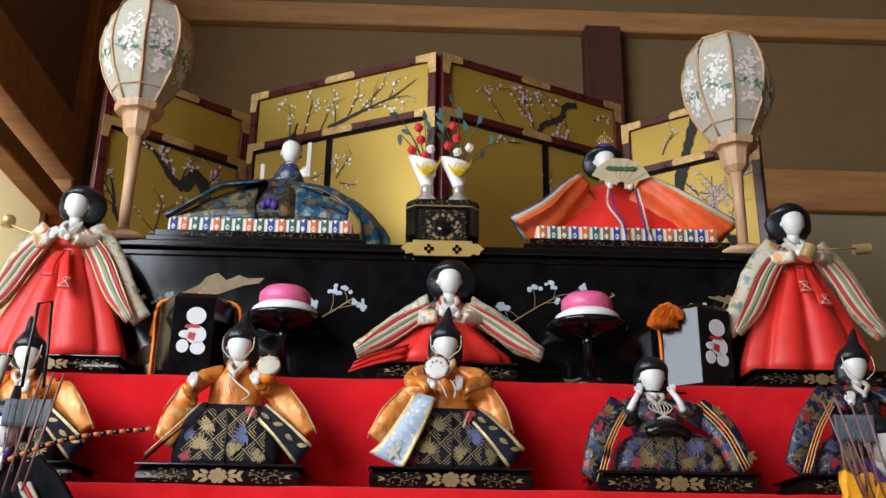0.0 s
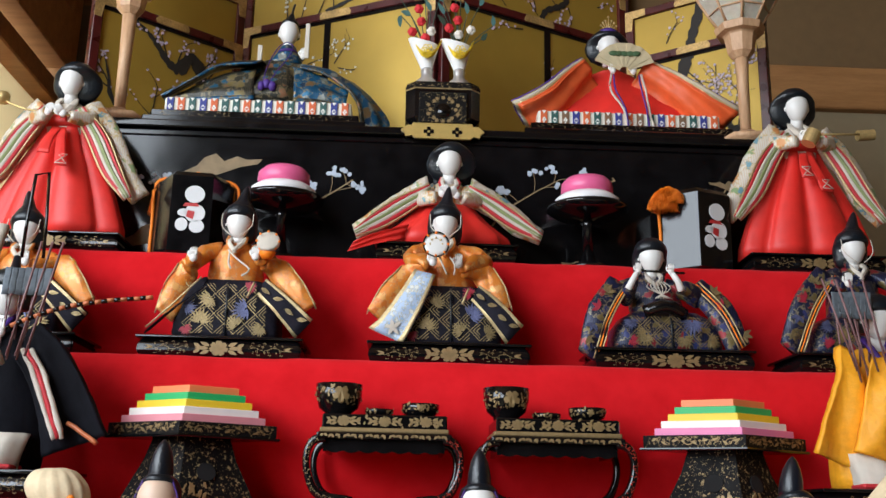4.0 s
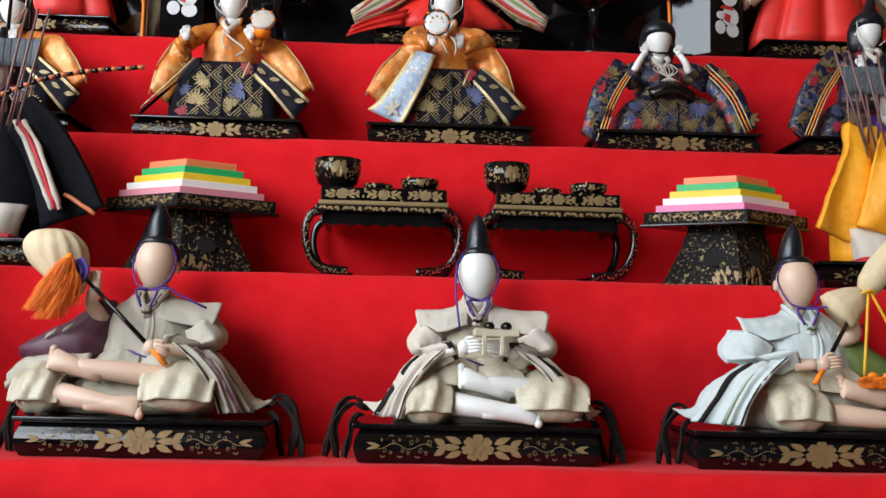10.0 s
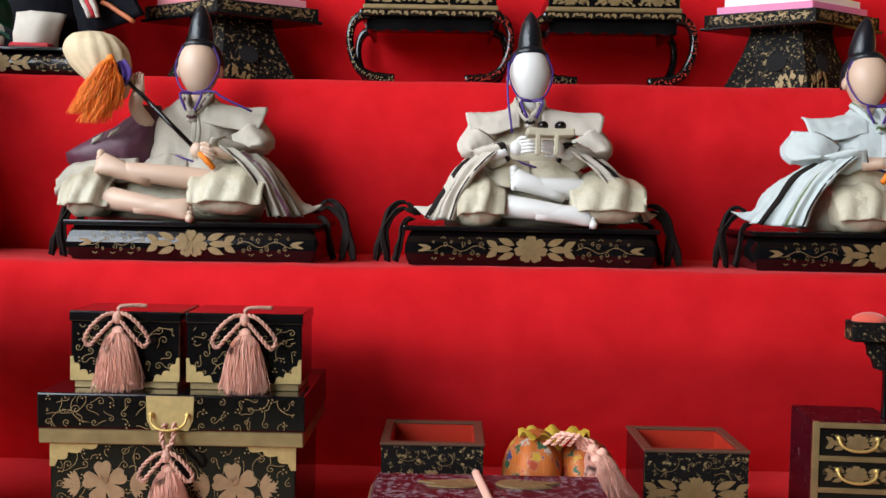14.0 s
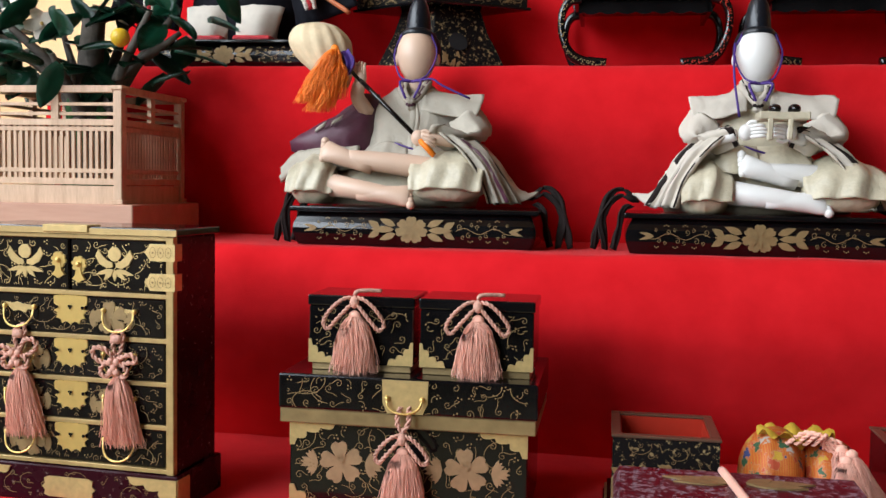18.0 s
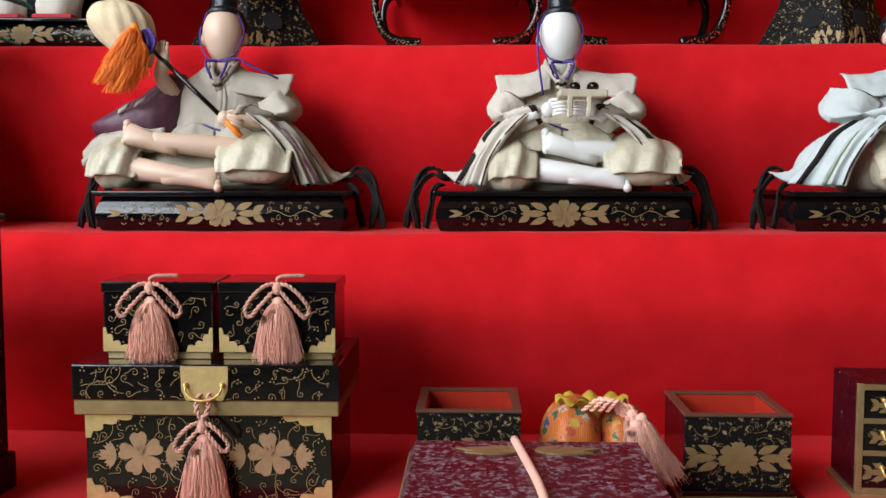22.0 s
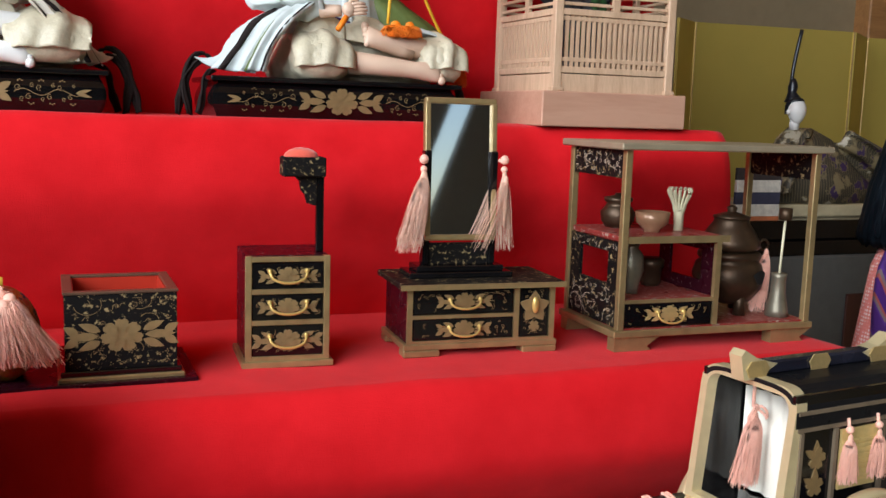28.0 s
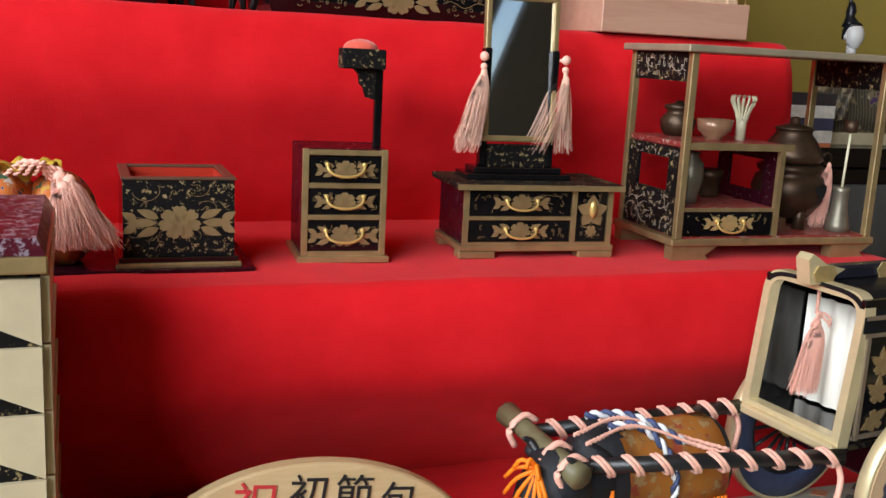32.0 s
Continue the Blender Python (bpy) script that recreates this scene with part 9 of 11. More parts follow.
def musician(cx, kind, z=1.247 + 0.029, yf=0.960):
    """Seated court musician: 0 and 1 with hand drums in orange, 2 with a flute in blue, 3 and 4 partly hidden ones."""
    blue = kind in (2, 4)
    top, low = (BLUE_B, BLUE_B) if blue else (ORANGE_B, NAVY_B)
    mats = [top, low, WHITE, HAIR, BLACKC, GOLDTH, PALE_B if kind == 1 else NAVY_B, LACQ, WHITEC, ORANGE_SILK, BLUE_B, LEAF_DARK, LEAF_BLUE, LEAF_RED]
    bm = B()
    tall = 0.085 if not blue else 0.058
    wide = 0.070 if not blue else 0.074
    mound(bm, [(0.001, 0, 0.004, wide, 0.036), (0.010, 0, 0.004, wide * 1.02, 0.037), (tall * 0.55, 0, 0.006, wide * 0.98, 0.036), (tall * 0.80, 0, 0.008, wide * 0.84, 0.033), (tall * 0.97, 0, 0.011, wide * 0.62, 0.027), (tall, 0, 0.012, wide * 0.45, 0.020)], 1, 44, 0, 0, 0.42)
    fy = lambda u, v: (-0.033 + 0.05 * max(0.0, v - tall * 0.55) + 3.0 * max(0.0, abs(u) - wide * 0.72) ** 2 * 4)
    woven_front(bm, wide * 0.80, 0.004, tall * 0.92, fy, kind + 3, (11, 12, 13), 11)
    tube(bm, [(0.003, -0.034, 0.003), (0.002, -0.034, tall * 0.5), (0.001, -0.031, tall * 0.9)], 0.0014, 5, 3)
    hx = (0.004, -0.007, -0.014, 0.006, 0.004)[kind]
    hz = (0.168, 0.176, 0.136, 0.150, 0.158)[kind]
    st = hz - 0.034
    mound(bm, [(tall - 0.012, 0, 0.012, 0.036, 0.024), (tall + 0.006, hx * 0.5, 0.011, 0.038, 0.023), (st - 0.010, hx * 0.8, 0.011, 0.035, 0.020), (st, hx, 0.012, 0.024, 0.016), (st + 0.010, hx, 0.012, 0.012, 0.011)], 0, 30, 7, 0.03)
    for s in (-1, 1):
        for j in range(3):
            tube(bm, path([(hx + s * (0.012 - 0.0016 * j), 0.004, st + 0.014 - 0.001 * j), (hx + s * (0.012 - 0.002 * j), -0.011 - 0.001 * j, st + 0.001), (hx - s * 0.002, -0.018 - 0.001 * j, st - 0.018 + 0.003 * j)], 4), 0.0026, 6, (0, 8, 8)[j])
    # the arms
    hands = {0: ((-0.043, 0.102), (0.038, 0.106)), 1: ((-0.024, 0.106), (0.010, 0.104)), 2: ((-0.052, 0.086), (0.008, 0.086)), 3: ((-0.030, 0.090), (0.030, 0.090)), 4: ((-0.030, 0.094), (0.030, 0.094))}[kind]
    for s, (ax, az) in zip((-1, 1), hands):
        el = (s * 0.050 + hx * 0.4, -0.016, st - 0.026)
        fold_sleeve(bm, [(hx + s * 0.024, 0.008, st - 0.004), ((hx + s * 0.042), -0.004, st - 0.014), el, ((ax + el[0]) / 2, -0.034, (az + el[2]) / 2 + 0.002), (ax + s * 0.006, -0.044, az - 0.002)], [(0, 0.002, 0.011), (s * 0.005, 0, 0.012), (s * 0.004, 0, 0.013), (0, 0, 0.011), (0, 0, 0.008)], [0.010, 0.011, 0.011, 0.010, 0.007], 0, None, 3, 0.08)
        if kind != 2:
            hand(bm, (ax, -0.050, az + 0.002), 2, 0.95)
    # sleeves that hang to both sides
    if kind in (0, 1, 3):
        for s in (-1, 1):
            if s < 0:
                a, b, c = ((-0.054, -0.020, 0.092), (-0.068, -0.026, 0.062), (-0.080, -0.028, 0.030)) if kind != 1 else ((-0.052, -0.022, 0.096), (-0.078, -0.028, 0.066), (-0.098, -0.030, 0.036))
            else:
                a, b, c = ((0.064, -0.020, 0.096), (0.088, -0.026, 0.066), (0.108, -0.028, 0.042)) if kind != 1 else ((0.044, -0.022, 0.098), (0.060, -0.028, 0.070), (0.072, -0.030, 0.046))
            hx0, hz0 = hands[0 if s < 0 else 1]
            fold_sleeve(bm, [(hx0 + s * 0.010, -0.036, hz0 - 0.004), a, b, c], [(s * 0.004, -0.002, 0.008), (s * 0.012, -0.002, 0.012), (s * 0.014, -0.002, 0.012), (s * 0.011, -0.002, 0.009)], [0.007, 0.008, 0.007, 0.004], 0, None, 3, 0.07)
            off = Vector((s * 0.014, -0.004, 0.010))
            tube(bm, path([Vector(a) + off, Vector(b) + off, Vector(c) + off * 0.8 + Vector((0, 0, -0.006))], 4), 0.0011, 5, 5)
            if kind == 1 and s < 0:
                flap(bm, [(-0.034, -0.046, 0.094), (-0.050, -0.048, 0.062), (-0.070, -0.048, 0.026), (-0.084, -0.046, 0.008)], (0.014, -0.002, -0.004), (0.022, -0.003, -0.010), 6, 0.0014, 1, 0.0012, 5, 14)
                for q in range(5):
                    leaf(bm, -0.074, 0.018, 0.6 + q * 1.2, 0.012, 0.005, lambda u, v, h: Vector((u, -0.0505 - h, v)), 8)
            elif s < 0:
                fold_sleeve(bm, [(-0.030, -0.036, 0.076), (-0.056, -0.040, 0.046), (-0.096, -0.040, 0.008)], [(-0.004, 0, -0.005)] * 3, [0.005, 0.006, 0.005], 6, None, 2, 0.1)
                tube(bm, path([(-0.032, -0.041, 0.080), (-0.060, -0.045, 0.048), (-0.098, -0.044, 0.011)], 4), 0.0012, 5, 5)
            else:
                e = (0.048, 0.074, 0.106) if kind != 1 else (0.034, 0.058, 0.086)
                cs = [(e[0], -0.038, 0.070), (e[1], -0.044, 0.046), (e[2], -0.042, 0.014)]
                flap(bm, cs, (0.006, -0.002, 0.010), (0.011, -0.004, 0.012), 1, 0.0022, 1, 0.0018, 5, 14)
                for q in range(4):
                    leaf(bm, e[0] + (e[2] - e[0]) * q / 3.6, 0.066 - 0.046 * q / 3.4, -0.6 + 0.5 * (q % 2), 0.014, 0.006, lambda u, v, h: Vector((u, -0.0480 - h, v)), 11)
                tube(bm, path([(e[0] - 0.010, -0.044, 0.074), (e[0] - 0.014, -0.048, 0.062), (e[0] - 0.018, -0.048, 0.052)], 3), 0.0016, 5, 5)
    else:
        ends = ((-0.112, -0.010), (0.092, 0.004)) if kind == 2 else ((-0.110, 0.006), (0.112, 0.004))
        for s, (tx, tz) in zip((-1, 1), ends):
            sh = (hx + s * 0.052, -0.020, st - 0.010)
            mid = ((sh[0] + tx) / 2 + s * 0.004, -0.030, (sh[2] + tz) / 2 + 0.006)
            fold_sleeve(bm, [sh, mid, (tx, -0.034, tz)], [(s * 0.012, 0, 0.010), (s * 0.015, -0.002, 0.012), (s * 0.013, -0.002, 0.009)], [0.008, 0.009, 0.006], 0, None, 3, 0.07)
            for q in range(3):
                o = Vector((s * (0.004 - 0.004 * q), -0.009, 0.004 - 0.003 * q))
                if s < 0:
                    o = Vector((0.006 + 0.004 * q, -0.010, -0.004))
                tube(bm, path([Vector(sh) + o, Vector(mid) + o + Vector((0, -0.002, 0)), Vector((tx, -0.036, tz)) + o], 4), 0.0011, 5, (5, 9, 5)[q])
            for q in range(4):
                t = 0.2 + 0.22 * q
                p = Vector(sh).lerp(Vector((tx, -0.034, tz)), t) + Vector((s * 0.010, 0, 0.006))
                for w in range(3):
                    leaf(bm, p.x, p.z, q * 1.7 + w * 0.9, 0.012, 0.005, lambda u, v, h, yy=p.y: Vector((u, yy - 0.0125 - h, v)), (11, 13, 12, 11)[q])
    hc = (hx, 0.002, hz)
    rx, rz = 0.0176, 0.0240
    head(bm, hc, rx, rz, 2)
    if kind == 0:
        lathe(bm, [(0.0130, -0.004), (0.0150, -0.003), (0.0150, 0.003), (0.0130, 0.004), (0.0005, 0.0042)], 20, (0, 0, 0), 8)
        bm.verts.ensure_lookup_table()
        for v in bm.verts[-100:]:
            v.co = Matrix.Rotation(radians(66), 3, "X") @ v.co + Vector((0.054, -0.054, 0.127))
        for q in range(8):
            a = q * math.pi / 4
            ball(bm, (0.054 + 0.0145 * math.cos(a), -0.058, 0.127 + 0.0135 * math.sin(a)), 0.0018, 6, 4, 9)
        tube(bm, path([(hx - 0.008, -0.018, 0.124), (hx + 0.006, -0.034, 0.108), (0.030, -0.044, 0.092), (0.020, -0.046, 0.082)], 4), 0.0013, 5, 8)
        tube(bm, path([(hx - 0.006, -0.018, 0.124), (hx - 0.004, -0.034, 0.104), (0.006, -0.044, 0.092)], 4), 0.0013, 5, 8)
        lathe(bm, [(0.006, -0.008), (0.011, 0.0), (0.007, 0.008)], 14, (0.053, -0.050, 0.113), 9)
    if kind == 1:
        lathe(bm, [(0.012, -0.004), (0.0165, -0.003), (0.0165, 0.003), (0.012, 0.004)], 22, (0, 0, 0), 2)
        bm.verts.ensure_lookup_table()
        for v in bm.verts[-88:]:
            v.co = Matrix.Rotation(radians(84), 3, "X") @ v.co + Vector((-0.021, -0.066, 0.127))
        for q in range(26):
            a, b = 2 * math.pi * q / 26, 2 * math.pi * (q + 1) / 26
            tube(bm, [(-0.021 + 0.0165 * math.cos(a), -0.0695, 0.127 + 0.0165 * math.sin(a)), (-0.021 + 0.0165 * math.cos(b), -0.0695, 0.127 + 0.0165 * math.sin(b))], 0.0011, 4, 7)
        for q in range(8):
            a = q * math.pi / 4
            ball(bm, (-0.021 + 0.0155 * math.cos(a), -0.070, 0.127 + 0.0155 * math.sin(a)), 0.0019, 6, 4, 9)
            ball(bm, (-0.021 + 0.008 * math.cos(a), -0.0700, 0.127 + 0.008 * math.sin(a)), (0.0016, 0.0006, 0.0016), 6, 4, 5)
        for q in range(2):
            tube(bm, path([(-0.016 + 0.014 * q, -0.060, 0.112), (-0.012 + 0.016 * q, -0.066, 0.100), (-0.006 + 0.010 * q, -0.062, 0.088)], 4), 0.0013, 5, 8)
    if kind == 2:
        for s, (ax, az) in zip((-1, 1), hands):
            limb(bm, [(ax + s * 0.006, -0.044, az - 0.006), (ax, -0.048, az + 0.006), (ax - s * 0.006, -0.046, az + 0.016)], 0.0050, 2, (1.0, 0.75))
            hand(bm, (ax - s * 0.008, -0.046, az + 0.019), 2, 0.75)
        tube(bm, [(hx - 0.028, -0.040, 0.107), (hx + 0.034, -0.040, 0.105)], 0.0016, 7, 7)
        for q in range(7):
            tube(bm, path([(hx - 0.010 + 0.003 * q, -0.026, 0.096), (hx + (q - 3) * 0.005, -0.036, 0.084), (hx + (3 - q) * 0.004 + 0.006, -0.036, 0.070)], 4), 0.0008, 4, 8)
        limb(bm, [(-0.034, -0.030, 0.052), (-0.006, -0.038, 0.060), (0.020, -0.030, 0.050)], 0.009, 7)
    hair_mass(bm, hc, rx, rz, BOB_HAIR, 3)
    if kind != 2:
        peaked_cap(bm, hc, rx, rz, 4, (0.25, 0.15, 0, -0.2, 0.30)[kind], 2.35, 1.02)
        for s in (-1, 1):
            tube(bm, path([(hc[0] + s * rx * 1.2, -0.010, hz + 0.010), (hc[0] + s * rx * 1.12, -0.016, hz - 0.010), (hc[0] + s * rx * 0.3, -0.020, hz - 0.025)], 4), 0.0007, 5, 8)
    labels = ("seated musician doll in orange brocade holding a hand drum", "seated musician doll in orange brocade with a small drum", "seated flute-playing doll in dark blue flowered brocade", "seated musician doll in orange robes behind the bow bearer", "seated musician doll in blue and gold brocade")
    finish("musician_doll", bm, mats, labels[kind], "doll", (cx, yf + 0.055, z), 0, "musician dolls", 0.0008, (2, 3, 4, 7), (0,))


for k, cx in ((0, -0.315), (1, -0.019), (2, 0.276), (3, -0.605), (4, 0.545)):
    doll_stand(cx, 0.960, 1.247, 0.214, 0.115, 0.029, 14, 0, 30 + k)
    musician(cx, k)


def lady(cx, kind):
    """Court lady: 0 and 2 stand in long red trousers, 1 kneels."""
    mats = [REDSILK, WHITE_B, WHITE, HAIR, STRIPE_R, STRIPE_G, GOLD, WHITEC, GOLDTH]
    bm = B()
    if kind != 1:
        # long trousers in deep box pleats
        rings = []
        n = 96
        for z, rx, ry, dp in ((0.001, 0.108, 0.046, 0.13), (0.020, 0.106, 0.046, 0.13), (0.070, 0.088, 0.040, 0.12), (0.115, 0.066, 0.032, 0.11), (0.150, 0.046, 0.025, 0.10), (0.176, 0.034, 0.019, 0.05), (0.190, 0.032, 0.018, 0.02)):
            ring = []
            for i in range(n):
                a = 2 * math.pi * i / n
                w = abs(math.sin(4.0 * a + 0.15 * math.sin(3 * a))) ** 0.6
                k = 1 + 0.012 * math.sin(13 * a)
                q = dp * 0.125 * (1 - w)
                ring.append(Vector((rx * k * math.cos(a) - q * math.cos(a), 0.010 + ry * k * math.sin(a) - q * math.sin(a), z)))
            rings.append(ring)
        loft(bm, rings, True, True, 0)
        st, hz = 0.215, 0.252
        sl = [(0.030, 0.204), (0.062, 0.160), (0.090, 0.106), (0.120, 0.062)]
        hx = 0.0
        mound(bm, [(0.176, 0, 0.010, 0.0335, 0.020), (0.194, 0, 0.010, 0.0325, 0.0195)], 0, 26)
    else:
        mound(bm, [(0.001, 0, 0.004, 0.098, 0.046), (0.020, 0, 0.004, 0.090, 0.044), (0.045, 0, 0.008, 0.062, 0.034), (0.070, 0, 0.012, 0.040, 0.024)], 0, 60, 9, 0.07)
        flap(bm, [(-0.060, -0.034, 0.016), (-0.100, -0.044, 0.004), (-0.140, -0.050, -0.012)], (0.004, 0.0, 0.012), (0.004, 0, 0.008), 0, 0.002)
        st, hz = 0.106, 0.141
        sl = [(0.030, 0.092), (0.068, 0.068), (0.104, 0.044), (0.142, 0.020)]
        hx = 0.004
    mound(bm, [(st - 0.050, hx * 0.3, 0.012, 0.034, 0.020), (st - 0.024, hx * 0.6, 0.012, 0.036, 0.020), (st - 0.006, hx, 0.012, 0.030, 0.017), (st + 0.006, hx, 0.012, 0.013, 0.011)], 7 if kind != 1 else 1, 28, 5, 0.03)
    for s in (-1, 1):
        # brocade sleeve behind, and the layered hems before it
        fold_sleeve(bm, [(hx + s * x * (1.04 if kind != 1 else 1.0), 0.002, z + 0.004) for x, z in sl], [(s * 0.016, 0, 0.014)] * 3 + [(s * 0.012, 0, 0.009)] if kind != 1 else [(s * 0.005, 0, 0.020)] * 3 + [(s * 0.004, 0, 0.011)], [0.012, 0.013, 0.011, 0.006], 1, None, 3, 0.10)
        hems = (8, 4, 7, 5, 7, 4, 8)
        for j, mi in enumerate(hems):
            o = (j - 3) * 0.0040
            pts = []
            for q, (x, z) in enumerate(sl):
                taper = (0.7, 1.2, 1.15, 0.45)[q]
                if kind != 1:
                    pts.append((hx + s * (x - 0.006 - o * taper * 0.85), -0.016 - 0.0012 * (3 - abs(j - 3)) - 0.002 * q, z - 0.004 - o * taper * 0.5 * 1.0))
                else:
                    pts.append((hx + s * (x - 0.002 - o * taper * 0.30), -0.016 - 0.0012 * (3 - abs(j - 3)), z - 0.002 - o * taper * 0.95))
            hw = 0.0022 if mi != 8 else 0.0012
            v = (s * hw, -0.0012, hw * 0.55) if kind != 1 else (s * hw * 0.4, -0.0012, hw)
            flap(bm, pts, v, v, mi, 0.0010, 1, 0.0003, None, 4)
        for j in range(3):
            tube(bm, path([(hx + s * (0.012 - 0.0015 * j), 0.006, st + 0.010), (hx + s * (0.014 - 0.002 * j), -0.010 - 0.001 * j, st - 0.006), (hx - s * 0.002, -0.016 - 0.001 * j, st - 0.028 + 0.003 * j)], 4), 0.0028, 6, (4 if kind == 1 else 7, 7, 7)[j])
        fold_sleeve(bm, [(hx + s * 0.028, 0.006, st - 0.012), (hx + s * 0.042, -0.012, st - 0.030), (hx + s * 0.018, -0.036, st - 0.034)], [(0, 0, 0.012), (s * 0.004, 0, 0.013), (0, 0, 0.009)], [0.011, 0.012, 0.009], 1)
    hand(bm, (hx + 0.010, -0.042, st - 0.032), 2, 1.0, (-0.5, -0.3, 0.5))
    hand(bm, (hx - 0.012, -0.042, st - 0.030), 2, 1.0, (0.5, -0.3, 0.5))
    if kind != 1:
        # sash ends with a stitched cross
        for s, zt, zb in ((-1, 0.168, 0.118), (1, 0.168, 0.098)):
            x1 = s * 0.014 + 0.004
            flap(bm, [(s * 0.004, -0.020, zt), (s * 0.010, -0.036, (zt + zb) / 2), (x1, -0.047, zb)], (0.006, 0, 0), (0.009, 0, 0), 0, 0.0010, 1, 0.0006, None, 6)
            y = -0.0498
            if kind == 2 or s > 0:
                p = [(x1 - 0.007, y + 0.008, zb + 0.020), (x1 + 0.007, y + 0.008, zb + 0.020), (x1 - 0.008, y, zb + 0.003), (x1 + 0.008, y, zb + 0.003)]
                for q0, q1 in ((0, 1), (1, 2), (2, 3), (0, 3)):
                    tube(bm, [p[q0], p[q1]], 0.0006, 4, 7)
        if kind == 0:
            tube(bm, path([(0.02, -0.04, 0.180), (-0.05, -0.03, 0.192), (-0.100, -0.02, 0.214)], 4), 0.0016, 6, 6)
            lathe(bm, [(0.010, 0), (0.011, 0.012), (0.008, 0.016)], 14, (-0.092, -0.02, 0.206), 6)
        else:
            rot = Matrix.Rotation(radians(28), 3, "Y")
            rings = [[rot @ Vector((r * math.cos(a), r * math.sin(a), q)) + Vector((-0.002, -0.050, 0.182)) for a in [2 * math.pi * i / 16 for i in range(16)]] for r, q in ((0.011, -0.012), (0.0115, 0.0), (0.0115, 0.011), (0.0095, 0.011), (0.0095, -0.004))]
            loft(bm, rings, True, True, 6, False)
            tube(bm, [(0.0, -0.048, 0.188), (0.112, -0.018, 0.204)], 0.0018, 6, 6)
            rot = Matrix.Rotation(radians(84), 3, "Y")
            rings = [[rot @ Vector((0.0085 * math.cos(a), 0.0085 * math.sin(a), q)) + Vector((0.098, -0.018, 0.202)) for a in [2 * math.pi * i / 16 for i in range(16)]] for q in (-0.012, 0.0, 0.014)]
            loft(bm, rings, True, True, 6, False)
    hc = (hx + (0.0 if kind else 0.002), 0.000, hz)
    rx, rz = 0.0188, 0.0252
    head(bm, hc, rx, rz, 2)
    hair_mass(bm, (hc[0] + (0.006 if kind == 0 else -0.003 if kind == 2 else 0.003), hc[1], hc[2] + 0.001), rx, rz, WIDE_HAIR, 3)
    flap(bm, [(hc[0], 0.024, hz - 0.01), (hc[0], 0.034, hz - 0.06), (hc[0], 0.034, hz - 0.10)], (0.026, 0, 0), (0.010, 0, 0), 3, 0.004)
    labels = ("standing court lady doll in red trousers and white brocade", "kneeling court lady doll in white and red striped robes", "standing court lady doll holding a gold ladle in red trousers")
    finish("court_lady_doll", bm, mats, labels[kind], "doll", (cx, 1.135, 1.42 + 0.026), 0, "court lady dolls", 0.0009, (2, 3, 4, 5, 6, 8), (1,))


for k, (cx, w) in enumerate(((-0.600, 0.205), (-0.021, 0.212), (0.535, 0.205))):
    doll_stand(cx, 1.092, 1.42, w, 0.095, 0.026, 12, 0, 50 + k)
    lady(cx - (0.010 if k == 0 else 0), k)


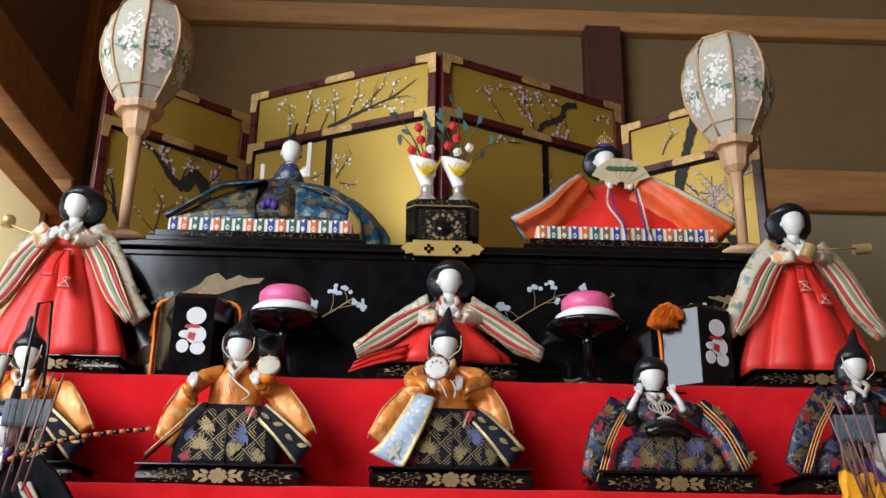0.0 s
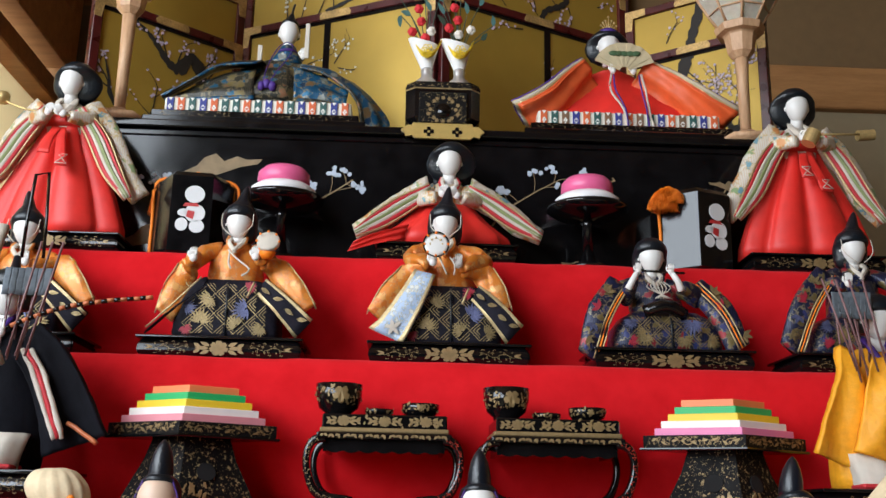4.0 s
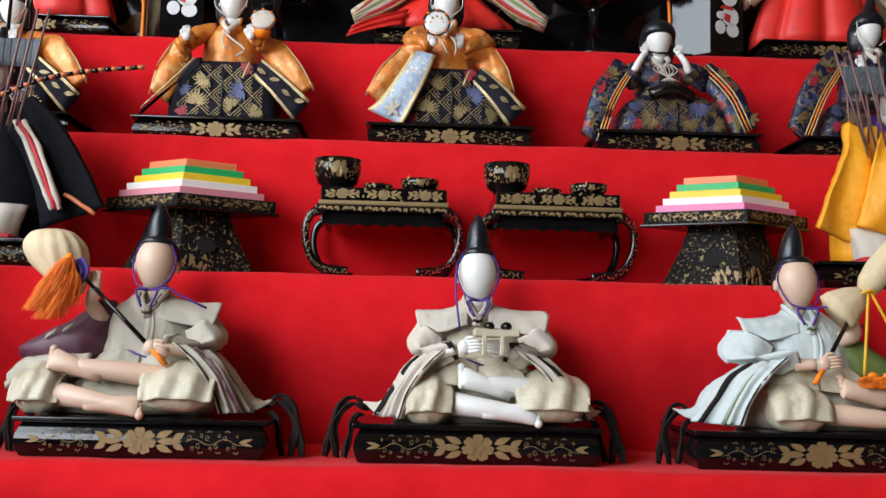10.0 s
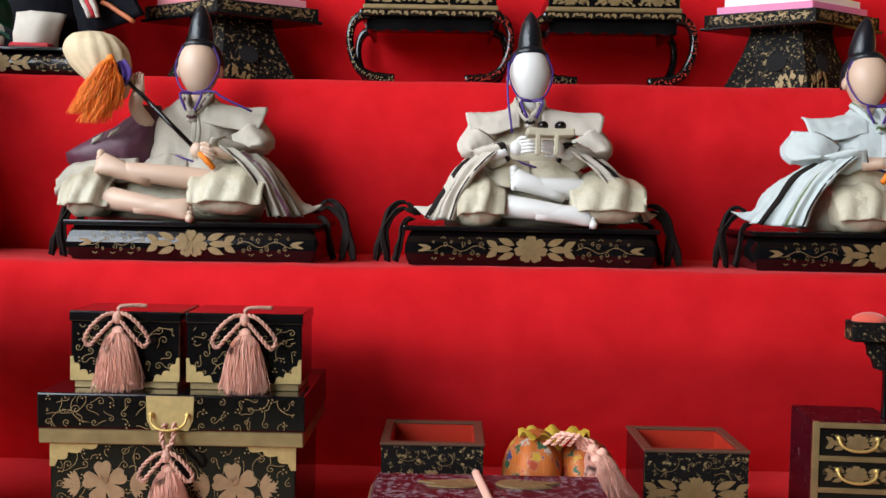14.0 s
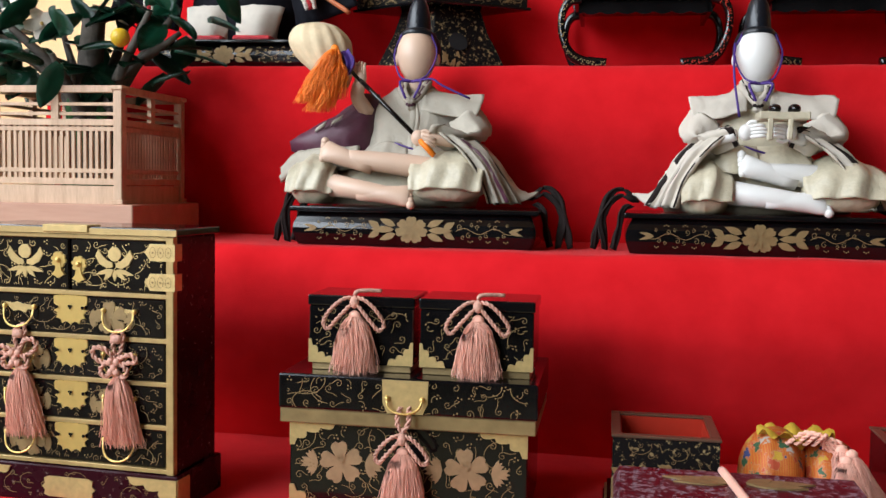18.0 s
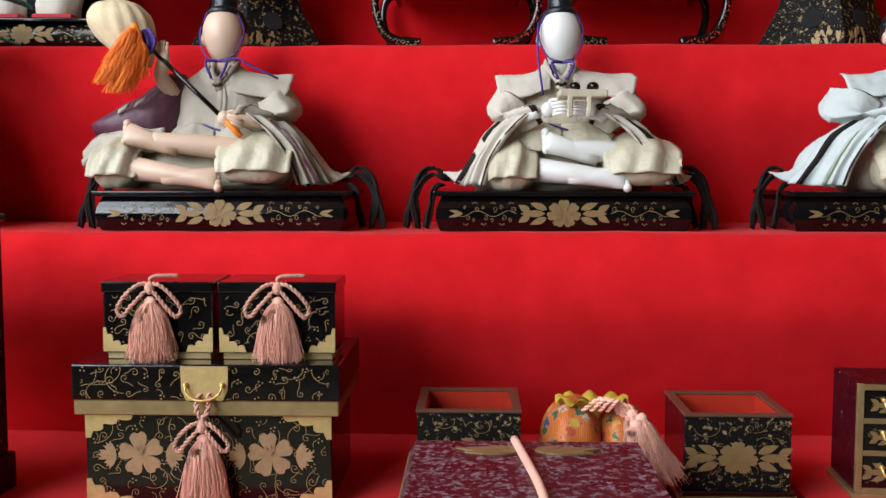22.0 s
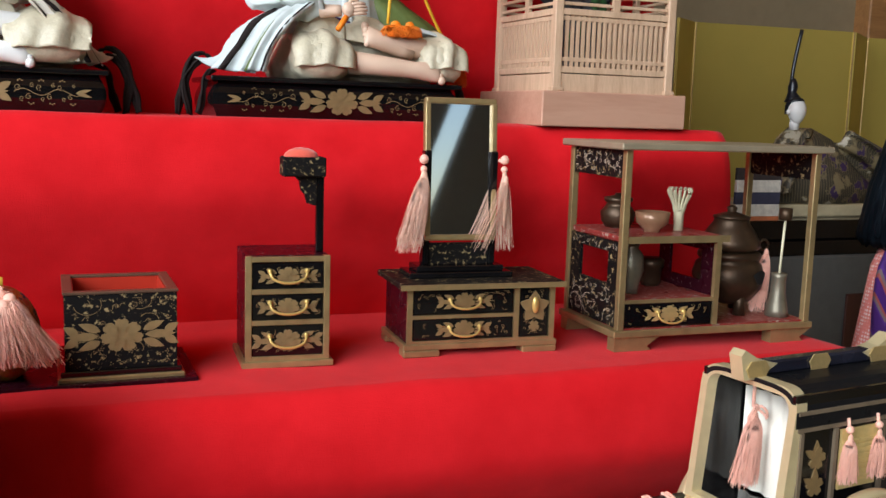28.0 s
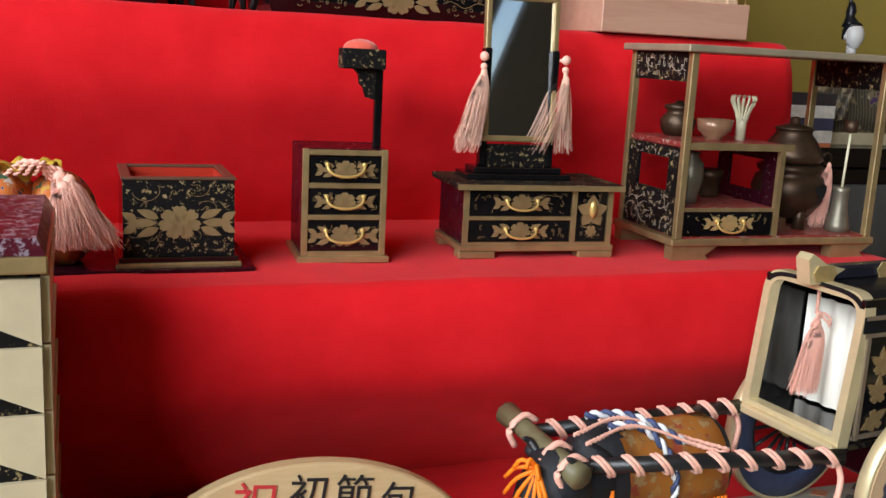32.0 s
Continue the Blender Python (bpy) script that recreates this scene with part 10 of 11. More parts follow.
def imperial(cx, kind):
    """The seated pair on the stage: 0 in dark brocade, 1 in orange-red robes."""
    bm = B()
    if kind == 0:
        mats = [EMP_B, TEAL_B, WHITE, HAIR, BLACKC, PURPLE, GOLDTH, WHITEC]
        mound(bm, [(0.001, 0.0, 0.010, 0.135, 0.060), (0.020, 0.0, 0.010, 0.122, 0.056), (0.050, 0.004, 0.012, 0.096, 0.045), (0.078, 0.008, 0.014, 0.074, 0.034), (0.098, 0.012, 0.014, 0.055, 0.026), (0.108, 0.016, 0.014, 0.026, 0.018)], 0, 44, 9, 0.03)
        # long sleeves laid out to both sides, a dark layer over a teal one
        for rows, mi, am in (
                ([[(-0.020, -0.035, 0.070), (-0.020, -0.054, 0.034), (-0.015, -0.062, 0.004)], [(-0.075, -0.032, 0.060), (-0.075, -0.052, 0.030), (-0.075, -0.060, 0.003)], [(-0.125, -0.030, 0.034), (-0.130, -0.046, 0.018), (-0.135, -0.052, 0.002)], [(-0.168, -0.020, 0.012), (-0.170, -0.036, 0.006), (-0.170, -0.042, 0.002)]], 0, 0.0034),
                ([[(-0.005, 0.000, 0.094), (-0.012, -0.034, 0.088), (-0.016, -0.054, 0.074)], [(-0.082, 0.000, 0.086), (-0.080, -0.034, 0.081), (-0.076, -0.054, 0.066)], [(-0.122, -0.010, 0.060), (-0.120, -0.038, 0.053), (-0.116, -0.058, 0.040)], [(-0.178, -0.020, 0.018), (-0.176, -0.038, 0.012), (-0.172, -0.054, 0.006)]], 4, 0.0022),
                ([[(0.045, -0.040, 0.074), (0.050, -0.056, 0.034), (0.050, -0.062, 0.003)], [(0.085, -0.040, 0.062), (0.090, -0.056, 0.030), (0.095, -0.062, 0.002)], [(0.140, -0.040, 0.030), (0.140, -0.053, 0.012), (0.140, -0.058, -0.002)]], 1, 0.0030),
                ([[(0.050, 0.000, 0.090), (0.056, -0.034, 0.083), (0.058, -0.054, 0.070)], [(0.112, 0.000, 0.080), (0.110, -0.034, 0.072), (0.104, -0.056, 0.056)], [(0.166, -0.010, 0.046), (0.162, -0.038, 0.034), (0.152, -0.058, 0.018)], [(0.206, -0.014, -0.004), (0.192, -0.034, -0.012), (0.164, -0.048, -0.018)], [(0.212, -0.018, -0.034), (0.192, -0.032, -0.038), (0.162, -0.040, -0.042)]], 1, 0.0026)):
            face = drape(bm, rows, mi, 0.0014, am, 1.7, mi)
            hem(bm, face, 0.94, 1.0, 0 if mi == 1 else 1, 0.0006)
        mound(bm, [(0.012, 0.004, -0.028, 0.055, 0.030), (0.030, 0.006, -0.030, 0.050, 0.028), (0.052, 0.010, -0.022, 0.036, 0.020), (0.080, 0.014, -0.012, 0.026, 0.014)], 0, 28, 6, 0.04)
        for q in range(3):
            ball(bm, (0.004 + 0.009 * (q - 1), -0.060, 0.034 - 0.004 * abs(q - 1)), (0.007, 0.006, 0.009), 10, 6, 5)
        hc = (0.027, 0.0, 0.160)
        head(bm, hc, 0.0180, 0.0235, 2)
        hair_mass(bm, hc, 0.0180, 0.0235, SHORT_HAIR, 4)
        mound(bm, [(0.176, 0.027, 0.004, 0.0165, 0.0165), (0.183, 0.027, 0.005, 0.0145, 0.015), (0.188, 0.028, 0.008, 0.008, 0.010), (0.202, 0.029, 0.010, 0.004, 0.005)], 4, 18)
        tube(bm, path([(0.028, 0.012, 0.196), (0.030, 0.014, 0.215), (0.032, 0.016, 0.226)], 4), 0.0022, 6, 4)
        mound(bm, [(0.100, 0.022, 0.010, 0.034, 0.022), (0.112, 0.025, 0.008, 0.026, 0.019), (0.124, 0.027, 0.005, 0.017, 0.016), (0.134, 0.027, 0.004, 0.013, 0.013)], 1, 28)
        mound(bm, [(0.120, 0.027, 0.000, 0.0180, 0.0162), (0.124, 0.027, 0.001, 0.0166, 0.0150)], 5, 24)
        for q in (-1, 1):
            tube(bm, path([(0.027, -0.020, 0.132), (0.027 + q * 0.012, -0.026, 0.120), (0.020 + q * 0.014, -0.036, 0.096), (0.010 + q * 0.010, -0.050, 0.066), (0.004 + q * 0.006, -0.060, 0.040)], 5), 0.0009, 5, 5)
        box(bm, 0.060, 0.068, -0.030, -0.027, 0.098, 0.166, 0.001, 1, 7)
        box(bm, -0.020, -0.012, -0.036, -0.033, 0.088, 0.118, 0.001, 1, 7)
        hand(bm, (0.058, -0.026, 0.104), 2)
        label = "seated emperor doll in black, gold and teal brocade robes"
    else:
        mats = [QUEEN, REDSILK, WHITE, HAIR, GOLD, PURPLE, GOLDTH, WHITEC, plain("fan_paper", (0.58, 0.48, 0.30), 0.6, var=0.2, scale=60), plain("fan_green", (0.06, 0.12, 0.05), 0.6, var=0.3)]
        mound(bm, [(0.001, 0, 0.008, 0.150, 0.062), (0.022, 0, 0.008, 0.130, 0.056), (0.052, -0.004, 0.010, 0.098, 0.044), (0.080, -0.008, 0.012, 0.068, 0.032), (0.100, -0.012, 0.012, 0.044, 0.024), (0.110, -0.014, 0.012, 0.022, 0.016)], 1, 46, 8, 0.03)
        for s in (-1, 1):
            for j, mi in enumerate((5, 7, 6, 0, 0)):
                flap(bm, [(-0.014 + s * (0.046 - 0.001 * j), -0.022 - 0.002 * j, 0.098 - 0.002 * j), (-0.006 + s * (0.092 - 0.002 * j), -0.036 - 0.002 * j, 0.066 - 0.003 * j), (s * (0.136 - 0.003 * j), -0.042 - 0.002 * j, 0.034 - 0.0035 * j), (s * (0.188 - 0.004 * j), -0.038 - 0.002 * j, 0.006 - 0.003 * j)], (s * 0.012, -0.016, 0.018), (s * 0.014, -0.022, 0.013), mi, 0.0022, 1.5, 0.003, 6 if j == 0 else None, 12)
        hc = (-0.018, 0.0, 0.158)
        head(bm, hc, 0.0200, 0.0260, 2)
        hair_mass(bm, hc, 0.0200, 0.0260, WIDE_HAIR, 3)
        lathe(bm, [(0.018, 0), (0.020, 0.005), (0.015, 0.010)], 18, (hc[0], 0.0, 0.178), 5)
        for q in range(7):
            a = (q - 3) * 0.35
            tube(bm, [(hc[0], -0.004, 0.184), (hc[0] + 0.016 * math.sin(a), -0.008, 0.184 + 0.022 * math.cos(a) * (1 + 0.3 * (q == 3)))], 0.0011, 4, 4)
            ball(bm, (hc[0] + 0.016 * math.sin(a), -0.008, 0.184 + 0.022 * math.cos(a) * (1 + 0.3 * (q == 3))), 0.0022, 6, 4, 4)
        cf = Vector((-0.002, -0.056, 0.082))
        for q in range(13):
            a0, a1 = math.pi * (0.12 + 0.76 * q / 13), math.pi * (0.12 + 0.76 * (q + 1) / 13)
            dy = 0.0012 * (q % 2)
            vs = [cf + Vector((r * math.cos(a), -dy, r * math.sin(a))) for r, a in ((0.010, a0), (0.056, a0), (0.056, a1), (0.010, a1))]
            wv = [v + Vector((0, 0.0016, 0)) for v in vs]
            loft(bm, [vs, wv], True, True, 8, False)
        for q in range(5):
            ball(bm, cf + Vector(((q - 2) * 0.010, -0.002, 0.034 + 0.008 * ((q * 3) % 3))), (0.008, 0.0015, 0.005), 8, 4, 9)
        for s in (-1, 1):
            hand(bm, (s * 0.018 - 0.004, -0.052, 0.086), 2)
            tube(bm, path([(s * 0.026, -0.056, 0.078), (s * 0.030, -0.070, 0.040), (0.012 + s * 0.022, -0.074, 0.004), (0.016 + s * 0.022, -0.088, -0.040)], 5), 0.0022, 5, 7)
            tube(bm, path([(s * 0.022, -0.058, 0.076), (s * 0.022, -0.072, 0.040), (0.010 + s * 0.018, -0.078, 0.004), (0.012 + s * 0.018, -0.090, -0.040)], 5), 0.0016, 5, 5)
        label = "seated empress doll in orange-red robes holding a painted fan"
    finish("imperial_doll", bm, mats, label, "doll", (cx, 1.312, 1.726), 0, "imperial pair", 0.0011, (2, 3, 4), (0, 1))


imperial(-0.330, 0)
imperial(0.291, 1)


def minister(cx, kind):
    """Guard with bow and arrows at each end of the fourth row: 0 in black, 1 in orange."""
    main = plain("black_minister_robe", (0.006, 0.006, 0.009), 0.8, var=0.4, scale=120, bmp=0.3, spec=0.12) if kind == 0 else plain("orange_minister_robe", (0.86, 0.36, 0.012), 0.6, var=0.15, scale=150, bmp=0.4)
    mats = [main, WHITEC, WHITE, HAIR, BLACKC, STRIPE_R, LACQ, plain("arrow_feather_%d" % kind, (0.10, 0.12, 0.14), 0.7, var=0.4, scale=200), plain("arrow_shaft_%d" % kind, (0.20, 0.10, 0.10), 0.5), plain("bow_wrap_%d" % kind, (0.50, 0.14, 0.05), 0.5, var=0.3, scale=130), IVORY, PURPLE]
    bm = B()
    mound(bm, [(0.001, 0, 0.010, 0.060, 0.040), (0.030, 0, 0.010, 0.062, 0.040), (0.060, 0, 0.012, 0.060, 0.036), (0.110, 0, 0.014, 0.050, 0.028), (0.150, 0, 0.014, 0.040, 0.022), (0.166, 0, 0.014, 0.018, 0.014)], 0, 30, 5, 0.03)
    for s in (-1, 1):
        mound(bm, [(0.001, s * 0.028, -0.026, 0.022, 0.018), (0.016, s * 0.028, -0.026, 0.024, 0.018), (0.040, s * 0.030, -0.018, 0.026, 0.018)], 1, 20, 5, 0.05)
        box(bm, s * 0.028 - 0.022, s * 0.028 + 0.022, -0.046, -0.010, 0.0, 0.006, 0.002, 1, 5)
        q = 0.55 if kind == 1 and s < 0 else 1.0
        flap(bm, [(s * 0.036, -0.006, 0.148), (s * 0.066 * q, -0.022, 0.116), (s * 0.092 * q, -0.024, 0.070), (s * 0.108 * q, -0.018, 0.028)], (s * 0.014, -0.004, 0.018), (s * 0.036, -0.006, 0.012), 0, 0.0045, 1.2, 0.004, None, 14)
        for j, mi in enumerate((1, 5, 1) if kind == 0 else ()):
            tube(bm, path([(s * (0.040 + 0.005 * j), -0.030, 0.132), (s * (0.062 + 0.006 * j), -0.042, 0.100), (s * (0.084 + 0.005 * j), -0.042, 0.050), (s * (0.090 + 0.004 * j), -0.038, 0.034)], 4), 0.0030, 5, mi)
        tube(bm, path([(s * 0.012, 0.006, 0.176), (s * 0.010, -0.012, 0.160), (-s * 0.002, -0.016, 0.140)], 4), 0.004, 6, 11)
    hc = (0.004, 0.0, 0.200)
    head(bm, hc, 0.0195, 0.0265, 2)
    hair_mass(bm, hc, 0.0195, 0.0265, BOB_HAIR[2:], 3)
    mound(bm, [(0.214, 0.004, 0.004, 0.020, 0.019), (0.222, 0.004, 0.004, 0.017, 0.016), (0.234, 0.004, 0.010, 0.006, 0.008), (0.250, 0.004, 0.012, 0.004, 0.004)], 4, 16)
    if kind == 0:
        pts = [(0.006 + dx, 0.018, 0.250 + dz) for dx, dz in ((0, 0), (0.001, 0.05), (0.004, 0.105), (0.020, 0.108), (0.024, 0.05), (0.026, 0.0))]
        tube(bm, pts, 0.0022, 5, 6)
    s = 1 if kind == 0 else -1
    # quiver of feathered arrows behind the shoulder
    for q in range(7):
        x = s * (0.030 + 0.007 * (q - 3)) if kind == 0 else -0.050 + 0.006 * q
        tube(bm, [(x * 0.8, 0.0 - 0.030 * (q % 2), 0.120), (x * 1.1, -0.020, 0.215 + 0.004 * (q % 3))], 0.0012, 5, 8)
        flap(bm, [(x * 1.05, -0.022, 0.196), (x * 1.1, -0.022, 0.228)], (0.0042, 0, 0), (0.0036, 0, 0), 7, 0.0012, 1, 0, None, 4)
    if kind == 0:
        bow = path([(-0.06, -0.058, 0.118), (-0.01, -0.060, 0.128), (0.03, -0.060, 0.150), (0.08, -0.060, 0.172), (0.13, -0.056, 0.184), (0.185, -0.05, 0.192)], 8)
        for i in range(len(bow) - 1):
            tube(bm, [bow[i], bow[i + 1]], 0.0026, 7, 9 if i % 2 else 6)
        tube(bm, path([(0.030, -0.06, 0.110), (0.012, -0.062, 0.150), (0.004, -0.060, 0.210), (0.010, -0.05, 0.270)], 5), 0.006, 7, 10)
        hand(bm, (0.026, -0.062, 0.146), 2)
        for q in range(3):
            tube(bm, [(0.036 + 0.010 * q, -0.062, 0.120), (0.058 + 0.012 * q, -0.060, 0.250)], 0.0014, 5, 8)
        tube(bm, path([(0.100, -0.03, 0.052), (0.118, -0.034, 0.042), (0.136, -0.036, 0.030)], 4), 0.0028, 6, 9)
    else:
        flap(bm, [(0.004, -0.030, 0.150), (-0.006, -0.042, 0.110), (-0.014, -0.044, 0.062), (-0.018, -0.040, 0.032)], (0.024, -0.004, 0.002), (0.034, -0.006, -0.010), 0, 0.005, 1.2, 0.004)
        for q in range(4):
            tube(bm, [(-0.012 - 0.012 * q, -0.05, 0.130), (-0.034 - 0.016 * q, -0.052, 0.236)], 0.0013, 5, 8)
    finish("guard_doll", bm, mats, "seated guard doll in black robes with a banded bow" if kind == 0 else "seated guard doll in bright orange robes with arrows", "doll", (cx, 0.845, 1.068 + 0.030), 0, "guard dolls", 0.0010, (2, 3, 4, 6, 8), (0, 1))


for k, cx in ((0, -0.545), (1, 0.485)):
    doll_stand(cx, 0.790, 1.068, 0.200, 0.115, 0.030, 14, 0, 70 + k)
    minister(cx, k)


# ---- lowest tier: ox cart, sign and mat ----
def patterned_mat():
    T = thing("patterned_mat", "grey paper mat with orange, white and black diamonds on the felt", "mat", (0.70, 0.25, 0.517))
    part("sheet", box(B(), -0.330, 0.30, -0.16, 0.135, 0, 0.004, 0.001), plain("grey_brown_paper", (0.34, 0.31, 0.25), 0.8, var=0.2, scale=150), T)
    mats = [plain("diamond_dye_%d" % i, c, 0.75, var=0.2, scale=200) for i, c in enumerate(((0.50, 0.18, 0.09), (0.55, 0.51, 0.42), (0.10, 0.11, 0.10)))]
    s = 0.0115
    me = []
    for m in mats:
        bm = B()
        plate(bm, [(-s * 0.85, 0), (0, -s * 0.62), (s * 0.85, 0), (0, s * 0.62)], 0.0005, lambda u, v, h: Vector((u, v, 0.004 + h)))
        me.append(part("paper_diamond", bm, m, T))
    k = 0
    for i in range(-15, 14):
        for j in range(-10, 9):
            if (i + j) % 2:
                continue
            x, y = i * 0.0215, j * 0.0155
            if not (-0.32 < x < 0.29 and -0.15 < y < 0.125):
                continue
            src = me[(i + 2 * j) % 3]
            if k < 3 and src.location.length == 0:
                src.location = (x, y, 0)
                k += 1
                continue
            o = src.copy()
            scene.collection.objects.link(o)
            o.parent, o.location = T, (x, y, 0)


patterned_mat()
SHAFT = plain("black_shaft_lacquer", (0.010, 0.010, 0.011), 0.35, var=0.4, scale=90)
CREAM_G = plain("pale_gold_lacquer", (0.70, 0.59, 0.34), 0.36, 0.4, 0.12, 70, 0.04)
SLATE = plain("slate_blue_lacquer", (0.045, 0.058, 0.115), 0.32, var=0.4, scale=120)


def ox_cart():
    A = 6.0
    T = thing("ox_cart", "black lacquer ox cart with pale gold frame and spoked wheels", "ox cart", (0.525, 0.316, 0.521), A)
    w, L, z0, z1 = 0.086, 0.137, 0.087, 0.193
    # floor, sides and back of the cabin, open in front
    part("floor_board", box(B(), -0.006, L, -w / 2 - 0.003, w / 2 + 0.003, z0, z0 + 0.006, 0.001), LACQ, T)
    part("front_sill", box(B(), -0.011, -0.003, -w / 2 - 0.003, w / 2 + 0.003, z0 - 0.001, z0 + 0.006, 0.0015), CREAM_G, T)
    for s in (-1, 1):
        side = part("side_wall", box(B(), 0.004, L, s * w / 2 - 0.002, s * w / 2 + 0.002, z0 + 0.006, z1, 0.0006), LACQ, T)
        f = lambda u, v, h, s=s: Vector((u, s * (w / 2 + 0.002 + h), v))
        bm = B()
        for a in (0.010, L * 0.32, L * 0.68, L - 0.006):
            box(bm, a - 0.0016, a + 0.0016, min(s * (w / 2 + 0.002), s * (w / 2 + 0.0045)), max(s * (w / 2 + 0.002), s * (w / 2 + 0.0045)), z0 + 0.008, z1 - 0.026)
        for zz in (z0 + 0.010, z1 - 0.024, z1 - 0.012):
            box(bm, 0.006, L, min(s * (w / 2 + 0.002), s * (w / 2 + 0.0040)), max(s * (w / 2 + 0.002), s * (w / 2 + 0.0040)), zz - 0.0014, zz + 0.0014)
        part("side_edging", bm, plain("brown_edge_%d" % (s + 1), (0.20, 0.15, 0.10), 0.45, 0.2, 0.25, 90), side)
        bm = B()
        for uc in (L * 0.20, L * 0.84):
            for k in range(3):
                flower(bm, uc, z0 + 0.020 + 0.020 * k, 0.0085, f, 5, 0.3, k)
                leaf(bm, uc, z0 + 0.020 + 0.020 * k, 0.6 + k, 0.013, 0.006, f)
                leaf(bm, uc, z0 + 0.020 + 0.020 * k, 3.6 - k, 0.013, 0.006, f)
        part("gold_flower", bm, GOLD_DULL, side)
        bm = B()
        box(bm, L * 0.36, L * 0.64, min(s * (w / 2 + 0.0022), s * (w / 2 + 0.0038)), max(s * (w / 2 + 0.0022), s * (w / 2 + 0.0038)), z0 + 0.034, z1 - 0.028)
        bl = part("window_blind", bm, plain("yellow_reed_%d" % (s + 1), (0.58, 0.42, 0.16), 0.6, var=0.2, scale=200), side, "yellow reed blind")
        for k in range(9):
            zz = z0 + 0.037 + k * 0.0038
            part("reed", box(B(), L * 0.37, L * 0.63, min(s * (w / 2 + 0.0038), s * (w / 2 + 0.0046)), max(s * (w / 2 + 0.0038), s * (w / 2 + 0.0046)), zz, zz + 0.0024), bl.data.materials[0], bl)
        if s < 0:
            for uc in (L * 0.40, L * 0.62):
                bm = B()
                ball(bm, (uc, -w / 2 - 0.006, z1 - 0.028), 0.003, 8, 6)
                tube(bm, [(uc, -w / 2 - 0.004, z1 - 0.020), (uc, -w / 2 - 0.006, z1 - 0.030)], 0.0014, 5)
                tassel(bm, uc, -w / 2 - 0.007, z1 - 0.034, 0.032, 0.0085, 40, int(uc * 999))
                part("window_tassel", bm, PINK, side, "salmon silk tassel")
    part("back_wall", box(B(), L - 0.004, L, -w / 2 + 0.002, w / 2 - 0.002, z0 + 0.006, z1 - 0.004), LACQ, T)
    # pale gold front frame
    bm = B()
    fw = 0.0066

    def loop(hw, zl, zh, r):
        q = [(-hw, zl), (hw, zl)]
        for s, a0 in ((1, 0), (-1, 90)):
            for k in range(6):
                a = radians(a0 + 18 * k)
                q.append((s * (hw - r) + r * math.cos(a), zh - r + r * math.sin(a)))
        return q

    out = loop(w / 2 + 0.003, z0 + 0.003, z1 + 0.004, 0.014)
    inn = loop(w / 2 + 0.003 - fw, z0 + 0.003 + fw, z1 + 0.004 - fw, 0.010)
    rings = []
    for y, q in ((0.004, out), (-0.006, out), (-0.006, inn), (0.004, inn), (0.004, out)):
        rings.append([Vector((y + 0.10 * (b - z0), a, b)) for a, b in q])
    loft(bm, rings, True, False, 0, False)
    part("front_frame", bm, CREAM_G, T, "pale gold front frame")
    # roof with curved edge and ridge ornament
    bm = B()
    rings = []
    for k in range(17):
        a = math.pi * k / 16
        ca = math.cos(a)
        y, z = -(w / 2 + 0.0035) * math.copysign(abs(ca) ** 0.42, ca), z1 - 0.022 + 0.026 * math.sin(a) ** 0.55
        rings.append([Vector((0.004, y, z)), Vector((L + 0.006, y, z)), Vector((L + 0.006, y * 0.95, z - 0.003)), Vector((0.004, y * 0.95, z - 0.003))])
    loft(bm, rings, True, True, 0, False)
    part("roof", bm, lacquer("worn_roof_lacquer", (0.010, 0.010, 0.011), 0.70, (0.30, 0.26, 0.20), 0.25), T, "worn black lacquer roof")
    zr = z1 + 0.006
    ridge = part("ridge_board", box(B(), 0.004, L, -0.0055, 0.0055, zr - 0.002, zr + 0.008, 0.0015), lacquer("ridge_lacquer", (0.012, 0.013, 0.022), 0, rough=0.2), T)
    for xx in (0.006, L * 0.5, L - 0.004):
        bm = B()
        plate(bm, [(xx - 0.008, zr - 0.002), (xx + 0.008, zr - 0.002), (xx + 0.011, zr + 0.004), (xx + 0.007, zr + 0.0095), (xx - 0.007, zr + 0.0095), (xx - 0.011, zr + 0.004)], 0.0010, lambda u, v, h: Vector((u, -0.0062 - h, v)))
        part("ridge_fitting", bm, GOLD, ridge)
    for s, xx in ((-1, 0.002), (1, L + 0.002)):
        bm = B()
        plate(bm, [(xx - 0.004 * s, zr - 0.004), (xx - s * 0.024, zr + 0.006), (xx - s * 0.006, zr + 0.010), (xx + s * 0.008, zr + 0.018), (xx + s * 0.012, zr + 0.014), (xx + s * 0.008, zr - 0.004)][::s], 0.012, lambda u, v, h: Vector((u, 0.006 - h, v)))
        part("ridge_horn", bm, CREAM_G, ridge, "upturned pale gold ridge end")
    # bright lining panel and tassel seen through the opening
    bm = B()
    rings = [[Vector((0.044 + dx + 0.0016 * math.sin(y * 420), y, zz)) for y in [w / 2 - 0.004 - (w - 0.008) * i / 30 for i in range(31)]] for dx, zz in ((0, z0 + 0.008), (0, z1 - 0.018), (0.0015, z1 - 0.018), (0.0015, z0 + 0.008))]
    loft(bm, rings + rings[:1], False, False)
    part("white_curtain", bm, plain("gold_white_silk", (0.92, 0.87, 0.76), 0.35, var=0.08), T, "white and gold silk curtain")
    bm = B()
    bow_cord(bm, 0.026, 0.014, z1 - 0.026, 0.010, 0.0013)
    tassel(bm, 0.026, 0.012, z1 - 0.032, 0.052, 0.012, 60, 77, 0, -0.12)
    tube(bm, [(0.026, 0.014, z1 - 0.026), (0.028, 0.016, z1 - 0.002)], 0.0014, 5)
    part("door_tassel", bm, PINK, T, "salmon silk tassel in the opening")
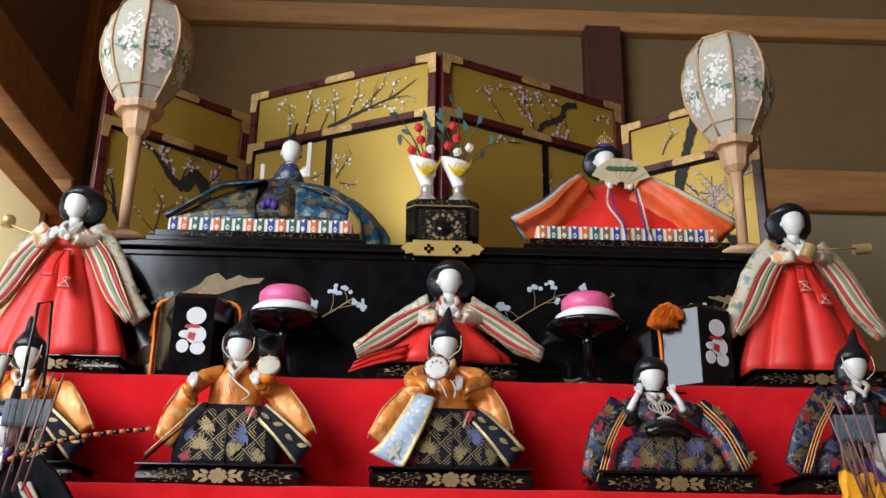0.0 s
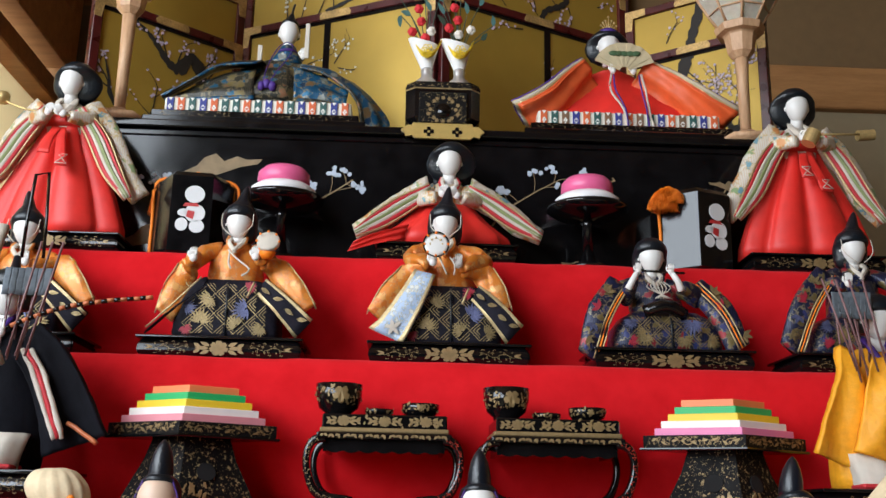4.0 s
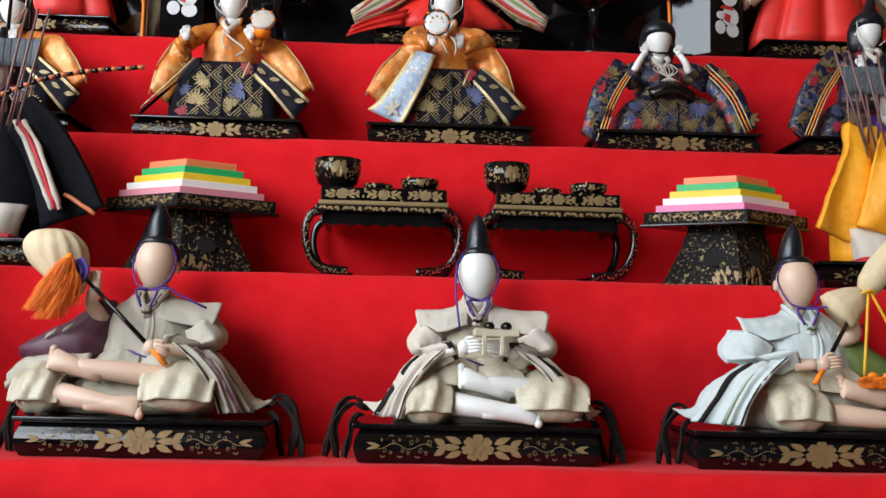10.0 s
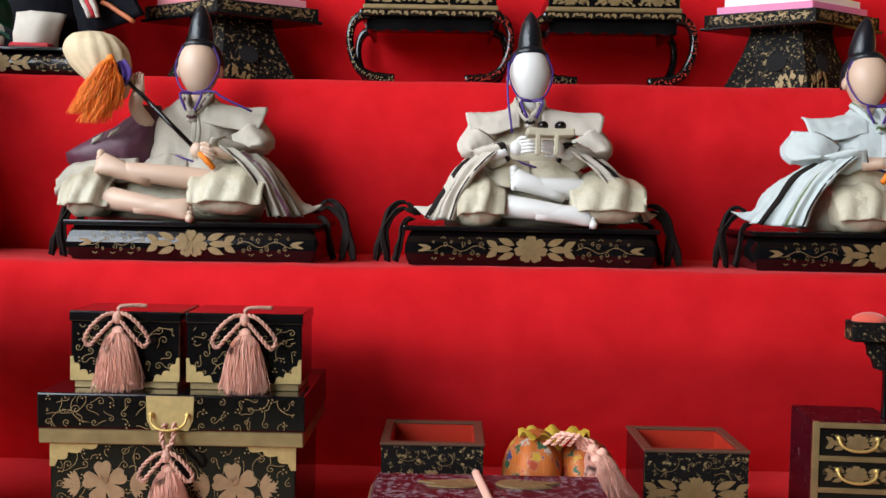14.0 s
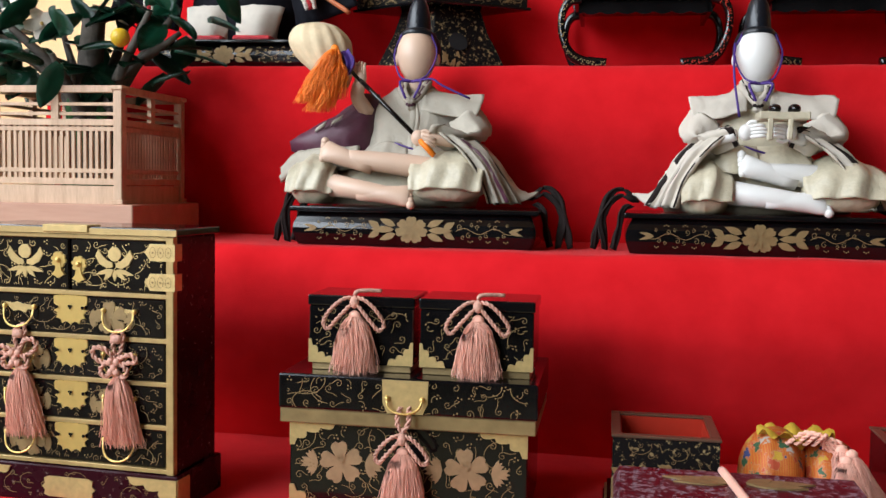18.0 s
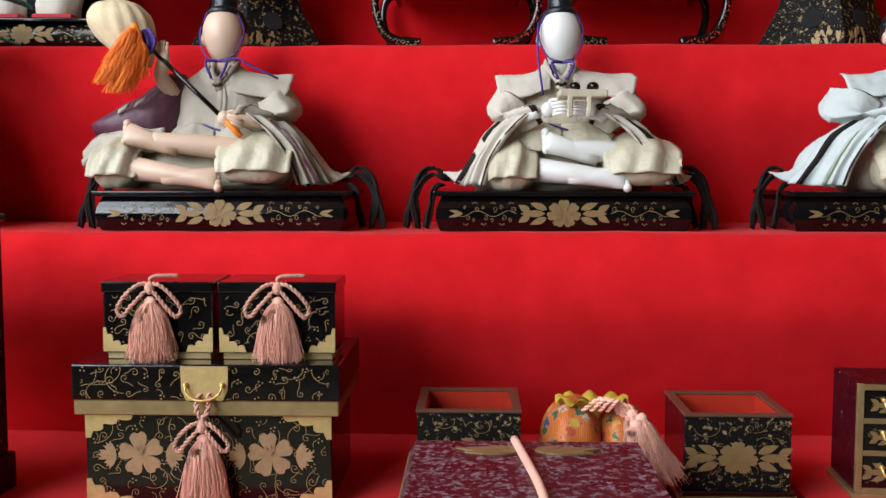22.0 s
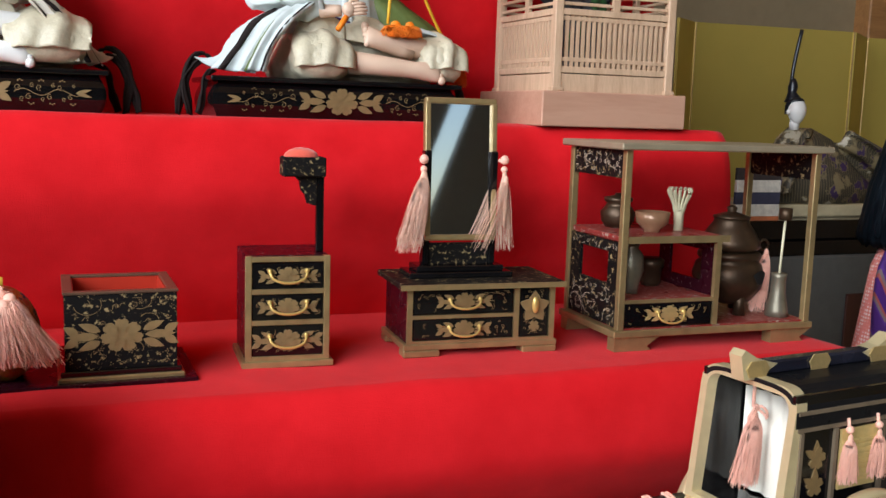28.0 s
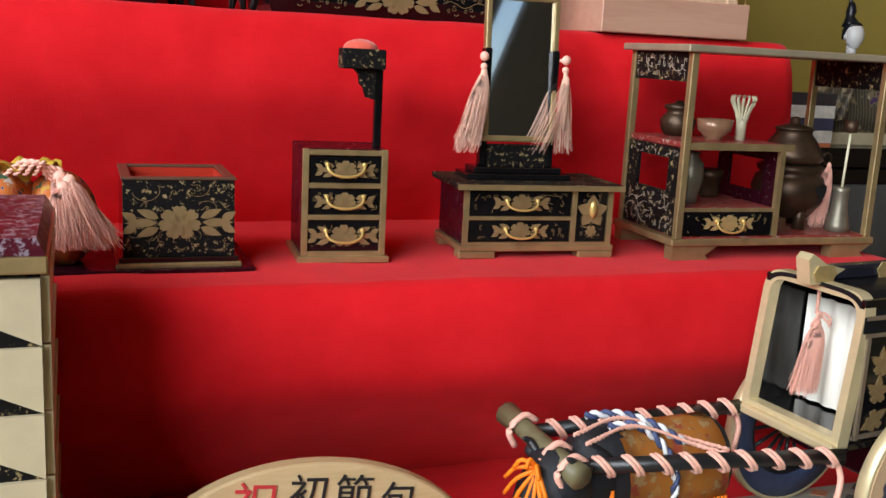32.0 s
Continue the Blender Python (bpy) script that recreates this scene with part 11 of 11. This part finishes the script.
    # wheels
    WHEEL_GOLD = plain("peach_gold_lacquer", (0.66, 0.45, 0.26), 0.45, 0.15, 0.12, 70, 0.04)
    R = 0.0635
    for s in (-1, 1):
        c = Vector((0.058, s * (w / 2 + (0.026 if s < 0 else 0.012)), R))
        k = R / 0.052
        W = part("wheel", lathe(B(), [(0.0504 * k, -0.0052), (0.0520 * k, -0.0046), (0.0520 * k, 0.0046), (0.0504 * k, 0.0052), (0.0490 * k, 0.0046), (0.0490 * k, -0.0046), (0.0504 * k, -0.0052)], 64, cap=False), CREAM_G, T, "pale gold wheel rim")
        W.matrix_basis = Matrix.Translation(c) @ pose(0, 0, 0, 90)
        part("felloe", lathe(B(), [(0.0345 * k, -0.0036), (0.0358 * k, -0.0047), (0.0500 * k, -0.0049), (0.0500 * k, 0.0049), (0.0358 * k, 0.0047), (0.0345 * k, 0.0036), (0.0345 * k, -0.0036)], 64, cap=False), SLATE, W, "slate blue wheel ring")
        part("inner_ring", lathe(B(), [(0.0325 * k, -0.0032), (0.0345 * k, -0.0034), (0.0345 * k, 0.0034), (0.0325 * k, 0.0032), (0.0325 * k, -0.0032)], 64, cap=False), SHAFT, W, "black inner wheel ring")
        f = (lambda u, v, h: Vector((u, v, 0.0050 + h))) if s < 0 else (lambda u, v, h: Vector((u, -v, -0.0050 - h)))
        for q in range(4):
            a0 = 2 * math.pi * q / 4 + 0.95
            n = 36
            pts = [(0.0496 * k * math.cos(a0 + 0.95 * i / n), 0.0496 * k * math.sin(a0 + 0.95 * i / n)) for i in range(n + 1)]
            for i in range(n, -1, -1):
                t = i / n
                r = 0.0455 - 0.0052 * math.sin(math.pi * t) ** 0.7 + 0.0009 * math.cos(9 * math.pi * t)
                pts.append((r * k * math.cos(a0 + 0.95 * t), r * k * math.sin(a0 + 0.95 * t)))
            part("rim_plate", plate(B(), pts, 0.0007, f), WHEEL_GOLD, W, "peach gold scalloped rim plate")
            am = a0 + 0.95 + 0.31
            bm = B()
            for d in (-0.75, -0.25, 0.25, 0.75):
                leaf(bm, 0.0425 * k * math.cos(am), 0.0425 * k * math.sin(am), am + d, 0.0095, 0.0042, f)
            for d in (-0.24, 0.24):
                leaf(bm, 0.0425 * k * math.cos(am), 0.0425 * k * math.sin(am), am + math.pi / 2 * (1 if d > 0 else -1) + d, 0.016, 0.0032, f)
            leaf(bm, 0.0425 * k * math.cos(am), 0.0425 * k * math.sin(am), am + math.pi, 0.008, 0.006, f)
            part("rim_flower", bm, CREAM_G, W)
        for q in range(16):
            a = 2 * math.pi * q / 16
            part("spoke", tube(B(), [(0.009 * math.cos(a), 0.009 * math.sin(a), 0), (0.0330 * k * math.cos(a), 0.0330 * k * math.sin(a), 0)], 0.0016, 6), SHAFT, W)
        part("hub", lathe(B(), [(0.0085, -0.007), (0.0112, -0.004), (0.0118, 0.001), (0.0095, 0.005), (0.0066, 0.0065), (0.0072, 0.009), (0.0062, 0.0105), (0.0058, 0.015), (0.0034, 0.0155), (0.0030, 0.013)], 22), BRASS, W, "polished brass hub")
        if s > 0:
            W.children[-1].scale = (1, 1, -1)
    part("axle", tube(B(), [(0.058, -w / 2 - 0.028, R), (0.058, w / 2 + 0.016, R)], 0.004, 8), SHAFT, T)
    part("axle_block", box(B(), 0.040, 0.090, -w / 2 + 0.004, w / 2 - 0.004, R - 0.006, z0, 0.002), LACQ_RED, T)
    part("tail_shaft", tube(B(), spline([(L - 0.01, -w / 2 + 0.006, z0 - 0.008), (L + 0.02, -w / 2 + 0.006, z0 - 0.006), (L + 0.040, -w / 2 + 0.006, z0 - 0.004)], 4), 0.004, 8), SLATE, T)
    # shafts wound with pink cord, and the yoke
    inv = T.matrix_basis.inverted()
    for y0, y1, x0 in ((0.262, 0.288, 0.522), (0.360, 0.348, 0.512)):
        a, b = inv @ Vector((x0, y0, 0.610)), inv @ Vector((0.336, y1, 0.610))
        S = part("shaft", tube(B(), [a, a.lerp(b, 0.5) + Vector((0, 0, 0.001)), b], 0.0055, 8), SHAFT, T)
        for k in range(9):
            q = a.lerp(b, 0.06 + 0.105 * k)
            bm = B()
            for d in (-0.0016, 0.0016):
                n = 12
                tube(bm, [q + Vector((d - 0.009 * math.cos(2 * math.pi * i / n) * 0.6, 0.0066 * math.sin(2 * math.pi * i / n), 0.0066 * math.cos(2 * math.pi * i / n))) for i in range(n + 1)], 0.0014, 5)
            part("cord_wrap", bm, PINK, S)
        bm = B()
        q = a.lerp(b, 0.03)
        tube(bm, path([q, q + Vector((0.004, -0.004, -0.014)), q + Vector((0.0, -0.006, -0.030))], 4), 0.0022, 6)
        tassel(bm, q.x, q.y - 0.006, q.z - 0.030, 0.018, 0.006, 30, 3)
        part("shaft_tassel", bm, PINK, S)
    a, b = inv @ Vector((0.330, 0.270, 0.612)), inv @ Vector((0.318, 0.356, 0.622))
    Y = part("yoke", tube(B(), [a, a.lerp(b, 0.3), a.lerp(b, 0.7), b], 0.0075, 10, taper=[1.15, 0.9, 0.9, 1.15]), plain("olive_wood", (0.14, 0.12, 0.06), 0.5, var=0.3, scale=90), T)
    bm = B()
    for t in (0.1, 0.3, 0.75):
        q = a.lerp(b, t)
        tube(bm, path([q + Vector((0.010, 0, 0.004)), q + Vector((0, 0, 0.009)), q + Vector((-0.011, 0, 0.0)), q + Vector((-0.006, 0, -0.012))], 4), 0.0022, 6)
    part("yoke_cord", bm, PINK, Y)


ox_cart()


def ox():
    T = thing("toy_ox", "black toy ox with an orange brocade blanket and fringes", "ox figure", (0.412, 0.312, 0.517), 4)
    T.scale = (1.16, 1.05, 1.22)
    BLK = plain("black_ox_cloth", (0.008, 0.009, 0.012), 0.65, var=0.5, scale=200, bmp=0.4)
    bm = B()
    rings = []
    for x, z, ry, rz in ((0.046, 0.060, 0.010, 0.014), (0.039, 0.062, 0.022, 0.024), (0.018, 0.060, 0.026, 0.027), (-0.010, 0.062, 0.025, 0.026), (-0.040, 0.066, 0.022, 0.025), (-0.058, 0.068, 0.015, 0.018)):
        rings.append([Vector((x, ry * math.cos(a), z + rz * math.sin(a))) for a in [2 * math.pi * i / 18 for i in range(18)]])
    loft(bm, rings)
    part("body", bm, BLK, T, smooth=True)
    for x in (-0.034, 0.030):
        for s in (-1, 1):
            part("leg", tube(B(), [(x, s * 0.014, 0.050), (x + 0.002, s * 0.015, 0.024), (x, s * 0.015, 0.0)], 0.0085, 9, taper=[1.2, 0.8, 0.9]), BLK, T)
    bm = B()
    rings = []
    for x, z, r in ((-0.050, 0.072, 0.012), (-0.058, 0.076, 0.019), (-0.070, 0.077, 0.0215), (-0.082, 0.070, 0.0195), (-0.092, 0.060, 0.0165), (-0.100, 0.050, 0.0145), (-0.106, 0.043, 0.009)):
        rings.append([Vector((x, r * math.cos(a), z + r * math.sin(a))) for a in [2 * math.pi * i / 16 for i in range(16)]])
    loft(bm, rings)
    hd = part("head", bm, BLK, T, smooth=True)
    hd.matrix_basis = Matrix.Translation((-0.004, -0.010, -0.012)) @ Matrix.Translation((-0.07, 0, 0.07)) @ pose(0, 0, 0, 0, -16, 14) @ Matrix.Translation((0.07, 0, -0.07))
    part("neck", tube(B(), spline([(-0.044, 0.0, 0.068), (-0.056, -0.006, 0.060), (-0.070, -0.010, 0.058)], 4), 0.0195, 14, taper=[1.12, 1.1, 1.05, 1.0, 1.0, 0.95, 0.92, 0.9, 0.85]), BLK, T, smooth=True)
    for s in (-1, 1):
        part("ear", ball(B(), (-0.064, s * 0.019, 0.090), (0.007, 0.006, 0.004), 8, 6), BLK, hd)
        part("horn", tube(B(), spline([(-0.068, s * 0.012, 0.092), (-0.068, s * 0.018, 0.097), (-0.072, s * 0.018, 0.101)], 4), 0.0028, 6, taper=[1, 1, 0.9, 0.9, 0.8, 0.7, 0.6, 0.5, 0.3]), plain("grey_horn_%d" % (s + 1), (0.02, 0.02, 0.022), 0.4), hd)
    bm = B()
    for q in range(10):
        a = 2 * math.pi * q / 10
        tube(bm, path([(-0.078, 0, 0.092), (-0.086 + 0.003 * math.cos(a), 0.010 * math.sin(a), 0.090 + 0.010 * math.cos(a)), (-0.090 + 0.004 * math.cos(a), 0.018 * math.sin(a), 0.082 + 0.014 * math.cos(a))], 3), 0.0013, 5)
    part("head_bow", bm, ORANGE_SILK, hd, "orange silk bow")
    bm = B()
    tube(bm, [(-0.094 + 0.002 * math.sin(a), 0.0150 * math.cos(a), 0.064 + 0.0150 * math.sin(a)) for a in [2 * math.pi * i / 18 for i in range(19)]], 0.002, 6)
    part("nose_strap", bm, ORANGE_SILK, hd)
    # blanket
    bm = B()
    rings = []
    for x in (-0.036, -0.012, 0.012, 0.032):
        rr = []
        for k in range(15):
            a = math.pi * (-0.12 + 1.24 * k / 14)
            rr.append(Vector((x, 0.0285 * math.cos(a), 0.061 + 0.0285 * math.sin(a))))
        rings.append(rr)
    loft(bm, rings, False, False)
    bmesh.ops.solidify(bm, geom=bm.faces[:], thickness=0.0012)
    bl = part("blanket", bm, brocade("ox_blanket_brocade", (0.70, 0.26, 0.04), [(0.72, 0.34, 0.08), (0.62, 0.12, 0.06), (0.70, 0.45, 0.20)], 130, 0.6, 0.1), T, "orange brocade blanket", smooth=True)
    for s in (-1, 1):
        for k in range(26):
            x = -0.036 + 0.068 * k / 25
            part("fringe", tube(B(), [(x, s * 0.0272, 0.051), (x + 0.001, s * 0.0285, 0.038)], 0.0012, 4), ORANGE_SILK, bl)
        for k in range(16):
            x = -0.062 + 0.018 * (k / 15)
            part("fringe", tube(B(), [(x, s * (0.014 + 0.008 * k / 15), 0.062), (x + 0.002, s * (0.016 + 0.008 * k / 15), 0.036)], 0.0013, 4), ORANGE_SILK, T)
    bm = B()
    m = [plain("blue_cord", (0.05, 0.07, 0.16), 0.6, var=0.3), plain("white_cord", (0.70, 0.70, 0.70), 0.6, var=0.1)]
    twist(bm, path([(-0.040, -0.006, 0.092), (-0.022, -0.016, 0.092), (-0.008, -0.030, 0.070), (-0.014, -0.032, 0.030)], 14), 0.0026, 0, 1)
    twist(bm, path([(-0.044, 0.014, 0.092), (-0.026, 0.004, 0.094), (-0.012, -0.010, 0.091), (0.004, -0.020, 0.082)], 14), 0.0026, 0, 1)
    part("twisted_cord", bm, m, T, "blue and white twisted cord")
    bm = B()
    for y in (-0.006, 0.008):
        twist(bm, path([(-0.066, y - 0.02, 0.092), (-0.030, y - 0.012, 0.095), (0.006, y - 0.024, 0.084), (0.030, y - 0.036, 0.078)], 12), 0.0014)
    part("pink_rein", bm, PINK, T)


ox()


def sign():
    T = thing("wooden_sign", "oval pale wooden plaque with brushed red and black characters", "plaque", (0.182, 0.323, 0.517), 0)
    a, b, zc = 0.106, 0.069, 0.0300
    R = Matrix.Translation((0, 0, zc)) @ Matrix.Rotation(radians(7), 4, "Y")
    bm = B()
    rings = []
    for y, k in ((0.006, 0.985), (0.004, 1.0), (-0.004, 1.0), (-0.006, 0.985)):
        rings.append([R @ Vector((k * a * math.cos(t), y, k * b * math.sin(t))) for t in [2 * math.pi * i / 64 for i in range(64)]])
    for r in rings:
        for v in r:
            v.z = max(v.z, 0.0)
    loft(bm, rings, True, True, 0, False)
    bmesh.ops.remove_doubles(bm, verts=bm.verts[:], dist=1e-6)
    part("board", bm, wood("plaque_wood", (0.66, 0.48, 0.26), (0.52, 0.34, 0.16), 7, axis="X"), T)
    ink, red = plain("black_ink", (0.012, 0.010, 0.010), 0.7, var=0.4), plain("red_ink", (0.60, 0.035, 0.04), 0.7, var=0.2)
    for ch, u, v, s, m in (("祝", -0.041, 0.0765, 0.028, red), ("初", -0.009, 0.0795, 0.025, ink), ("節", 0.019, 0.0765, 0.025, ink), ("句", 0.047, 0.0700, 0.023, ink)):
        cu = bpy.data.curves.new("character", "FONT")
        cu.body, cu.size, cu.extrude, cu.align_x, cu.align_y = ch, s, 0.0005, "CENTER", "CENTER"
        cu.materials.append(m)
        ob = new("character", cu)
        ob.parent = T
        ob.matrix_basis = Matrix.Translation((u, -0.0066, v)) @ pose(0, 0, 0, 90, 0, 0) @ pose(0, 0, 0, 0, 0, -6)


sign()


# ---- the second display beyond the stand ----
def far_display():
    C = thing("low_cabinet", "dark grey low cabinet under the second display", "cabinet", (1.30, 1.08, 0.0))
    part("body", box(B(), -0.33, 0.50, -0.17, 0.17, 0, 0.70, 0.003), plain("grey_paint", (0.10, 0.10, 0.095), 0.6, var=0.15), C)
    part("wood_side", box(B(), -0.10, 0.10, -0.175, -0.171, 0.0, 0.64, 0.001), WOODD, C)
    S = thing("lacquer_stand", "black lacquer stand under the second emperor doll", "stand", (1.27, 1.03, 0.70))
    part("foot_board", box(B(), -0.28, 0.36, -0.115, 0.12, 0, 0.022, 0.002), LACQ, S)
    part("upper_board", box(B(), -0.26, 0.34, -0.10, 0.12, 0.022, 0.052, 0.002), LACQ, S)
    G = thing("gold_screen", "plain folding screen of gold foil panels", "folding screen", (1.32, 1.27, 0.70))
    pts = [(-0.24, -0.05), (-0.168, 0.0), (0.175, -0.03), (0.285, 0.05), (0.52, 0.0)]
    for (xa, ya), (xb, yb) in zip(pts, pts[1:]):
        d = Vector((xb - xa, yb - ya, 0))
        Lg = d.length
        M = Matrix.Translation((xa, ya, 0)) @ Matrix.Rotation(math.atan2(d.y, d.x), 4, "Z")
        P = part("panel", box(B(), 0.002, Lg - 0.002, -0.003, 0.003, 0.0, 0.372, 0.001, 1, 0, M), GOLD_FOIL, G)
        part("panel_edge", box(B(), Lg - 0.006, Lg - 0.002, -0.0042, -0.003, 0.0, 0.372, 0, 1, 0, M), GOLD, P)
    D = thing("striped_dais", "tatami dais edged in white, orange and dark woven bands", "dais", (1.21, 1.03, 0.752))
    cols = [(0.70, 0.66, 0.58), (0.60, 0.18, 0.07), (0.70, 0.66, 0.58), (0.05, 0.05, 0.09), (0.70, 0.66, 0.58), (0.04, 0.03, 0.03)]
    part("core", box(B(), -0.13, 0.16, -0.06, 0.07, 0, 0.020, 0.002), plain("dais_straw", (0.5, 0.42, 0.26), 0.7, var=0.2), D)
    for k, c in enumerate(cols):
        part("woven_band", box(B(), -0.205, -0.125, -0.092, -0.085, 0.018 * k - 0.03, 0.018 * (k + 1) - 0.03, 0.0005), plain("woven_band_%d" % k, c, 0.7, var=0.3, scale=120), D)
    bm = B()
    mats = [brocade("brown_brocade", (0.06, 0.05, 0.035), [(0.28, 0.22, 0.12), (0.45, 0.40, 0.30), (0.06, 0.03, 0.10)], 40), WHITE, HAIR, BLACKC, PURPLE]
    mound(bm, [(0.001, 0, 0, 0.13, 0.05), (0.03, 0, 0, 0.12, 0.05), (0.07, -0.01, 0, 0.075, 0.04), (0.10, -0.02, 0, 0.05, 0.03), (0.118, -0.03, 0, 0.02, 0.015)], 0, 36, 8, 0.04)
    flap(bm, [(0.02, -0.03, 0.095), (0.08, -0.04, 0.07), (0.14, -0.04, 0.03), (0.18, -0.03, 0.004)], (0.01, -0.02, 0.02), (0.02, -0.02, 0.01), 0, 0.003, 2, 0.006)
    flap(bm, [(-0.06, -0.03, 0.095), (-0.10, -0.04, 0.06), (-0.12, -0.04, 0.01)], (0.02, -0.01, 0.02), (0.03, -0.02, 0.01), 0, 0.003, 2, 0.006)
    head(bm, (-0.048, -0.01, 0.144), 0.0150, 0.0200, 1)
    hair_mass(bm, (-0.048, -0.01, 0.144), 0.0150, 0.0200, SHORT_HAIR, 2)
    mound(bm, [(0.158, -0.048, 0, 0.014, 0.014), (0.166, -0.048, 0, 0.011, 0.011), (0.174, -0.048, 0.004, 0.006, 0.007), (0.182, -0.047, 0.004, 0.008, 0.008), (0.190, -0.047, 0.004, 0.006, 0.006), (0.196, -0.047, 0.004, 0.003, 0.003)], 3, 16)
    tube(bm, path([(-0.050, 0.006, 0.178), (-0.046, 0.006, 0.22), (-0.036, 0.006, 0.272)], 4), 0.0030, 6, 3)
    finish("emperor_doll", bm, mats, "small seated emperor doll in brown brocade before the gold screen", "doll", (1.215, 1.02, 0.772), 0, "", 0.0012, (1, 2, 3))
    X = thing("bamboo_box", "small slatted bamboo box on the cabinet's edge", "box", (1.0, 0.945, 0.70))
    part("back", box(B(), -0.028, 0.030, 0.004, 0.008, 0, 0.042), TATAMI, X)
    for k in range(12):
        part("slat", box(B(), -0.028 + 0.0050 * k, -0.0252 + 0.0050 * k, -0.002, 0.001, 0.002, 0.040), bpy.data.materials["pale_bamboo"], X)
    for z in (0.002, 0.038):
        part("rail", box(B(), -0.030, 0.034, -0.004, 0.004, z, z + 0.003), bpy.data.materials["pale_bamboo"], X)


far_display()


def big_doll():
    bm = B()
    m, t, b = nodes_of("pink_dotted_silk")
    v = coords(t)
    vo = t.nodes.new("ShaderNodeTexVoronoi")
    setin(vo, Scale=235, Randomness=0.12)
    t.links.new(v, vo.inputs["Vector"])
    t.links.new(ramp(t, vo.outputs["Distance"], [(0.28, (0.90, 0.70, 0.64)), (0.44, (0.80, 0.24, 0.20))]), b.inputs["Base Color"])
    setin(b, Roughness=0.6)
    bump(t, b, vo.outputs["Distance"], 0.5, 0.002)
    zig, zt, zb = nodes_of("purple_zigzag_silk")
    sx = zt.nodes.new("ShaderNodeSeparateXYZ")
    zt.links.new(coords(zt), sx.inputs["Vector"])
    ops = []
    for op, k in (("PINGPONG", 0.022), ("ADD", 0.0), ("PINGPONG", 0.036), ("DIVIDE", 0.036)):
        nd = zt.nodes.new("ShaderNodeMath")
        nd.operation = op
        nd.inputs[1].default_value = k
        ops.append(nd)
    zt.links.new(sx.outputs["Y"], ops[0].inputs[0])
    zt.links.new(ops[0].outputs[0], ops[1].inputs[0])
    zt.links.new(sx.outputs["Z"], ops[1].inputs[1])
    zt.links.new(ops[1].outputs[0], ops[2].inputs[0])
    zt.links.new(ops[2].outputs[0], ops[3].inputs[0])
    zc = ramp(zt, ops[3].outputs[0], [(0.0, (0.07, 0.02, 0.17)), (0.38, (0.10, 0.03, 0.24)), (0.5, (0.22, 0.17, 0.17)), (0.64, (0.40, 0.10, 0.08)), (0.76, (0.08, 0.02, 0.20))])
    zc.node.color_ramp.interpolation = "CONSTANT"
    zt.links.new(zc, zb.inputs["Base Color"])
    setin(zb, Roughness=0.6)
    bump(zt, zb, noise_tex(zt, coords(zt), 600, 2), 0.3, 0.001)
    BLKH, ht, hb = nodes_of("long_black_hair")
    hb.inputs["Specular IOR Level"].default_value = 0.22
    hv = noise_tex(ht, coords(ht, (420, 420, 5)), 1.0, 3)
    ht.links.new(ramp(ht, hv, [(0.35, (0.002, 0.004, 0.006)), (0.7, (0.006, 0.011, 0.016))]), hb.inputs["Base Color"])
    setin(hb, Roughness=0.42)
    bump(ht, hb, hv, 0.9, 0.002)
    mats = [m, BLKH, zig, WHITEC, plain("violet_trim", (0.16, 0.05, 0.30), 0.6, var=0.2), WHITE]
    mound(bm, [(0.002, 0, 0, 0.105, 0.085), (0.10, 0, 0, 0.100, 0.080), (0.22, -0.004, 0, 0.088, 0.072), (0.34, 0, 0, 0.076, 0.060), (0.39, 0.006, 0, 0.060, 0.048), (0.45, 0.008, 0, 0.040, 0.036)], 0, 44, 7, 0.03)
    flap(bm, [(-0.046, -0.062, 0.375), (-0.062, -0.080, 0.30), (-0.060, -0.092, 0.18), (-0.046, -0.094, 0.10)], (0.034, -0.010, 0), (0.044, -0.016, 0.0), 0, 0.006, 1.2, 0.005)
    flap(bm, [(-0.054, -0.02, 0.375), (-0.080, -0.03, 0.33), (-0.080, -0.035, 0.25), (-0.066, -0.03, 0.20)], (0.006, -0.03, 0.0), (0.006, -0.04, 0.0), 2, 0.006, 1, 0.004)
    for z, mi in ((0.150, 4), (0.142, 3), (0.134, 4)):
        tube(bm, path([(-0.100, -0.082, z + 0.004), (-0.050, -0.108, z - 0.002), (0.010, -0.104, z), (0.06, -0.085, z)], 5), 0.0045, 6, mi)
    # long straight hair
    n = 96
    rings = []
    for z, rx, ry in ((0.365, 0.086, 0.080), (0.375, 0.094, 0.088), (0.43, 0.086, 0.078), (0.50, 0.066, 0.062), (0.58, 0.052, 0.054), (0.66, 0.044, 0.050), (0.71, 0.034, 0.040), (0.735, 0.012, 0.014)):
        rings.append([Vector((0.010 + rx * math.cos(2 * math.pi * i / n) * (1 + 0.010 * math.sin(i * 2.3)), 0.006 + ry * math.sin(2 * math.pi * i / n) * (1 + 0.010 * math.sin(i * 2.3)), z + 0.005 * math.sin(i * 1.9) * (z < 0.40))) for i in range(n)])
    loft(bm, rings, True, True, 1)
    finish("tall_doll", bm, mats, "tall doll with long black hair in a pink dotted kimono", "doll", (1.026, 0.60, 0.395), 0, "", 0.002, (1,))
    P = thing("doll_pedestal", "plain dark wooden pedestal under the tall doll", "pedestal", (1.000, 0.60, 0.0))
    part("block", box(B(), -0.13, 0.13, -0.12, 0.12, 0, 0.395, 0.003), WOODD, P)


big_doll()
